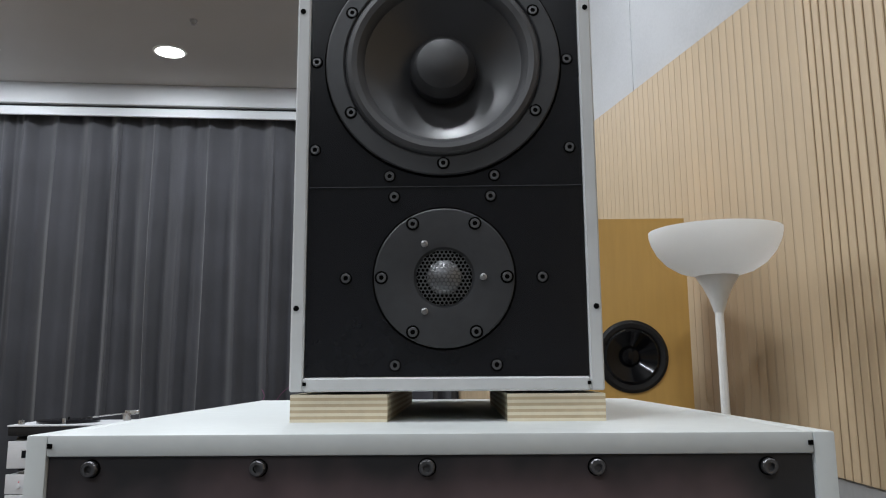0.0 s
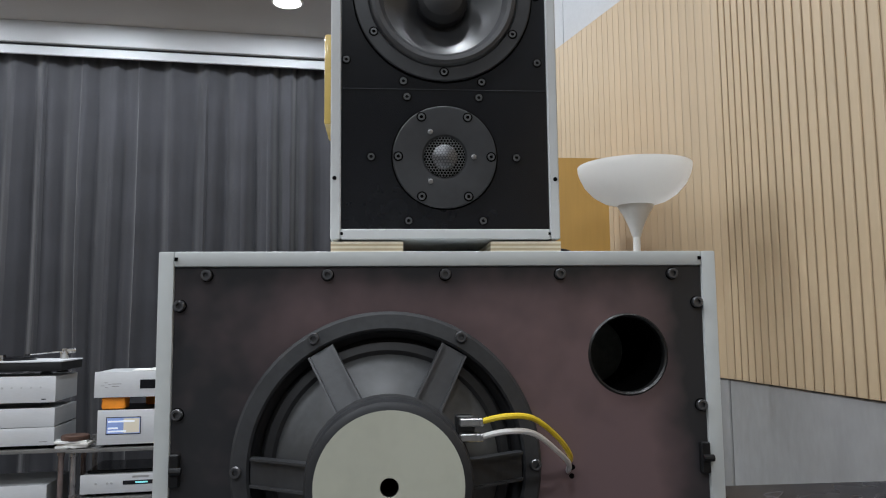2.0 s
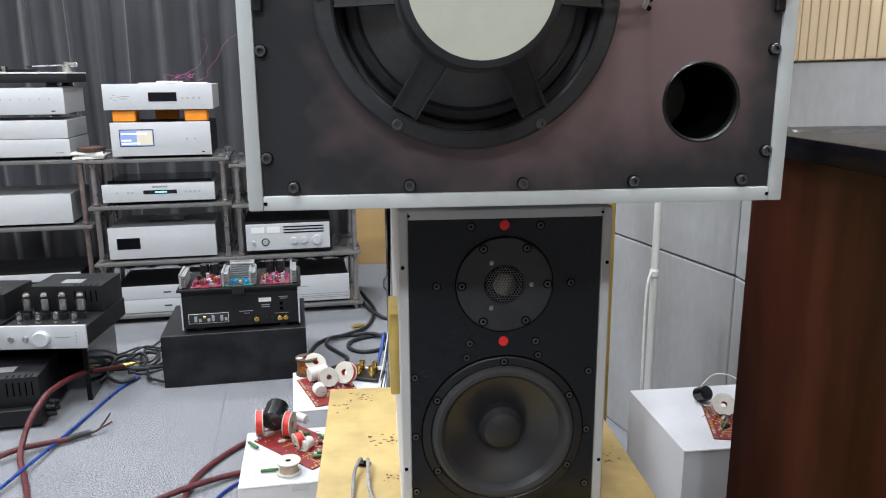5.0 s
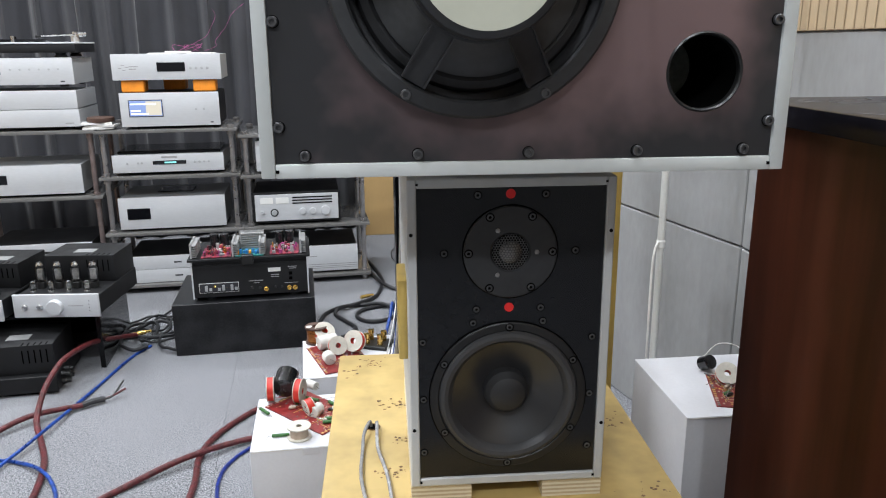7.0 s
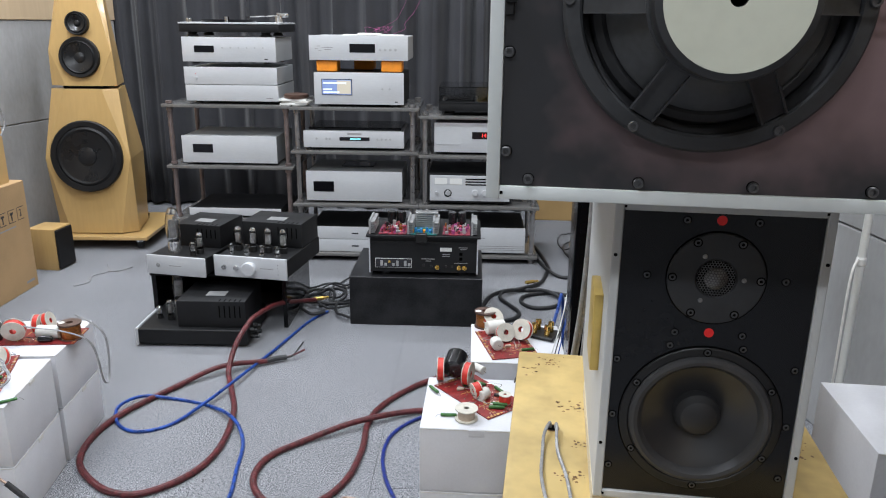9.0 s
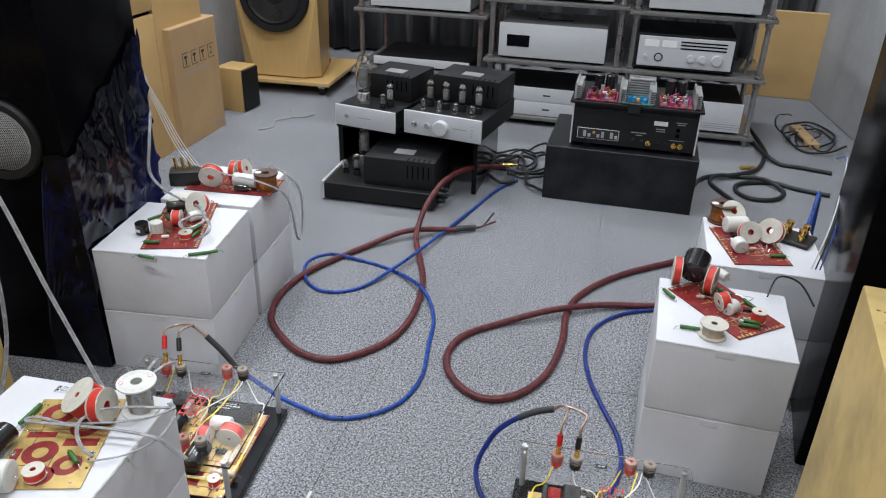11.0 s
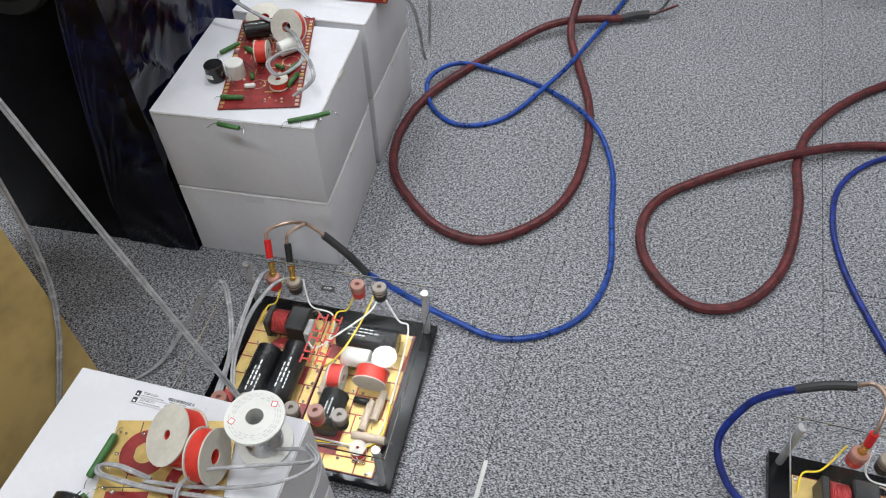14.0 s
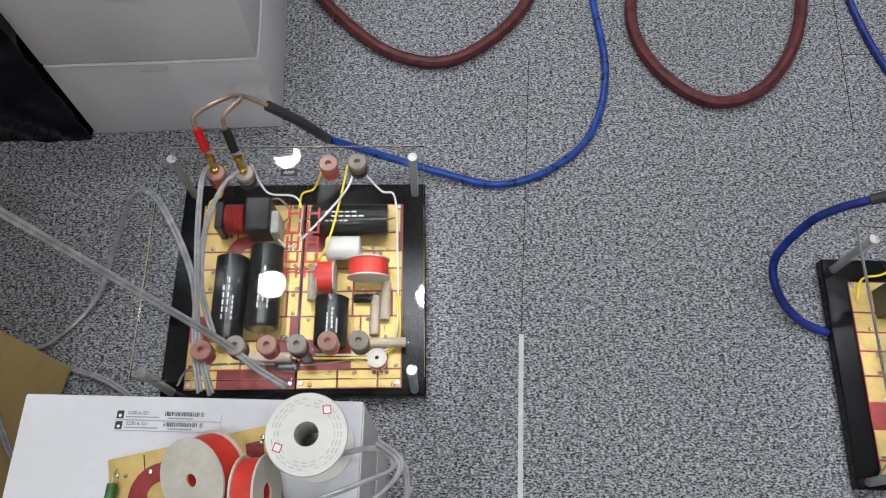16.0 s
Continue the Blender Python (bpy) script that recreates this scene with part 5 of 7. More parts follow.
# ---- golden faceted loudspeakers ----
def faceted_speaker(m, label):
    g = thing("floor_speaker", m, label, "loudspeaker", "golden floor speakers")

    def ring(bm, wf, w, wb, y0, yc, d, z):
        pts = [(-wf, y0), (wf, y0), (w, yc), (wb, d), (-wb, d), (-w, yc)]
        return [bm.verts.new((x, y, z)) for x, y in pts]

    def loft(rows):
        bm = bmesh.new()
        rs = [ring(bm, *r) for r in rows]
        for a, b2 in zip(rs, rs[1:]):
            for k in range(6):
                bm.faces.new((a[k], a[(k + 1) % 6], b2[(k + 1) % 6], b2[k]))
        bm.faces.new(rs[0][::-1])
        bm.faces.new(rs[-1])
        return bm

    # the corner facets vanish at the widest height and open again above and below it
    low = part("bass_module", loft([(0.155, 0.240, 0.185, 0.0, 0.055, 0.36, 0.092), (0.248, 0.253, 0.190, 0.0, 0.004, 0.38, 0.548), (0.110, 0.195, 0.125, 0.045, 0.075, 0.36, 0.955)]), "gold_wood", g, "golden maple bass module", smooth=False)
    part("joint", cube(-0.115, 0.115, 0.055, 0.33, 0.955, 0.972), "dark", g, smooth=False)
    top = part("top_module", loft([(0.100, 0.192, 0.122, 0.050, 0.080, 0.36, 0.972), (0.178, 0.184, 0.110, 0.070, 0.074, 0.34, 1.172), (0.105, 0.137, 0.072, 0.115, 0.140, 0.33, 1.472)]), "gold_wood", g, "golden maple top module", smooth=False)

    def drive(parent, z, r, y):
        d = part("driver", turned(bmesh.new(), [(r * 0.80, 0.010), (r * 0.84, 0.024), (r * 0.97, 0.026), (r, 0.020), (r, -0.03)], 40, FRONT), "black_metal", parent, "black drive unit", m=Matrix.Translation((0, y, z)) @ Matrix.Rotation(radians(-5), 4, "X"))
        part("surround", turned(bmesh.new(), [(r * 0.83, 0.020), (r * 0.76, 0.028), (r * 0.69, 0.022)], 40, FRONT), "black_metal", d)
        part("cone", turned(bmesh.new(), [(r * 0.70, 0.024), (r * 0.5, 0.016), (r * 0.26, 0.008), (r * 0.25, 0.013), (r * 0.15, 0.019), (0, 0.021)], 40, FRONT), "gloss_cone", d)

    drive(low, 0.564, 0.212, 0.004)
    drive(top, 1.134, 0.116, 0.066)
    drive(top, 1.324, 0.066, 0.086)
    for x in (-0.16, 0.16):
        for y in (0.08, 0.40):
            part("spike", turned(bmesh.new(), [(0.012, 0.085), (0.02, 0.115)], 10, Matrix.Translation((x, y, 0))), "black_metal", g)
    return g


GOLD = at(-2.245, 4.295, 0, 3)
faceted_speaker(GOLD, "tall golden wooden loudspeaker with three black drivers on a trolley")
tr = thing("trolley_board", at(-2.245, 4.23, 0, 3), "pale wooden trolley board with casters under a loudspeaker", "trolley")
part("board", cube(-0.33, 0.33, 0, 0.62, 0.062, 0.085, 0.003), "gold_wood", tr)
for x in (-0.27, 0.27):
    for y in (0.05, 0.56):
        part("caster", rod(bmesh.new(), (x - 0.012, y, 0.027), (x + 0.012, y, 0.027), 0.027, 18), "black_metal", tr)
        part("caster_fork", cube(x - 0.018, x + 0.018, y - 0.02, y + 0.02, 0.045, 0.062), "steel", tr)

# unfinished board cabinet behind the carton
mc = thing("bare_cabinet", at(-2.272, 3.25, 0), "bare board speaker cabinet with a slit, beside a carton", "loudspeaker")
part("lower_module", cube(-0.34, 0.0, -0.36, -0.085, 0, 0.640, 0.006, 2), "mdf", mc)
part("slit", cube(-0.32, -0.012, -0.34, -0.095, 0.640, 0.655), "dark", mc, smooth=False)
part("upper_module", cube(-0.34, 0.0, -0.36, -0.085, 0.655, 1.56, 0.006, 2), "mdf", mc)
bp = thing("upright_board", at(-2.272, 3.25, 0), "bare wooden panel with a rounded corner beside a cabinet", "panel")
bm = bmesh.new()
outline = [(-0.083, 0.0), (0.30, 0.0), (0.30, 0.90)] + [(0.16 + 0.14 * math.cos(a), 0.90 + 0.135 * math.sin(a)) for a in (0.25, 0.5, 0.75, 1.0, 1.25, 1.5)] + [(-0.083, 1.05)]
sides = [[bm.verts.new((x, y, z)) for y, z in outline] for x in (-0.30, -0.002)]
for k in range(len(outline)):
    j = (k + 1) % len(outline)
    bm.faces.new((sides[0][k], sides[0][j], sides[1][j], sides[1][k]))
bm.faces.new(sides[0][::-1])
bm.faces.new(sides[1])
part("board", bm, "mdf", bp, smooth=False)
part("wire", tube(bmesh.new(), [(-0.10, -0.02, 1.06), (-0.04, 0.06, 1.075), (-0.01, 0.16, 1.045), (0.012, 0.27, 0.96), (0.016, 0.31, 0.86), (0.012, 0.27, 0.80)], 0.004, 8), "grey_cable", bp, "dark lead draped over the panel")
part("paper_pad", cube(-0.14, -0.02, -0.03, 0.08, 1.046, 1.066, 0.003), "paper", bp)

# cartons and a small speaker on the floor by the left wall
ct = thing("carton", at(-2.240, 3.194), "upright brown cardboard carton with printed handling marks", "carton")
part("body", cube(-0.26, 0.0, 0.025, 0.418, 0, 0.562, 0.003), "card", ct)
part("flap_joint", cube(-0.134, -0.126, 0.027, 0.416, 0.562, 0.5628), "print_dark", ct, smooth=False)
for k in range(4):
    y0 = 0.10 + 0.075 * k
    bm = cube(0.0, 0.0006, y0, y0 + 0.055, 0.435, 0.438)
    box(bm, 0.0, 0.0006, y0, y0 + 0.055, 0.372, 0.375)
    box(bm, 0.0, 0.0006, y0, y0 + 0.003, 0.375, 0.435)
    if k < 3:
        box(bm, 0.0, 0.0006, y0 + 0.024, y0 + 0.032, 0.382, 0.415)
        box(bm, 0.0, 0.0006, y0 + 0.015, y0 + 0.041, 0.412, 0.424)
    part("handling_mark", bm, "print_dark", ct, smooth=False)
words("print", "2", 0.050, "print_dark", ct, Matrix.Translation((0.0008, 0.352, 0.405)) @ Matrix.Rotation(radians(90), 4, "Z") @ Matrix.Rotation(radians(90), 4, "X"))
part("print_bar", cube(0.0, 0.0006, 0.32, 0.39, 0.035, 0.048), "print_grey", ct, smooth=False)
part("print_bar", cube(0.0, 0.0006, 0.10, 0.30, 0.345, 0.352), "print_grey", ct, smooth=False)

ss = thing("bookshelf_speaker", pose(-2.64, 3.575, 0, 0, 0, 0), "small oak bookshelf speaker with black front on the floor", "loudspeaker")
part("cabinet", cube(-0.16, 0.0, 0.0, 0.16, 0, 0.235, 0.004, 2), "gold_wood", ss)
part("grille", cube(0.0, 0.012, 0.008, 0.152, 0.006, 0.229, 0.004), "black_metal", ss, "black cloth grille")
part("back_plate", cube(-0.178, -0.16, 0.002, 0.158, 0.0, 0.228, 0.003), "black_metal", ss, "black back plate")

# beige panel leaning at the back wall, and a wooden batten
solid("board_panel", cube(0, 0.62, 0, 0.03, 0, 0.52, 0.004), "mdf", at(0.47, 5.18, 0, -3), "beige board standing against the curtain", "board")
bt = solid("wooden_batten", cube(-0.03, 0.03, -0.16, 0.16, 0, 0.03, 0.004), "card", at(0.72, 4.36, 0.0, 8), "short brown wooden batten lying on the carpet", "batten")


# ---- black film-wrapped towers ----
def tower(m, label, driver):
    t = thing("tower_speaker", m, label, "loudspeaker", "wrapped towers")
    part("cabinet", cube(-0.40, 0.0, 0, 0.42, 0.0, 1.30, 0.006, 2), "tower_black", t, "glossy black cabinet")
    # crumpled film round the lower front and side, its upper hem rising towards the back
    bm = bmesh.new()
    cols = [(-0.15 + 0.0125 * q, -0.003, 0) for q in range(12)] + [(0.003, 0.0, 1)] + [(0.003, 0.0115 * q, 2) for q in range(1, 37)]
    grid = []
    for k, (x, y, face) in enumerate(cols):
        hem = 0.62 + 0.55 * y if face else 0.62 - 0.50 * max(0.0, (-x - 0.05) / 0.10) ** 1.3
        hem += 0.03 * noise.noise(Vector((x * 14 + y * 14, 0.0, 7.0)))
        col = []
        for j in range(61):
            z = 0.004 + (hem - 0.004) * j / 60
            w2 = x + y
            fold = abs(noise.noise(Vector((w2 * 7 + z * 6, z * 3 - w2 * 5, 1.0))))
            fine = abs(noise.noise(Vector((w2 * 24 - z * 17, z * 11 + w2 * 9, 4.0))))
            out = 0.003 + 0.011 * (1 - min(1.0, fold * 3.4)) ** 3 + 0.0035 * (1 - min(1.0, fine * 3.6)) ** 3
            if face == 0:
                out *= 0.35 + 0.65 * max(0.0, 1 + x / 0.12)
            nx, ny = ((0, -1), (0.7, -0.7), (1, 0))[face]
            col.append(bm.verts.new((x + nx * out, y + ny * out, z)))
        grid.append(col)
    for a, b2 in zip(grid, grid[1:]):
        for j in range(60):
            bm.faces.new((a[j], b2[j], b2[j + 1], a[j + 1]))
    part("plastic_film", bm, "plastic_wrap", t, "crumpled dark blue plastic film")
    if driver:
        d = part("driver", turned(bmesh.new(), [(0.076, 0.0), (0.080, 0.014), (0.096, 0.016), (0.102, 0.008), (0.102, 0)], 48, FRONT), "black_metal", t, "black woofer with a silver mesh", m=Matrix.Translation((-0.152, 0, 0.652)))
        bm = bmesh.new()
        for i in range(-18, 19):
            for j in range(-18, 19):
                x, z = (i + 0.5 * (j % 2)) * 0.0046, j * 0.0040
                if math.hypot(x, z) < 0.073:
                    dz = 0.016 * (1 - (math.hypot(x, z) / 0.09) ** 2)
                    q = [bm.verts.new((x + 0.0017 * math.cos(a * math.pi / 3), -0.006 - dz, z + 0.0017 * math.sin(a * math.pi / 3))) for a in range(6)]
                    bm.faces.new(q)
        part("dark_perforation", bm, "dark", d, kind="stuff", smooth=False)
        part("mesh_cover", turned(bmesh.new(), [(0.078, 0.004), (0.074, 0.009), (0.06, 0.0142), (0.03, 0.0198), (0, 0.0215)], 48, FRONT), "silver_top", d, "silver perforated cover")
    return t


tower(pose(-1.662, 1.452, 0, 0, 0, 13), "glossy black tower speaker wrapped in dark blue film", True)
tower(pose(0.52, 1.76, 0), "black film-wrapped tower speaker behind the stack", False)


# ---- crossover components ----
LIE_X = Matrix.Rotation(radians(90), 4, "Y")      # lays a z-axis piece along x
LIE_Y = Matrix.Rotation(radians(-90), 4, "X")     # lays a z-axis piece along y


def coil(parent, m, r, h, core=0.28, wind="coil_red", cheek="coil_cheek"):
    """An air coil: taped winding between two cheeks, with a hole through it. The origin is one cheek's outer centre."""
    c = part("coil", turned(bmesh.new(), [(r * 0.93, 0.002), (r * 0.93, h - 0.002), (r * core, h - 0.002), (r * core, 0.002)], 28, closed=True), wind, parent, "red taped coil" if wind == "coil_red" else "copper coil", m=m)
    for z in (0.0, h - 0.002):
        part("cheek", turned(bmesh.new(), [(r, z), (r, z + 0.002), (r * core, z + 0.002), (r * core, z)], 28, closed=True), cheek, c, "round coil cheek")
    return c


def capacitor(parent, m, r, l, mat="cap_black", prints=True):
    """A cylinder capacitor from the origin along its axis, with print bars round it."""
    c = part("capacitor", turned(bmesh.new(), [(0, 0.001), (r * 0.86, 0.0), (r, 0.002), (r, l - 0.002), (r * 0.86, l), (0, l - 0.001)], 28), mat, parent, "cylindrical " + ("black" if mat == "cap_black" else "white") + " capacitor", m=m)
    if prints:
        for k, (w, a0, a1) in enumerate(((0.0022, 0.2, 0.62), (0.0022, 0.28, 0.72), (0.0022, 0.2, 0.5))):
            bm = bmesh.new()
            ang = -0.15 + 0.28 * k
            for s in range(5):
                z0, z1 = l * (a0 + (a1 - a0) * s / 5), l * (a0 + (a1 - a0) * (s + 0.72) / 5)
                q = []
                for aa, zz in ((ang, z0), (ang + w / r, z0), (ang + w / r, z1), (ang, z1)):
                    q.append(bm.verts.new(((r + 0.0002) * math.cos(aa), (r + 0.0002) * math.sin(aa), zz)))
                bm.faces.new(q)
            part("lettering_bar", bm, "print_white" if mat == "cap_black" else "coil_red", c, smooth=False)
    for z, d in ((0, -1), (l, 1)):
        part("lead_wire", rod(bmesh.new(), (0, 0, z), (r * 0.3, 0, z + d * 0.010), 0.0008, 5), "solder", c)
    return c


def resistor(parent, m, r, l, mat="resistor"):
    c = part("resistor", turned(bmesh.new(), [(0, 0), (r * 0.9, 0.0), (r, 0.001), (r, l - 0.001), (r * 0.9, l), (0, l)], 12), mat, parent, m=m)
    for z, d in ((0, -1), (l, 1)):
        part("lead_wire", tube(bmesh.new(), [(0, 0, z), (0, 0, z + 0.007 * d), (r, 0, z + 0.013 * d)], 0.0006, 4, 3), "solder", c)
    return c


def on(b, x, y, z, rx=0, ry=0, rz=0):
    """A pose given in the world, seen from the thing b."""
    return b.matrix_basis.inverted() @ pose(x, y, z, rx, ry, rz)


def loose_resistor(x, y, z, yaw, l=0.042, r=0.0042):
    t = thing("resistor", pose(x, y, z + r, 0, 0, yaw), "loose green resistor with bent wire leads on a carton", "resistor", "loose resistors")
    part("body", turned(bmesh.new(), [(0, -l / 2), (r * 0.9, -l / 2), (r, -l / 2 + 0.001), (r, l / 2 - 0.001), (r * 0.9, l / 2), (0, l / 2)], 12, LIE_X), "resistor", t)
    for s in (-1, 1):
        part("lead_wire", tube(bmesh.new(), [(s * l / 2, 0, 0), (s * (l / 2 + 0.008), 0.001 * s, -0.001), (s * (l / 2 + 0.014), -0.012, -0.003)], 0.0006, 4, 3), "solder", t)


def board(name, m, w, d, label, seed, bare=False):
    """A bare crossover board, copper on red mask, with solder points; the origin is its middle."""
    b = thing(name, m, label, "circuit board", "crossover boards")
    base = part("laminate", cube(-w / 2, w / 2, -d / 2, d / 2, 0.0, 0.002), "pcb_red", b, "red circuit board", smooth=False)
    rnd4 = random.Random(seed)
    if bare:
        # bare copper with red mask shapes and solder points
        base.data.materials[0] = M["pcb"]
        for k in range(5):
            r = (0.030, 0.026, 0.029, 0.024, 0.022)[k]
            x, y = (-0.030, 0.030, -0.022, 0.034, 0.0)[k], (0.070, 0.035, -0.030, -0.060, -0.085)[k]
            part("mask_ring", turned(bmesh.new(), [(r, 0.0020), (r, 0.0024), (r * 0.45, 0.0024), (r * 0.45, 0.0020)], 30, Matrix.Translation((x, y, 0))), "pcb_red", base)
        for x0, x1, y0, y1 in ((-0.062, -0.012, 0.008, 0.022), (0.008, 0.066, -0.014, 0.004), (-0.068, -0.054, -0.10, -0.02), (0.048, 0.064, 0.05, 0.10), (-0.01, 0.03, 0.088, 0.104)):
            part("mask_patch", cube(x0, x1, y0, y1, 0.0020, 0.0024), "pcb_red", base, smooth=False)
        for x0, x1, y0, y1 in ((-0.073, 0.073, 0.0265, 0.0275), (-0.073, 0.0, -0.0605, -0.0595), (0.0035, 0.0045, -0.11, -0.02), (-0.0435, -0.0425, -0.02, 0.11)):
            part("groove", cube(x0, x1, y0, y1, 0.0020, 0.0023), "print_dark", base, smooth=False)
        for k in range(44):
            edge = rnd4.random() < 0.6
            x = rnd4.choice((-1, 1)) * rnd4.uniform(w / 2 - 0.012, w / 2 - 0.005) if edge else rnd4.uniform(-w / 2 + 0.01, w / 2 - 0.01)
            y, r = rnd4.uniform(-d / 2 + 0.006, d / 2 - 0.006), rnd4.uniform(0.0016, 0.0036)
            part("solder_point", turned(bmesh.new(), [(r, 0.002), (r * 0.7, 0.0038), (0, 0.0046)], 8, Matrix.Translation((x, y, 0))), "solder", base)
        return b
    for j in range(int(d / 0.011)):
        for x in (-w / 2 + 0.006, w / 2 - 0.006):
            y = -d / 2 + 0.006 + 0.011 * j
            r = rnd4.uniform(0.0026, 0.0042)
            part("solder_pad", cube(x - r, x + r, y - r, y + r, 0.002, 0.0025), rnd4.choice(("pcb", "pcb", "solder", "resistor_tan")), base, smooth=False)
    for _ in range(46):
        x, y, r = rnd4.uniform(-w / 2 + 0.012, w / 2 - 0.012), rnd4.uniform(-d / 2 + 0.012, d / 2 - 0.012), rnd4.uniform(0.0012, 0.0030)
        part("solder_point", turned(bmesh.new(), [(r, 0.002), (r * 0.7, 0.0032), (0, 0.0038)], 8, Matrix.Translation((x, y, 0))), rnd4.choice(("solder", "pcb", "resistor_tan")), base)
    for _ in range(5):
        x, y, yaw = rnd4.uniform(-w / 2 + 0.03, w / 2 - 0.03), rnd4.uniform(-d / 2 + 0.03, d / 2 - 0.03), rnd4.uniform(0, 180)
        part("small_part", cube(-0.010, 0.010, -0.004, 0.004, 0.002, 0.010, 0.002), rnd4.choice(("resistor_tan", "plastic_black", "cap_white", "resistor")), base, m=pose(x, y, 0, 0, 0, yaw))
    for _ in range(18):
        x, y = rnd4.uniform(-w / 2 + 0.02, w / 2 - 0.045), rnd4.uniform(-d / 2 + 0.02, d / 2 - 0.045)
        run, wide = rnd4.uniform(0.012, 0.034), rnd4.uniform(0.001, 0.003)
        a, b2 = (run, wide) if rnd4.random() < 0.5 else (wide, run)
        part("copper_track", cube(x, x + a, y, y + b2, 0.002, 0.0024), "pcb", base, smooth=False)
    for _ in range(4):
        x, y, r = rnd4.uniform(-w / 2 + 0.03, w / 2 - 0.03), rnd4.uniform(-d / 2 + 0.03, d / 2 - 0.03), rnd4.uniform(0.010, 0.020)
        part("printed_ring", turned(bmesh.new(), [(r, 0.0022), (r - 0.0012, 0.0023)], 26, Matrix.Translation((x, y, 0))), "resistor_tan", base)
    for _ in range(7):
        x, y = rnd4.uniform(-w / 2 + 0.01, w / 2 - 0.01), rnd4.uniform(-d / 2 + 0.01, d / 2 - 0.01)
        pts = [(x, y, 0.003)] + [(x + rnd4.uniform(-0.03, 0.03), y + rnd4.uniform(-0.03, 0.03), 0.004 + rnd4.uniform(0.002, 0.022)) for _ in range(3)]
        part("lead_wire", tube(bmesh.new(), pts, 0.0007, 5, 4), rnd4.choice(("solder", "black_cable", "grey_cable")), b)
    return b


def carton_stack(m, w, d, h, label, n=2):
    """White cartons stacked, each with folded lid edges and a tuck tab."""
    for k in range(n):
        c = thing("white_carton", m @ Matrix.Translation((0, 0, h * k)), label, "carton", "white cartons")
        part("body", cube(-w / 2, w / 2, -d / 2, d / 2, 0.0005 + 0.0012 * (k > 0), h - 0.001, 0.0028, 2), "white_box", c)
        part("lid_edge", cube(-w / 2 + 0.004, w / 2 - 0.004, -d / 2 - 0.0009, -d / 2 + 0.001, h - 0.005, h - 0.0032), "box_edge", c, smooth=False)
        part("lid_edge", cube(w / 2 - 0.001, w / 2 + 0.0009, -d / 2 + 0.004, d / 2 - 0.004, h - 0.005, h - 0.0032), "box_edge", c, smooth=False)
        part("tuck_tab", cube(-0.020, 0.020, -d / 2 - 0.0013, -d / 2 + 0.001, h - 0.020, h - 0.003, 0.0004), "white_box", c)
        part("side_lock", cube(w / 2 - 0.001, w / 2 + 0.0016, 0.0, 0.030, h - 0.016, h - 0.006, 0.0004), "box_edge", c)


CART = "white cardboard carton in a stack of two on the carpet"
CART_TOP = 0.367
carton_stack(pose(-1.5365, 1.6440, 0, 0, 0, 13), 0.305, 0.305, 0.1835, CART)
carton_stack(pose(-1.5893, 1.9596, 0, 0, 0, 11), 0.285, 0.285, 0.1835, CART)
carton_stack(pose(-1.206, 0.869, 0, 0, 0, 9), 0.318, 0.31, 0.1835, CART)
carton_stack(pose(-0.112, 1.749, 0, 0, 0, 4.5), 0.290, 0.285, 0.1865, CART)
carton_stack(pose(-0.030, 2.165, 0, 0, 0, 6), 0.290, 0.300, 0.1865, CART)
carton_stack(pose(0.859, 1.503, 0, 0, 0, 2), 0.290, 0.312, 0.2752, "white cardboard carton in a stack beside the wall")

# board with coils on the carton in front of the black tower
a0 = board("crossover_board", pose(-1.530, 1.668, 0.3675, 0, 0, 25), 0.145, 0.285, "red and copper crossover board with coils on a carton", 3)
coil(a0, pose(-0.02, 0.115, 0.006, 18, 0, 0), 0.036, 0.022)
coil(a0, pose(0.040, 0.060, 0.034, 60, 0, -20), 0.033, 0.020)
coil(a0, pose(-0.020, -0.005, 0.024) @ LIE_X, 0.022, 0.024)
capacitor(a0, pose(-0.055, 0.075, 0.02, 0, 0, 12) @ LIE_X, 0.016, 0.09)
capacitor(a0, pose(0.020, 0.010, 0.017, 0, 0, 35) @ LIE_X, 0.0145, 0.038, "cap_white", False)
coil(a0, pose(0.030, -0.082, 0.003), 0.018, 0.016)
for x, y, yaw in ((-0.02, 0.012, 140), (0.038, -0.052, 60), (0.046, -0.090, 70), (-0.03, -0.118, 175)):
    resistor(a0, pose(x, y, 0.007, 0, 0, yaw) @ LIE_X, 0.0045, 0.040)
for x, y, yaw in ((-1.489, 1.475, 5), (-1.384, 1.538, 40), (-1.360, 1.558, 44), (-1.622, 1.672, 70)):
    loose_resistor(x, y, CART_TOP, yaw)
cp = thing("capacitor", pose(-1.592, 1.586, CART_TOP), "short black capacitor standing on a carton", "capacitor", "loose capacitors")
part("body", turned(bmesh.new(), [(0, 0), (0.0165, 0), (0.0175, 0.002), (0.0175, 0.030), (0.0160, 0.032), (0, 0.0315)], 28), "cap_black", cp)
part("lettering_bar", cube(-0.008, 0.008, -0.0180, -0.0174, 0.010, 0.018), "print_white", cp, smooth=False)
cp = thing("capacitor", pose(-1.560, 1.605, CART_TOP), "short white capacitor beside a black one", "capacitor", "loose capacitors")
part("body", turned(bmesh.new(), [(0, 0), (0.0165, 0), (0.0170, 0.002), (0.0170, 0.030), (0.0155, 0.032), (0, 0.0315)], 28), "cap_white", cp)

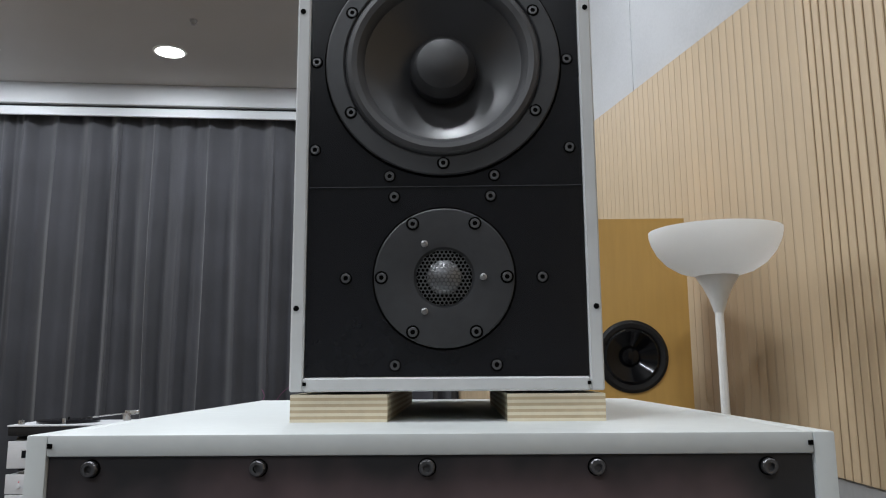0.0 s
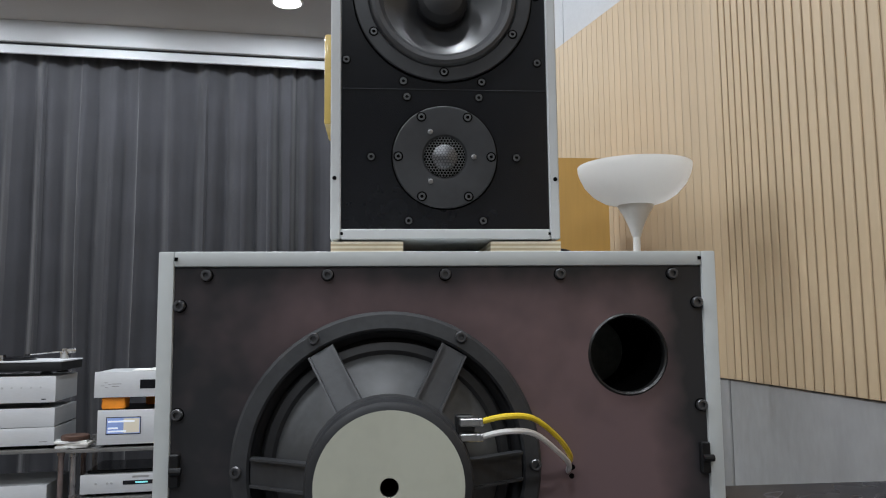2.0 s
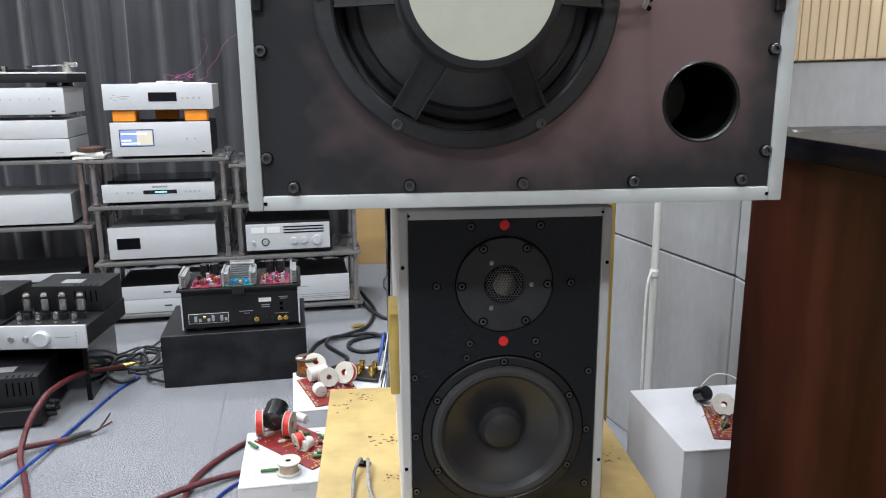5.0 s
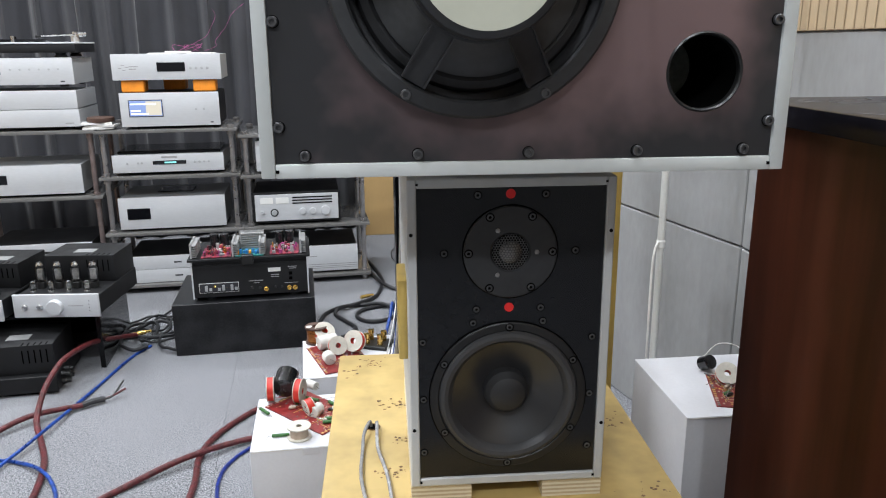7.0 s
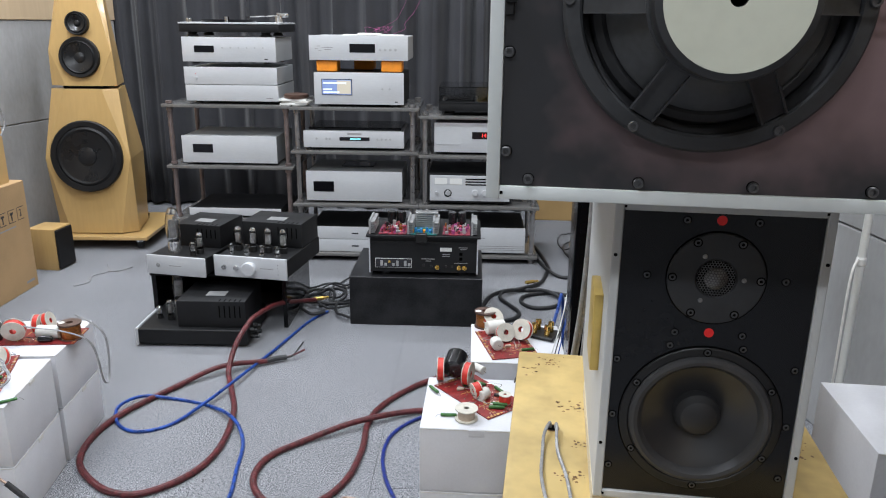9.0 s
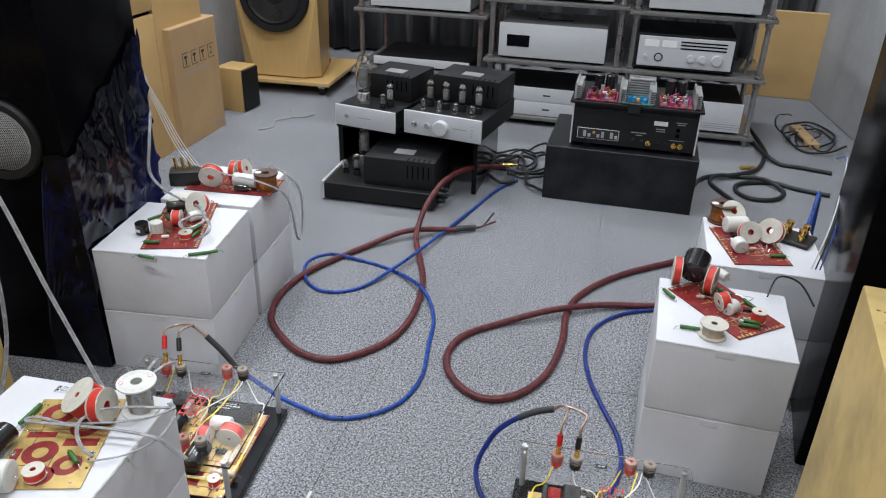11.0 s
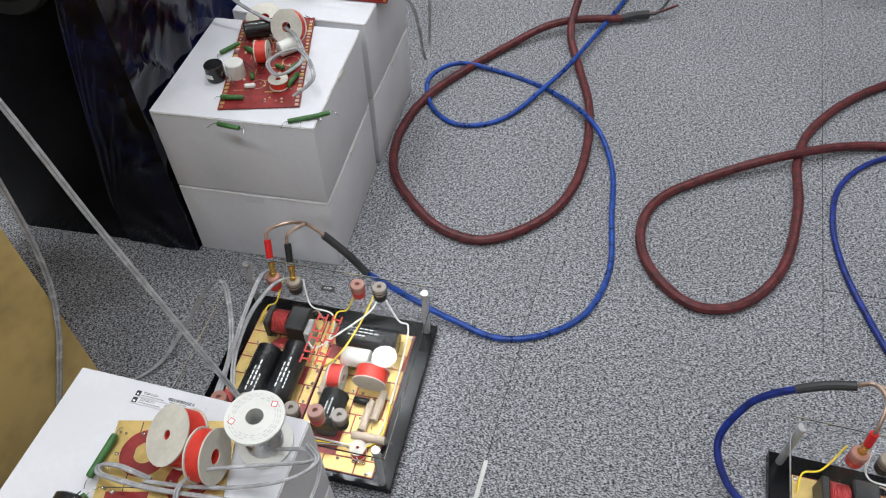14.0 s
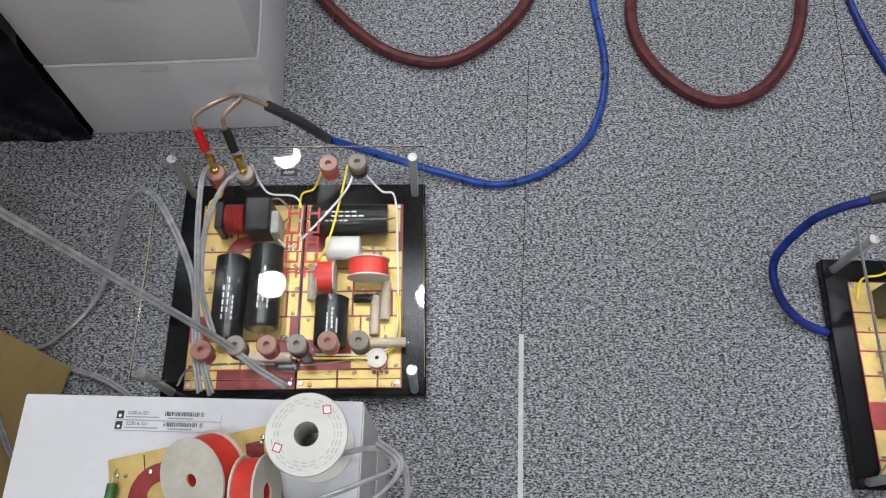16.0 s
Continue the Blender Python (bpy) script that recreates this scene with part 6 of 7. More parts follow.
# board and spool on the carton behind it
b0 = board("crossover_board", pose(-1.560, 1.965, 0.3675, 0, 0, 12), 0.27, 0.13, "crossover board crowded with coils and capacitors", 8)
coil(b0, pose(-0.055, -0.045, 0.038, -75, 0, 10), 0.036, 0.022)
coil(b0, pose(-0.02, 0.03, 0.034) @ LIE_X, 0.032, 0.020)
coil(b0, pose(0.008, 0.045, 0.034, 20, 70, 20), 0.030, 0.018)
capacitor(b0, pose(0.005, -0.01, 0.024, 0, 0, -6) @ LIE_X, 0.021, 0.075, "cap_white", False)
capacitor(b0, pose(0.02, -0.045, 0.012) @ LIE_X, 0.010, 0.04)
cl = thing("terminal_clamp", pose(-1.705, 1.920, 0.3675, 0, 0, 30), "black terminal cup with gold plugs and grey leads", "terminal")
part("cup", cube(-0.045, 0.045, -0.03, 0.03, 0, 0.045, 0.006, 2), "plastic_black", cl)
for k in range(3):
    part("gold_plug", rod(bmesh.new(), (-0.025 + 0.022 * k, 0.01, 0.04), (-0.030 + 0.020 * k, 0.02, 0.075), 0.005, 10), "gold", cl)
spl = thing("wire_spool", pose(-1.452, 1.975, CART_TOP), "spool of copper wire with dark flanges", "spool", "wire spools")
part("flange", turned(bmesh.new(), [(0, 0), (0.036, 0), (0.036, 0.004), (0, 0.004)], 32), "book", spl)
part("winding", turned(bmesh.new(), [(0.029, 0.004), (0.031, 0.012), (0.031, 0.042), (0.029, 0.050)], 32), "copper", spl, "wound copper wire")
part("flange", turned(bmesh.new(), [(0.036, 0.050), (0.036, 0.055), (0.011, 0.055), (0.011, 0.040), (0, 0.040), (0, 0.050)], 32), "book", spl)
part("paper_dot", turned(bmesh.new(), [(0, 0.0555), (0.010, 0.0555)], 14, Matrix.Translation((-0.022, -0.008, 0))), "paper", spl)

# the near carton: board, coils, solder spool, capacitors, label
c0 = board("crossover_board", pose(-1.176, 0.878, 0.3675, 0, 0, 22.8), 0.150, 0.225, "copper and red crossover board with red coils", 5, True)
coil(c0, on(c0, -1.184, 0.960, 0.388, 25, -25, 0), 0.036, 0.030, 0.16)
coil(c0, on(c0, -1.152, 0.945, 0.402, 0, 80, 12), 0.032, 0.022)
coil(c0, on(c0, -1.147, 0.795, 0.371), 0.0175, 0.017)
resistor(c0, pose(0.030, -0.035, 0.008, 0, 0, -50) @ LIE_X, 0.0045, 0.035)
resistor(c0, pose(-0.070, 0.09, 0.008, 0, 0, -105) @ LIE_X, 0.0045, 0.055)
resistor(c0, pose(-0.080, 0.015, 0.008, 0, 0, -130) @ LIE_X, 0.0045, 0.055)
cp = thing("capacitor", pose(-1.246, 0.790, CART_TOP + 0.0205, 0, 0, 102), "black capacitor lying on a carton", "capacitor", "loose capacitors")
capacitor(cp, LIE_X, 0.020, 0.062)
cp = thing("capacitor", pose(-1.214, 0.742, CART_TOP + 0.0265, 0, 0, 25), "large white capacitor lying on a carton", "capacitor", "loose capacitors")
capacitor(cp, LIE_X, 0.026, 0.060, "cap_white")

so = thing("solder_spool", pose(-1.106, 1.000, CART_TOP, 0, 0, 10) @ Matrix.Diagonal((0.80, 0.80, 1, 1)), "white spool of solder wire standing on a carton", "spool", "wire spools")
part("flange", turned(bmesh.new(), [(0.012, 0), (0.042, 0), (0.042, 0.003), (0.012, 0.003)], 40, closed=True), "cap_white", so)
part("winding", turned(bmesh.new(), [(0.026, 0.003)] + [(0.0275 + 0.0006 * (k % 2), 0.004 + 0.0013 * k) for k in range(42)] + [(0.026, 0.060)], 40), "steel", so, "bright wound solder wire")
part("flange", turned(bmesh.new(), [(0.013, 0.060), (0.043, 0.060), (0.044, 0.062), (0.043, 0.064), (0.013, 0.064)], 44, closed=True), "cap_white", so, "printed white flange")
part("hub", turned(bmesh.new(), [(0.0128, 0.0645), (0.0128, 0.004), (0, 0.004)], 24), "tape", so)
for ring_r, n in ((0.036, 26), (0.0325, 24), (0.029, 20)):
    bm = bmesh.new()
    for k in range(n):
        if k % 7 == 6:
            continue
        a, wv = 2 * math.pi * k / n, 2 * math.pi / n * 0.34
        q = [bm.verts.new((rr * math.cos(aa), rr * math.sin(aa), 0.0642)) for rr, aa in ((ring_r, a - wv), (ring_r, a + wv), (ring_r + 0.0014, a + wv), (ring_r + 0.0014, a - wv))]
        bm.faces.new(q)
    part("lettering_bar", bm, "print_pale", so, smooth=False)
for a in (0.9, 3.6):
    part("warning_mark", cube(-0.0045, 0.0045, -0.0045, 0.0045, 0.0641, 0.0643), "coil_red", so, m=Matrix.Rotation(a, 4, "Z") @ Matrix.Translation((0.0325, 0, 0)) @ Matrix.Rotation(radians(45), 4, "Z"), smooth=False)
    part("warning_mark", cube(-0.0034, 0.0034, -0.0034, 0.0034, 0.0642, 0.0644), "paper", so, m=Matrix.Rotation(a, 4, "Z") @ Matrix.Translation((0.0325, 0, 0)) @ Matrix.Rotation(radians(45), 4, "Z"), smooth=False)

lb = thing("carton_label", pose(-1.2965, 0.9932, 0.3668, 0, 0, 8.8) @ Matrix.Diagonal((0.72, 0.72, 1, 1)), "two lines of printed part codes and bar codes", "label")
for k, dy in enumerate((0.0, -0.0135)):
    part("label_sheet", cube(0, 0.136, dy - 0.0055, dy + 0.0065, 0, 0.0004), "white_box", lb, smooth=False)
    part("mark", cube(0.001, 0.010, dy - 0.0045, dy + 0.0055, 0.0004, 0.0006), "print_dark", lb, smooth=False)
    part("mark_disc", turned(bmesh.new(), [(0, 0.0008), (0.002, 0.0008)], 12, Matrix.Translation((0.0055, dy - 0.001, 0))), "paper", lb)
    words("print", "S220-6-221", 0.0062, "print_dark", lb, Matrix.Translation((0.0290, dy + 0.0028, 0.0005)), 0.0001)
    part("lettering_bar", cube(0.013, 0.056, dy - 0.0030, dy - 0.0014, 0.0004, 0.0006), "print_grey", lb, smooth=False)
    bm = bmesh.new()
    rnd5, x = random.Random(30 + k), 0.063
    while x < 0.106:
        wv = rnd5.choice((0.0004, 0.0008, 0.0012))
        box(bm, x, x + wv, dy, dy + 0.0055, 0.0004, 0.0006)
        x += wv + rnd5.choice((0.0005, 0.0009))
    part("bar_code", bm, "print_dark", lb, smooth=False)
    part("lettering_bar", cube(0.068, 0.100, dy - 0.0038, dy - 0.0018, 0.0004, 0.0006), "print_grey", lb, smooth=False)
    part("bin_mark", cube(0.109, 0.113, dy, dy + 0.0055, 0.0004, 0.0006), "print_grey", lb, smooth=False)

# boards on the cartons beside the burl cabinet
RT = 0.3735
d0 = board("crossover_board", pose(-0.112, 1.790, RT, 0, 0, -45), 0.235, 0.135, "red and copper crossover board with coils and spools", 11)
coil(d0, on(d0, -0.240, 1.860, RT + 0.036, 0, 90, 5), 0.034, 0.020)
capacitor(d0, on(d0, -0.195, 1.850, RT + 0.040, -72, 0, -8), 0.031, 0.062, "cap_black", False)
coil(d0, on(d0, -0.160, 1.845, RT + 0.036, 0, 90, -12), 0.034, 0.020)
coil(d0, on(d0, -0.128, 1.765, RT + 0.024, 0, 80, 30), 0.022, 0.022)
capacitor(d0, on(d0, -0.108, 1.752, RT + 0.016, 0, 90, 60), 0.0155, 0.034, "cap_white", False)
coil(d0, on(d0, -0.040, 1.752, RT + 0.003), 0.017, 0.026)
for x, y, yaw in ((-0.225, 1.775, 130), (-0.08, 1.715, 5), (-0.075, 1.735, 0), (-0.045, 1.80, 130), (-0.10, 1.84, 150)):
    resistor(d0, on(d0, x, y, RT + 0.007, 0, 90, yaw), 0.0045, 0.042)
cp = thing("capacitor", pose(-0.112, 1.915, RT + 0.013, 0, 0, 140), "small white capacitor with wire leads", "capacitor", "loose capacitors")
capacitor(cp, LIE_X, 0.0125, 0.036, "cap_white", False)
sq = thing("wire_spool", pose(-0.133, 1.657, RT), "small cream spool with pale flanges", "spool", "wire spools")
part("winding", turned(bmesh.new(), [(0.022, 0.002), (0.022, 0.028)], 28), "resistor_tan", sq)
for z in (0.0, 0.028):
    part("flange", turned(bmesh.new(), [(0.007, z), (0.030, z), (0.030, z + 0.003), (0.007, z + 0.003)], 30, closed=True), "coil_cheek", sq)
for x, y, yaw in ((-0.180, 1.662, 5),):
    loose_resistor(x, y, RT, yaw)

e0 = board("crossover_board", pose(-0.062, 2.150, RT, 0, 0, 20), 0.150, 0.220, "red crossover board with cream coils beside copper spool", 14)
coil(e0, on(e0, -0.118, 2.275, RT + 0.030, 40, 0, 30), 0.034, 0.020)
coil(e0, on(e0, -0.070, 2.180, RT + 0.024, 60, 20, 10), 0.030, 0.020)
capacitor(e0, on(e0, -0.130, 2.205, RT + 0.026, 0, 90, 25), 0.022, 0.062, "cap_white", False)
coil(e0, on(e0, -0.008, 2.190, RT + 0.034, 65, 0, -30), 0.034, 0.022)
capacitor(e0, on(e0, -0.083, 2.085, RT + 0.020, -90, 0, 20), 0.0185, 0.034, "cap_white", False)
resistor(e0, pose(0.030, -0.07, 0.007) @ LIE_X, 0.0045, 0.04)
copy_thing(spl, pose(-0.142, 2.285, RT))
gt = thing("terminal_plate", pose(0.052, 2.235, RT, 0, 0, -20), "black terminal plate with four gold binding posts", "terminal")
part("plate", cube(-0.050, 0.050, -0.040, 0.040, 0, 0.012, 0.003), "plastic_black", gt)
for x in (-0.022, 0.022):
    for y in (-0.018, 0.018):
        part("binding_post", turned(bmesh.new(), [(0.009, 0.012), (0.009, 0.026), (0.006, 0.028), (0.006, 0.032), (0.010, 0.033), (0.010, 0.045), (0, 0.046)], 14, Matrix.Translation((x, y, 0))), "gold", gt)
f0 = board("crossover_board", pose(0.862, 1.455, 0.5498, 0, 0, -15), 0.078, 0.165, "red crossover board on the carton by the wall", 17)
coil(f0, pose(0.00, 0.045, 0.020, 50, 0, 0), 0.026, 0.018)
cp = thing("capacitor", pose(0.852, 1.580, 0.5498), "small black coil former with a thin wire", "coil", "loose coils")
part("body", turned(bmesh.new(), [(0, 0), (0.017, 0), (0.017, 0.03), (0.012, 0.032), (0, 0.032)], 20, pose(0, 0, 0.014, 60, 0, 20)), "cap_black", cp)
part("wire", tube(bmesh.new(), [(0, 0, 0.03), (0.04, 0.01, 0.06), (0.08, -0.02, 0.06), (0.09, -0.06, 0.02)], 0.0014, 5, 5), "white_cable", cp)


# ---- finished crossovers under clear covers ----
def binding_post(parent, x, y, z, colour):
    p = part("binding_post", turned(bmesh.new(), [(0.0120, 0), (0.0124, 0.002), (0.0124, 0.011), (0.0110, 0.013)], 22), "plastic_black" if colour != "red" else "post_red", parent, colour + " binding post", m=Matrix.Translation((x, y, z)))
    part("cap", turned(bmesh.new(), [(0.0072, 0.011), (0.0125, 0.013), (0.0130, 0.016), (0.0130, 0.028), (0.0118, 0.030), (0.004, 0.030), (0.003, 0.024), (0, 0.024)], 22), "post_clear" if colour == "red" else "post_grey", p, "clear plastic cap")
    for zz in (0.0145, 0.020):
        part("stripe", turned(bmesh.new(), [(0.01315, zz), (0.01325, zz + 0.0010), (0.01315, zz + 0.0020)], 22), "post_red" if colour == "red" else "plastic_black", p)
    part("lug", rod(bmesh.new(), (0, 0, 0), (0, 0, -0.016), 0.0022, 8), "solder", p)
    return p


def crossover(m, label):
    x = thing("crossover", m, label, "crossover", "finished crossovers")
    part("base", cube(-0.186, 0.186, -0.166, 0.166, 0.004, 0.022, 0.0015), "black_gloss", x, "gloss black base board")
    for k, (x0, x1) in enumerate(((-0.153, 0.0015), (0.0045, 0.152))):
        b = part("circuit_board", cube(x0, x1, -0.155, 0.130, 0.022, 0.0245), "pcb_red", x, "copper and red circuit board", smooth=False)
        rnd6 = random.Random(60 + k)
        cuts = [-0.155, -0.128, -0.086, -0.050, -0.012, 0.024, 0.052, 0.082, 0.130]
        for y0, y1 in zip(cuts, cuts[1:]):
            xa = x0
            while xa < x1 - 0.01:
                xb = min(xa + rnd6.uniform(0.030, 0.085), x1)
                if rnd6.random() > 0.13:
                    part("copper_track", cube(xa + 0.001, xb - 0.0018, y0 + 0.0014, y1 - 0.0014, 0.0245, 0.0249), "pcb", b, smooth=False)
                    for _ in range(2):
                        part("solder_point", turned(bmesh.new(), [(0.0032, 0.0249), (0.0022, 0.0266), (0, 0.0272)], 8, Matrix.Translation((rnd6.uniform(xa + 0.004, xb - 0.004), rnd6.choice((y0 + 0.005, y1 - 0.005)), 0))), "solder", b)
                xa = xb
        for cx2, cy2 in ((x0 + 0.006, -0.148), (x1 - 0.006, -0.148), (x0 + 0.006, 0.123), (x1 - 0.006, 0.123)):
            part("board_screw", turned(bmesh.new(), [(0.0035, 0.0249), (0.003, 0.0265), (0, 0.0268)], 10, Matrix.Translation((cx2, cy2, 0))), "steel", b)
    zb = 0.025
    # iron-core coil
    ic = part("core_coil", cube(-0.078, -0.040, 0.068, 0.120, zb, zb + 0.050, 0.003), "plastic_black", x, "black core coil")
    part("winding", turned(bmesh.new(), [(0.016, 0.0)] + [(0.0215 + 0.0009 * (k % 2), 0.002 + 0.0015 * k) for k in range(19)] + [(0.016, 0.031)], 24, Matrix.Translation((-0.110, 0.094, zb + 0.026)) @ LIE_X), "coil_dark", ic, "dark red enamelled winding")
    part("core_block", cube(-0.122, -0.110, 0.072, 0.116, zb, zb + 0.044, 0.002), "plastic_black", ic)
    part("core_block", cube(-0.040, -0.028, 0.064, 0.100, zb, zb + 0.044, 0.002), "anode", ic)
    part("mask_ring", turned(bmesh.new(), [(0.034, zb + 0.0004), (0.012, zb + 0.0004)], 32, Matrix.Translation((-0.078, 0.045, 0))), "pcb_red", x)
    # large capacitors
    down = Matrix.Translation((0, -0.026, 0))
    capacitor(x, down @ pose(-0.094, -0.066, zb + 0.023, 0, 0, 0) @ LIE_Y @ Matrix.Rotation(radians(-90), 4, "Z"), 0.0235, 0.125)
    capacitor(x, down @ pose(-0.045, -0.050, zb + 0.024, 0, 0, 0) @ LIE_Y @ Matrix.Rotation(radians(-90), 4, "Z"), 0.0240, 0.125)
    capacitor(x, down @ pose(0.018, 0.118, zb + 0.024, 0, 0, 0) @ LIE_X @ Matrix.Rotation(radians(180), 4, "Z"), 0.0240, 0.113)
    capacitor(x, down @ pose(0.053, -0.076, zb + 0.024, 0, 0, 0) @ LIE_Y @ Matrix.Rotation(radians(-90), 4, "Z"), 0.0240, 0.072)
    capacitor(x, down @ pose(0.042, 0.070, zb + 0.030) @ LIE_X, 0.0175, 0.050, "cap_white", False)
    coil(x, down @ pose(0.104, 0.052, zb + 0.030, 97, 0, 0), 0.031, 0.028, 0.12)
    coil(x, down @ pose(0.030, 0.028, zb + 0.024) @ LIE_X, 0.024, 0.026)
    coil(x, down @ pose(0.118, -0.091, zb), 0.014, 0.020, 0.2)
    capacitor(x, down @ pose(0.082, 0.000, zb + 0.0075) @ LIE_X, 0.0065, 0.030, "cap_black", False)
    capacitor(x, down @ pose(0.022, -0.092, zb + 0.004), 0.0075, 0.025, "cap_black", False)
    for (rx, ry, yaw) in ((0.021, -0.002, 90), (0.112, -0.055, 88), (0.127, -0.033, 88), (0.100, -0.068, 0), (-0.060, -0.088, 0)):
        resistor(x, down @ pose(rx, ry, zb + 0.014 if yaw == 0 else zb + 0.0075, 0, 0, yaw) @ LIE_X, 0.0072, 0.058, "resistor_tan")
    # hook-up wires
    for mat, pts in (("white_cable", [(-0.062, 0.150, 0.115), (-0.058, 0.142, 0.072), (-0.045, 0.132, 0.058), (-0.012, 0.132, 0.050), (-0.002, 0.118, 0.035), (-0.004, 0.07, 0.028)]),
                     ("yellow_cable", [(-0.100, 0.148, 0.115), (-0.118, 0.130, 0.060), (-0.140, 0.128, 0.040), (-0.146, 0.10, 0.028)]),
                     ("yellow_cable", [(0.040, 0.150, 0.110), (0.020, 0.140, 0.060), (0.000, 0.135, 0.050), (-0.006, 0.11, 0.030)]),
                     ("yellow_cable", [(0.075, 0.152, 0.110), (0.066, 0.12, 0.090), (0.052, 0.06, 0.080), (0.036, 0.02, 0.075), (0.010, 0.022, 0.040)]),
                     ("white_cable", [(0.085, 0.152, 0.110), (0.072, 0.12, 0.092), (0.020, 0.06, 0.080), (-0.010, 0.045, 0.060), (-0.03, 0.06, 0.050)]),
                     ("white_cable", [(0.090, 0.150, 0.112), (0.120, 0.136, 0.058), (0.140, 0.130, 0.050), (0.144, 0.06, 0.034), (0.146, -0.04, 0.030), (0.140, -0.092, 0.034), (0.110, -0.108, 0.032), (0.03, -0.108, 0.030)]),
                     ("yellow_cable", [(0.146, -0.02, 0.032), (0.148, -0.085, 0.034), (0.120, -0.112, 0.034), (0.06, -0.114, 0.032), (-0.02, -0.112, 0.030)]),
                     ("copper_wire", [(-0.05, 0.125, 0.05), (-0.03, 0.12, 0.065), (-0.015, 0.105, 0.05), (-0.03, 0.095, 0.03)]),
                     ("solder", [(-0.16, -0.150, 0.03), (-0.140, -0.128, 0.04), (-0.08, -0.124, 0.045), (0.02, -0.126, 0.045), (0.10, -0.120, 0.045), (0.125, -0.135, 0.03)])):
        part("wire", tube(bmesh.new(), pts, 0.0016, 6, 6), mat, x)
    # clear cover on four posts
    zc = 0.128
    cov = part("acrylic_cover", cube(-0.186, 0.186, -0.166, 0.170, zc, zc + 0.005, 0.0004), "acrylic", x, "clear acrylic cover plate", smooth=False)
    cov.visible_shadow = False
    for a, b2, c, d in ((-0.1868, -0.1862, -0.166, 0.170), (-0.186, 0.186, 0.1702, 0.1708)):
        e = part("cover_edge", cube(a, b2, c, d, zc, zc + 0.005), "acrylic_edge", cov, smooth=False)
    for px in (-0.170, 0.170):
        for py in (-0.157, 0.149):
            ps = part("standoff", turned(bmesh.new(), [(0.006, 0.022), (0.006, zc), (0, zc)], 16, Matrix.Translation((px, py, 0))), "heatsink", x, "bright metal standoff")
            part("cap_nut", turned(bmesh.new(), [(0.0075, zc + 0.005), (0.0075, zc + 0.010), (0.0065, zc + 0.011), (0, zc + 0.011)], 16, Matrix.Translation((px, py, 0))), "steel", ps)
    for px, py, col in ((-0.0985, 0.114, "red"), (-0.059, 0.113, "black"), (0.055, 0.127, "red"), (0.0945, 0.129, "black"),
                        (-0.0910, -0.1345, "red"), (-0.0495, -0.1290, "black"), (-0.0100, -0.1286, "red"), (0.0270, -0.1279, "black"), (0.0655, -0.1245, "red"), (0.1044, -0.1242, "black")):
        binding_post(x, px, py, zc + 0.005, col)
    # printing on the cover: red name as plain bars, two small plates
    for row, xx in enumerate((0.008, 0.034)):
        for k in range(5):
            y0 = -0.030 + 0.0215 * k
            bm = cube(xx - 0.009, xx - 0.006, y0, y0 + 0.017, zc + 0.0052, zc + 0.0056)
            box(bm, xx + 0.006, xx + 0.009, y0, y0 + 0.017, zc + 0.0052, zc + 0.0056)
            box(bm, xx - 0.006, xx + 0.006, y0 + (0.0 if k % 2 else 0.007), y0 + (0.003 if k % 2 else 0.010), zc + 0.0052, zc + 0.0056)
            part("printed_bar", bm, "print_red", cov, "red printed sign", smooth=False)
    for tx, ty, text, rot, wv in ((-0.004, 0.128, "AMP", 0, 0.012), (0.012, -0.150, "Speaker", 180, 0.016)):
        part("name_plate", cube(tx - wv, tx + wv, ty - 0.0055, ty + 0.0055, zc + 0.0051, zc + 0.0057), "plastic_black", cov, smooth=False)
        words("print", text, 0.0075, "print_white", cov, Matrix.Translation((tx, ty, zc + 0.0060)) @ Matrix.Rotation(radians(rot), 4, "Z"), 0.0001)
    for px in (-0.15, 0.15):
        for py in (-0.13, 0.13):
            part("foot", turned(bmesh.new(), [(0, 0), (0.010, 0), (0.010, 0.004)], 12, Matrix.Translation((px, py, 0))), "rubber", x)
    return x


xo_a = crossover(pose(-1.250, 1.258, 0, 0, 0, 11.0), "loudspeaker crossover under a clear acrylic cover")
copy_thing(xo_a, pose(-0.283, 1.302, 0, 0, 0, 8.0))


# ---- cables on the floor ----
def cable(name, pts, r, mat, label, z=None, cat="cable"):
    p3 = [(x, y, (r if z is None else z)) if len(q) == 2 else q for q in pts for x, y in (q[:2],)]
    return solid(name, tube(bmesh.new(), p3, r, 10, 7), mat, Matrix.Identity(4), label, cat, "cables on the carpet")


R1, R2 = 0.0105, 0.0062
red_a = cable("speaker_cable", [(-1.05, 3.25, 0.05), (-1.10, 3.149, 0.078), (-1.13, 2.945, 0.137), (-1.15, 2.751, 0.158), (-1.16, 2.667, 0.142), (-1.17, 2.59, 0.105), (-1.173, 2.533, 0.06), (-1.160, 2.47, 0.025), (-1.10, 2.36), (-1.025, 2.20), (-0.98, 1.99), (-1.00, 1.83), (-1.09, 1.71), (-1.19, 1.695),
                                (-1.29, 1.745), (-1.380, 1.83), (-1.424, 1.965), (-1.412, 2.13, 0.012), (-1.32, 2.36, 0.012), (-1.21, 2.515, 0.030), (-1.06, 2.62, 0.016)], R1, "red_cable", "thick dark red braided speaker cable looped on the carpet")
part("sleeve", tube(bmesh.new(), [(-1.06, 2.62, 0.016), (-1.03, 2.645, 0.018), (-0.995, 2.67, 0.016)], 0.0115, 10), "rubber", red_a, "black shrink sleeve")
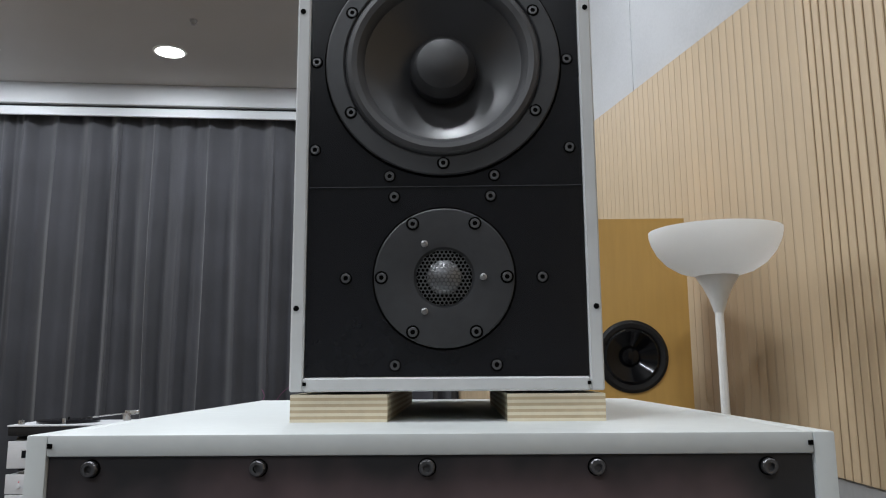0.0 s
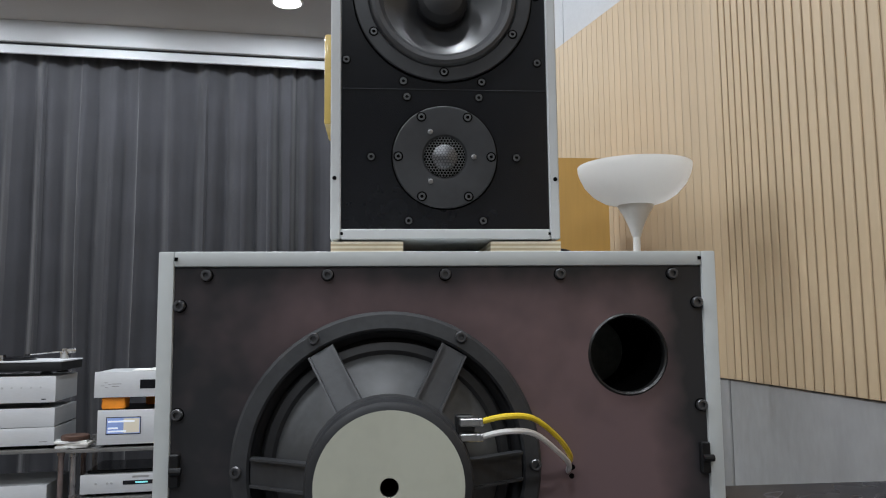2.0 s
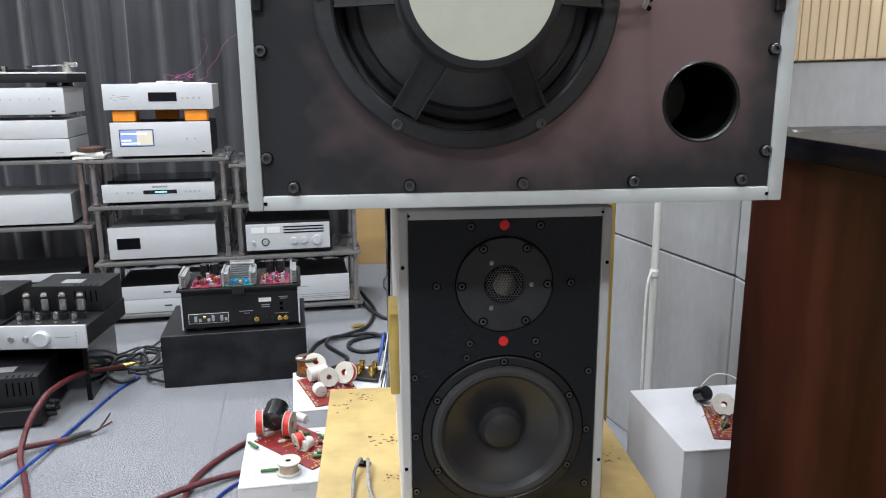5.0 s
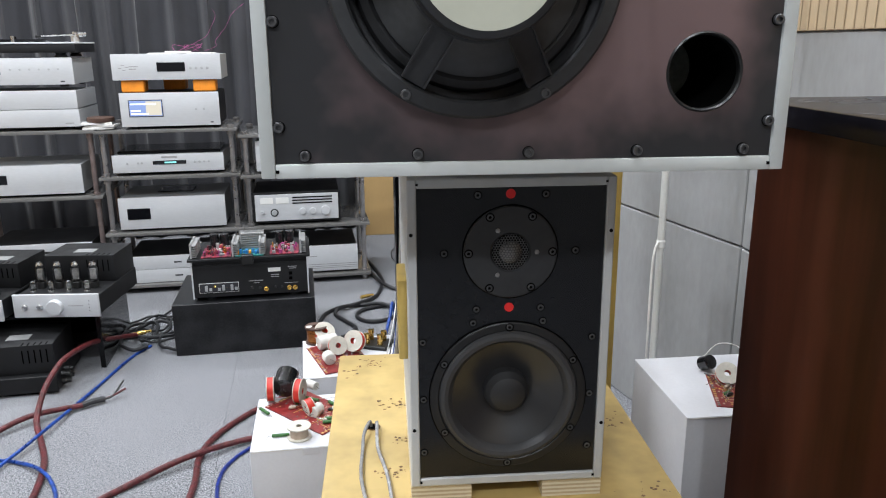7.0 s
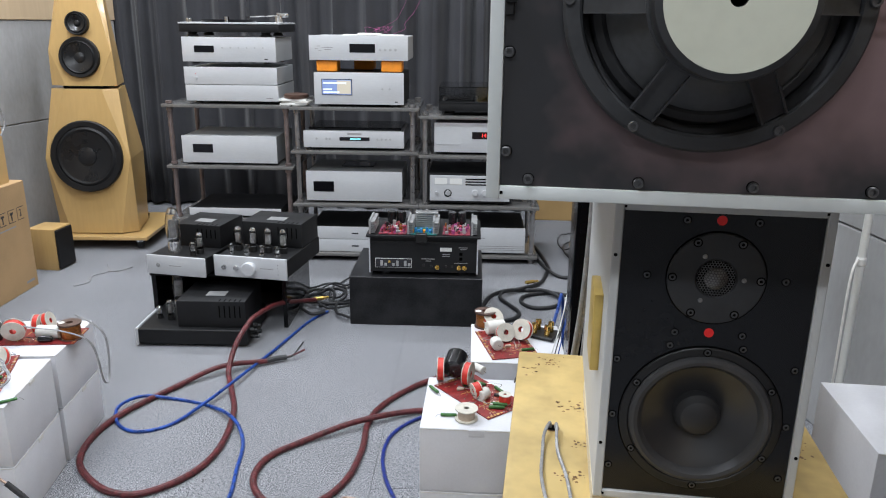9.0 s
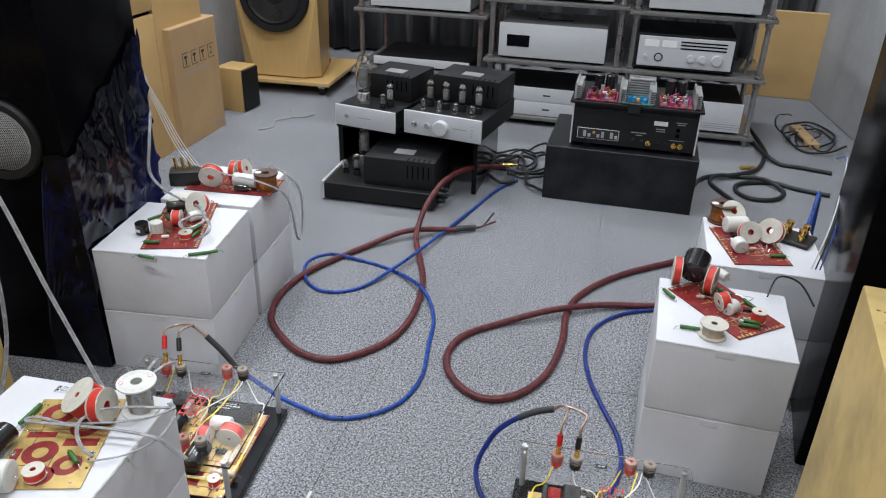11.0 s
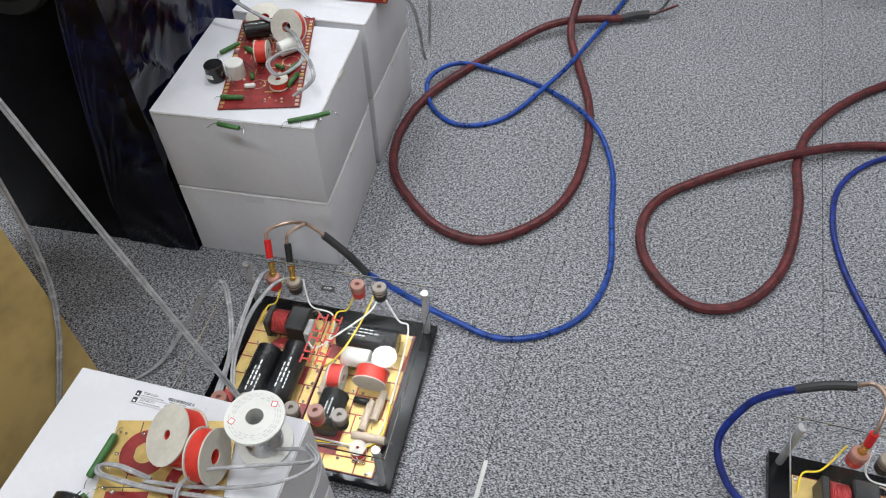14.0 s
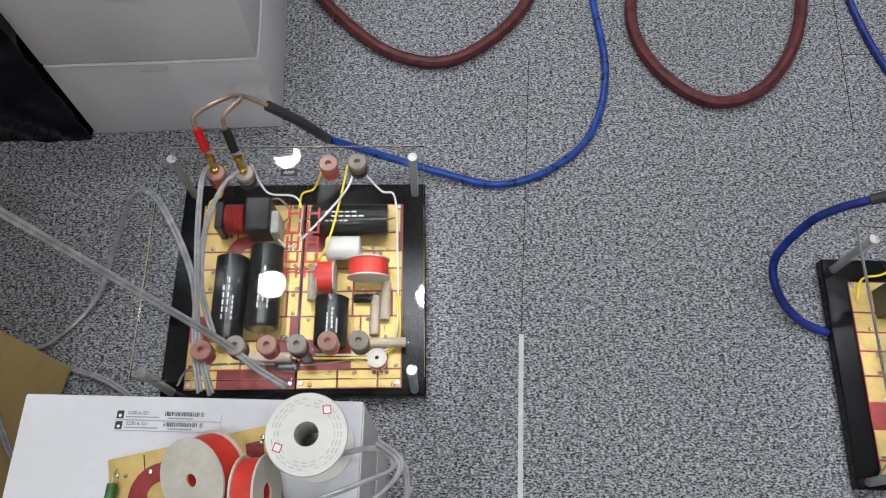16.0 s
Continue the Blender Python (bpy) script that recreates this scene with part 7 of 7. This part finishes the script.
for k, (dx, dy, dz) in enumerate(((0.07, 0.035, 0.02), (0.05, 0.075, 0.035))):
    part("bare_end", tube(bmesh.new(), [(-0.995, 2.67, 0.016), (-0.97, 2.685, 0.02), (-0.995 + dx, 2.67 + dy, 0.02 + dz)], 0.004, 7), "plastic_black" if k else "red_cable", red_a)
red_b = cable("speaker_cable", [(-0.02, 2.98), (-0.13, 2.83), (-0.25, 2.70), (-0.42, 2.515), (-0.515, 2.34), (-0.535, 2.20), (-0.515, 2.05), (-0.52, 1.87), (-0.575, 1.745), (-0.66, 1.70), (-0.75, 1.745), (-0.805, 1.835), (-0.80, 1.95),
                                (-0.72, 2.06, 0.011), (-0.58, 2.175, 0.028), (-0.44, 2.285, 0.018), (-0.30, 2.35), (-0.12, 2.42), (0.0, 2.52)], R1, "red_cable", "thick dark red braided speaker cable disappearing behind cartons")
blue_a = cable("speaker_cable", [(-0.98, 3.22), (-1.03, 3.08), (-1.075, 2.75, 0.008), (-1.115, 2.40, 0.024), (-1.15, 2.255, 0.018), (-1.21, 2.10), (-1.30, 2.035), (-1.39, 2.07), (-1.44, 2.155, 0.022), (-1.40, 2.245, 0.022), (-1.30, 2.275), (-1.14, 2.245),
                                 (-1.00, 2.14, 0.026), (-0.92, 2.03), (-0.875, 1.87), (-0.84, 1.73), (-0.85, 1.61), (-0.905, 1.53), (-0.985, 1.485), (-1.07, 1.485, 0.012), (-1.165, 1.485, 0.035), (-1.245, 1.462, 0.105)], R2, "blue_cable", "bright blue braided speaker cable looped on the carpet")
sl = part("sleeve", tube(bmesh.new(), [(-1.245, 1.462, 0.105), (-1.280, 1.458, 0.150), (-1.316, 1.450, 0.192)], 0.0075, 10), "rubber", blue_a, "black shrink sleeve")
for k, (px, py, mat) in enumerate(((-1.368, 1.352, "plastic_red"), (-1.330, 1.358, "plastic_black"))):
    part("copper_lead", tube(bmesh.new(), [(-1.316, 1.450, 0.192), (-1.345, 1.445, 0.215), (px + 0.004 - 0.012 * k, py + 0.070, 0.232), (px - 0.024, py + 0.042, 0.228), (px - 0.018, py + 0.028, 0.206)], 0.0032, 8), "copper_wire", blue_a, "twisted bare copper lead")
    pg = part("plug", tube(bmesh.new(), [(px - 0.020, py + 0.032, 0.216), (px - 0.010, py + 0.015, 0.190)], 0.0062, 12), mat, blue_a, "banana plug sleeve")
    part("plug_body", turned(bmesh.new(), [(0.0058, 0), (0.0066, 0.006), (0.0052, 0.008), (0.0052, 0.018), (0.0062, 0.020), (0.0062, 0.026)], 14, Matrix.Translation((px, py, 0.160)) @ Matrix.Rotation(radians(-30), 4, "X") @ Matrix.Rotation(radians(-16), 4, "Y")), "gold", pg, "gold plug body")
blue_b = cable("speaker_cable", [(0.02, 2.44), (-0.12, 2.40), (-0.27, 2.345), (-0.38, 2.265), (-0.44, 2.15), (-0.44, 2.02), (-0.405, 1.90), (-0.35, 1.79), (-0.295, 1.69), (-0.272, 1.60), (-0.275, 1.52), (-0.30, 1.44), (-0.36, 1.38, 0.007), (-0.44, 1.335, 0.007), (-0.505, 1.335, 0.012), (-0.552, 1.362, 0.030), (-0.575, 1.405, 0.062),
                                 (-0.555, 1.440, 0.120), (-0.530, 1.452, 0.155), (-0.499, 1.458, 0.183)], R2, "navy_cable", "dark blue braided speaker cable curling round a crossover")
part("sleeve", tube(bmesh.new(), [(-0.499, 1.458, 0.183), (-0.463, 1.466, 0.205), (-0.427, 1.471, 0.219)], 0.0075, 10), "rubber", blue_b, "black shrink sleeve")
for k, (px, py, mat) in enumerate(((-0.396, 1.401, "plastic_red"), (-0.357, 1.406, "plastic_black"))):
    part("copper_lead", tube(bmesh.new(), [(-0.427, 1.471, 0.219), (-0.408, 1.472, 0.234), (px + 0.003, py + 0.045, 0.240), (px, py + 0.012, 0.228), (px, py + 0.005, 0.205)], 0.0030, 8), "copper_wire", blue_b, "twisted bare copper lead")
    pg = part("plug", tube(bmesh.new(), [(px, py + 0.006, 0.210), (px, py + 0.001, 0.184)], 0.0062, 12), mat, blue_b, "banana plug sleeve")
    part("plug_body", turned(bmesh.new(), [(0.0058, 0), (0.0066, 0.006), (0.0052, 0.008), (0.0052, 0.018), (0.0062, 0.020), (0.0062, 0.026)], 14, Matrix.Translation((px, py + 0.001, 0.160))), "gold", pg, "gold plug body")


def twin_cable(pts, label, r=0.0024):
    """Two grey strands side by side."""
    t = thing("twin_cable", Matrix.Identity(4), label, "cable", "grey twin cables")
    for s in (-1, 1):
        part("strand", tube(bmesh.new(), [(x + s * r * 0.7, y + s * r * 0.7, z) for x, y, z in pts], r, 8, 8), "grey_cable", t, "clear-jacketed grey strand")
    return t


# lead from the hidden second stack down to the crossover
twin_cable([(-1.84, 0.90, 0.795), (-1.78, 1.00, 0.83), (-1.68, 1.12, 0.84), (-1.58, 1.165, 0.715), (-1.448, 1.149, 0.447), (-1.36, 1.137, 0.275), (-1.29, 1.122, 0.175), (-1.24, 1.10, 0.150), (-1.20, 1.085, 0.150)], "grey twin cable hanging down to a crossover")
twin_cable([(-1.378, 1.352, 0.172), (-1.372, 1.32, 0.185), (-1.358, 1.25, 0.175), (-1.343, 1.18, 0.155), (-1.330, 1.12, 0.148), (-1.305, 1.06, 0.145)], "grey twin cable across the clear cover", 0.0022)
twin_cable([(-1.335, 1.352, 0.172), (-1.345, 1.32, 0.182), (-1.352, 1.26, 0.172), (-1.340, 1.19, 0.155), (-1.310, 1.135, 0.147)], "short grey twin cable on the clear cover", 0.0022)
twin_cable([(-1.70, 1.085, 0.004), (-1.64, 1.09, 0.005), (-1.590, 1.11, 0.006), (-1.545, 1.18, 0.012), (-1.525, 1.25, 0.05), (-1.490, 1.305, 0.12), (-1.455, 1.312, 0.150), (-1.405, 1.27, 0.165), (-1.355, 1.20, 0.155), (-1.325, 1.12, 0.145), (-1.29, 1.06, 0.145)], "grey twin cable arching up from the carpet")
twin_cable([(-1.62, 1.085, 0.006), (-1.50, 1.075, 0.006), (-1.42, 1.045, 0.006), (-1.36, 1.02, 0.006)], "grey twin cable lying along the carpet")
twin_cable([(-1.560, 1.06, 0.797), (-1.545, 1.10, 0.74), (-1.533, 1.108, 0.62), (-1.530, 1.104, 0.494), (-1.530, 1.097, 0.417), (-1.530, 1.085, 0.353), (-1.530, 1.060, 0.285), (-1.530, 1.033, 0.235), (-1.530, 0.999, 0.177), (-1.530, 0.969, 0.132), (-1.529, 0.938, 0.080), (-1.527, 0.91, 0.03), (-1.52, 0.89, 0.006)], "grey twin cable hanging down a burl cabinet", 0.0022)
twin_cable([(-1.105, 0.985, 0.376), (-1.050, 1.005, 0.385), (-1.031, 0.99, 0.40), (-1.06, 0.968, 0.41), (-1.097, 0.946, 0.415), (-1.133, 0.928, 0.41), (-1.151, 0.906, 0.40), (-1.144, 0.887, 0.39), (-1.115, 0.866, 0.385), (-1.089, 0.861, 0.378)], "grey twin cable looped over the crossover board", 0.0018)
twin_cable([(-0.967, 0.942, 0.345), (-0.992, 0.937, 0.365), (-1.022, 0.931, 0.385), (-1.097, 0.916, 0.39), (-1.177, 0.895, 0.39), (-1.225, 0.888, 0.385), (-1.258, 0.887, 0.379), (-1.264, 0.896, 0.378), (-1.242, 0.903, 0.379), (-1.198, 0.904, 0.381)], "grey twin cable curling across the board", 0.0020)
twin_cable([(-1.05, 1.01, 0.39), (-1.025, 0.993, 0.40), (-1.042, 0.962, 0.40), (-1.092, 0.932, 0.395), (-1.15, 0.911, 0.39), (-1.20, 0.899, 0.383)], "second grey twin cable looped over the board", 0.0018)
twin_cable([(-1.04, 1.00, 0.39), (-1.022, 0.992, 0.395), (-1.016, 0.969, 0.385), (-1.018, 0.933, 0.378), (-1.044, 0.885, 0.376), (-1.09, 0.851, 0.375)], "thin grey twin cable bowed over the carton edge", 0.0015)
twin_cable([(-1.82, 1.80, 1.303), (-1.825, 1.885, 1.30), (-1.820, 1.893, 0.95), (-1.805, 1.888, 0.74), (-1.755, 1.865, 0.62), (-1.715, 1.80, 0.54), (-1.695, 1.76, 0.465), (-1.65, 1.75, 0.425), (-1.59, 1.74, 0.41), (-1.53, 1.73, 0.405), (-1.48, 1.70, 0.41), (-1.44, 1.65, 0.405), (-1.46, 1.60, 0.40), (-1.50, 1.63, 0.40), (-1.46, 1.67, 0.41), (-1.40, 1.62, 0.40), (-1.42, 1.58, 0.38)], "grey twin cable falling onto the crossover board", 0.0022)
twin_cable([(-1.66, 1.95, 0.42), (-1.55, 1.92, 0.42), (-1.45, 1.93, 0.41), (-1.375, 1.96, 0.36), (-1.36, 1.98, 0.22), (-1.372, 2.03, 0.22), (-1.38, 2.04, 0.36), (-1.46, 2.02, 0.43)], "grey twin cable looping off the carton", 0.0018)
for k in range(4):
    solid("lead_wire", tube(bmesh.new(), [(-1.70 + 0.012 * k, 1.94, 0.42), (-1.735 + 0.012 * k, 1.93, 0.48), (-1.765 + 0.009 * k, 1.915, 0.58), (-1.815 + 0.004 * k, 1.900, 0.78), (-1.822 + 0.004 * k, 1.893, 1.29), (-1.82, 1.82, 1.304)], 0.0014, 6), "white_cable", Matrix.Identity(4), "thin pale lead rising from a terminal cup", "wire", "pale leads")
# black leads heaped behind the amplifiers
rnd = random.Random(40)


def tangle(cx, cy, sx, sy, n, mat="black_cable", r=0.0065):
    for k in range(n):
        x, y, ph = cx + rnd.uniform(-sx, sx) * 0.6, cy + rnd.uniform(-sy, sy) * 0.6, rnd.uniform(0, 6.28)
        a, b2, pts = rnd.uniform(0.4, 1) * sx, rnd.uniform(0.4, 1) * sy, []
        turns = rnd.uniform(0.8, 1.4)
        for j in range(13):
            q = ph + turns * 2 * math.pi * j / 12
            grow = 0.55 + 0.6 * j / 12
            pts.append((x + a * grow * math.cos(q), y + b2 * grow * math.sin(q), r + 0.010 * k / max(1, n) + rnd.uniform(0, 0.02)))
        solid("power_cable", tube(bmesh.new(), pts, r * rnd.uniform(0.6, 1.1), 8, 5), mat, Matrix.Identity(4), "black power cable coiled loosely on the carpet", "cable", "black cables")


tangle(-0.96, 3.42, 0.16, 0.26, 6, r=0.0085)
tangle(0.28, 4.5, 0.16, 0.30, 5, r=0.005)
cable("power_cable", [(-0.019, 4.479), (0.018, 4.33), (0.062, 4.12), (0.065, 4.035), (0.031, 3.816), (-0.065, 3.663, 0.022), (-0.162, 3.636), (-0.22, 3.554), (-0.243, 3.425), (-0.25, 3.36, 0.02)], 0.010, "black_cable", "thick black power cable snaking across the carpet")
cable("power_cable", [(0.36, 3.90), (0.214, 3.921), (0.133, 3.928), (0.057, 4.009, 0.026), (0.016, 4.178), (-0.02, 4.30)], 0.010, "black_cable", "thick black power cable running behind the tower")
cable("power_cable", [(0.33, 3.60), (0.193, 3.623), (0.09, 3.656), (-0.041, 3.589), (-0.057, 3.487), (0.012, 3.425), (0.104, 3.461), (0.138, 3.564), (0.062, 3.638, 0.026), (-0.051, 3.675), (-0.149, 3.600, 0.026), (-0.169, 3.544), (-0.116, 3.445), (-0.065, 3.355), (-0.074, 3.283), (-0.124, 3.23)], 0.010, "black_cable", "thick black power cable in a flat ring on the carpet")
twin_cable([(0.095, 1.34, 0.005), (0.097, 1.32, 0.30), (0.105, 1.29, 0.60), (0.110, 1.27, 0.72), (0.121, 1.25, 0.86), (0.127, 1.24, 1.02), (0.128, 1.23, 1.19)], "grey twin cable hanging behind the speaker stack", 0.0042)
twin_cable([(0.120, 1.36, 0.005), (0.122, 1.34, 0.30), (0.128, 1.31, 0.60), (0.131, 1.29, 0.72), (0.135, 1.27, 0.86), (0.137, 1.25, 1.02), (0.136, 1.24, 1.19)], "grey twin cable hanging behind the speaker stack", 0.0042)
for k in range(2):
    solid("cable_plug", rod(rod(bmesh.new(), (-0.02, 0, 0.02), (0.03, 0.01, 0.02), 0.010, 12), (0.03, 0.01, 0.02), (0.055, 0.015, 0.02), 0.006, 10), "gold", pose((-1.06, -0.03)[k], (3.31, 3.74)[k], 0.012, 0, 0, 20), "gold-plated cable plug on the carpet", "plug", "gold plugs")
cable("lead_wire", [(-2.40, 3.35), (-2.36, 3.42), (-2.40, 3.52), (-2.36, 3.60), (-2.43, 3.72)], 0.004, "grey_cable", "short grey lead dropped on the carpet")
cable("lead_wire", [(-2.36, 3.60), (-2.30, 3.63), (-2.27, 3.70)], 0.004, "grey_cable", "short grey lead end on the carpet")
cable("speaker_cable", [(0.13, 2.50, 0.006), (0.125, 2.46, 0.30), (0.112, 2.42, 0.45), (0.10, 2.36, 0.42), (0.085, 2.29, 0.39)], 0.006, "blue_cable", "blue cable rising behind a carton")
for k in range(3):
    cable("lead_wire", [(0.08 + 0.01 * k, 2.02, 0.40), (0.11 + 0.006 * k, 2.10, 0.50), (0.135, 2.28, 0.60), (0.135, 2.45, 0.55)], 0.0018, ("white_cable", "black_cable", "blue_cable")[k], "thin loose lead over the carton")
cable("lead_wire", [(-0.02, 1.86, 0.385), (0.0, 1.92, 0.41), (0.05, 1.93, 0.40), (0.09, 1.90, 0.36)], 0.0022, "black_cable", "thin black lead on the carton")
cable("lamp_cord", [(0.795, 1.80, 0.37), (0.785, 1.78, 0.55), (0.80, 1.82, 0.75), (0.822, 1.85, 0.80)], 0.003, "white_cable", "white lamp cord beside the pole")

# carpet joints and a strip of tape
solid("carpet_joint", cube(-0.0006, 0.0006, 0, 2.2, 0.0, 0.0006), "seam", pose(-0.424, 1.69, 0, 0, 0, 6), "thin dark joint between carpet tiles", "joint", kind="structure", smooth=False)
solid("carpet_joint", cube(0, 0.5, -0.0006, 0.0006, 0.0, 0.0006), "seam", pose(-0.440, 1.845, 0, 0, 0, 12), "thin dark joint between carpet tiles", "joint", kind="structure", smooth=False)
solid("carpet_joint", cube(-0.0005, 0.0005, 0, 0.5, 0.0, 0.0006), "seam", pose(-0.916, 1.249, 0, 0, 0, 6.5), "thin dark joint between carpet tiles", "joint", kind="structure", smooth=False)
solid("tape_strip", cube(-0.0035, 0.0035, -0.60, 0.0, 0.0005, 0.0016), "tape", pose(-0.916, 1.249, 0, 0, 0, 7.7), "narrow white tape strip on the carpet joint", "tape")
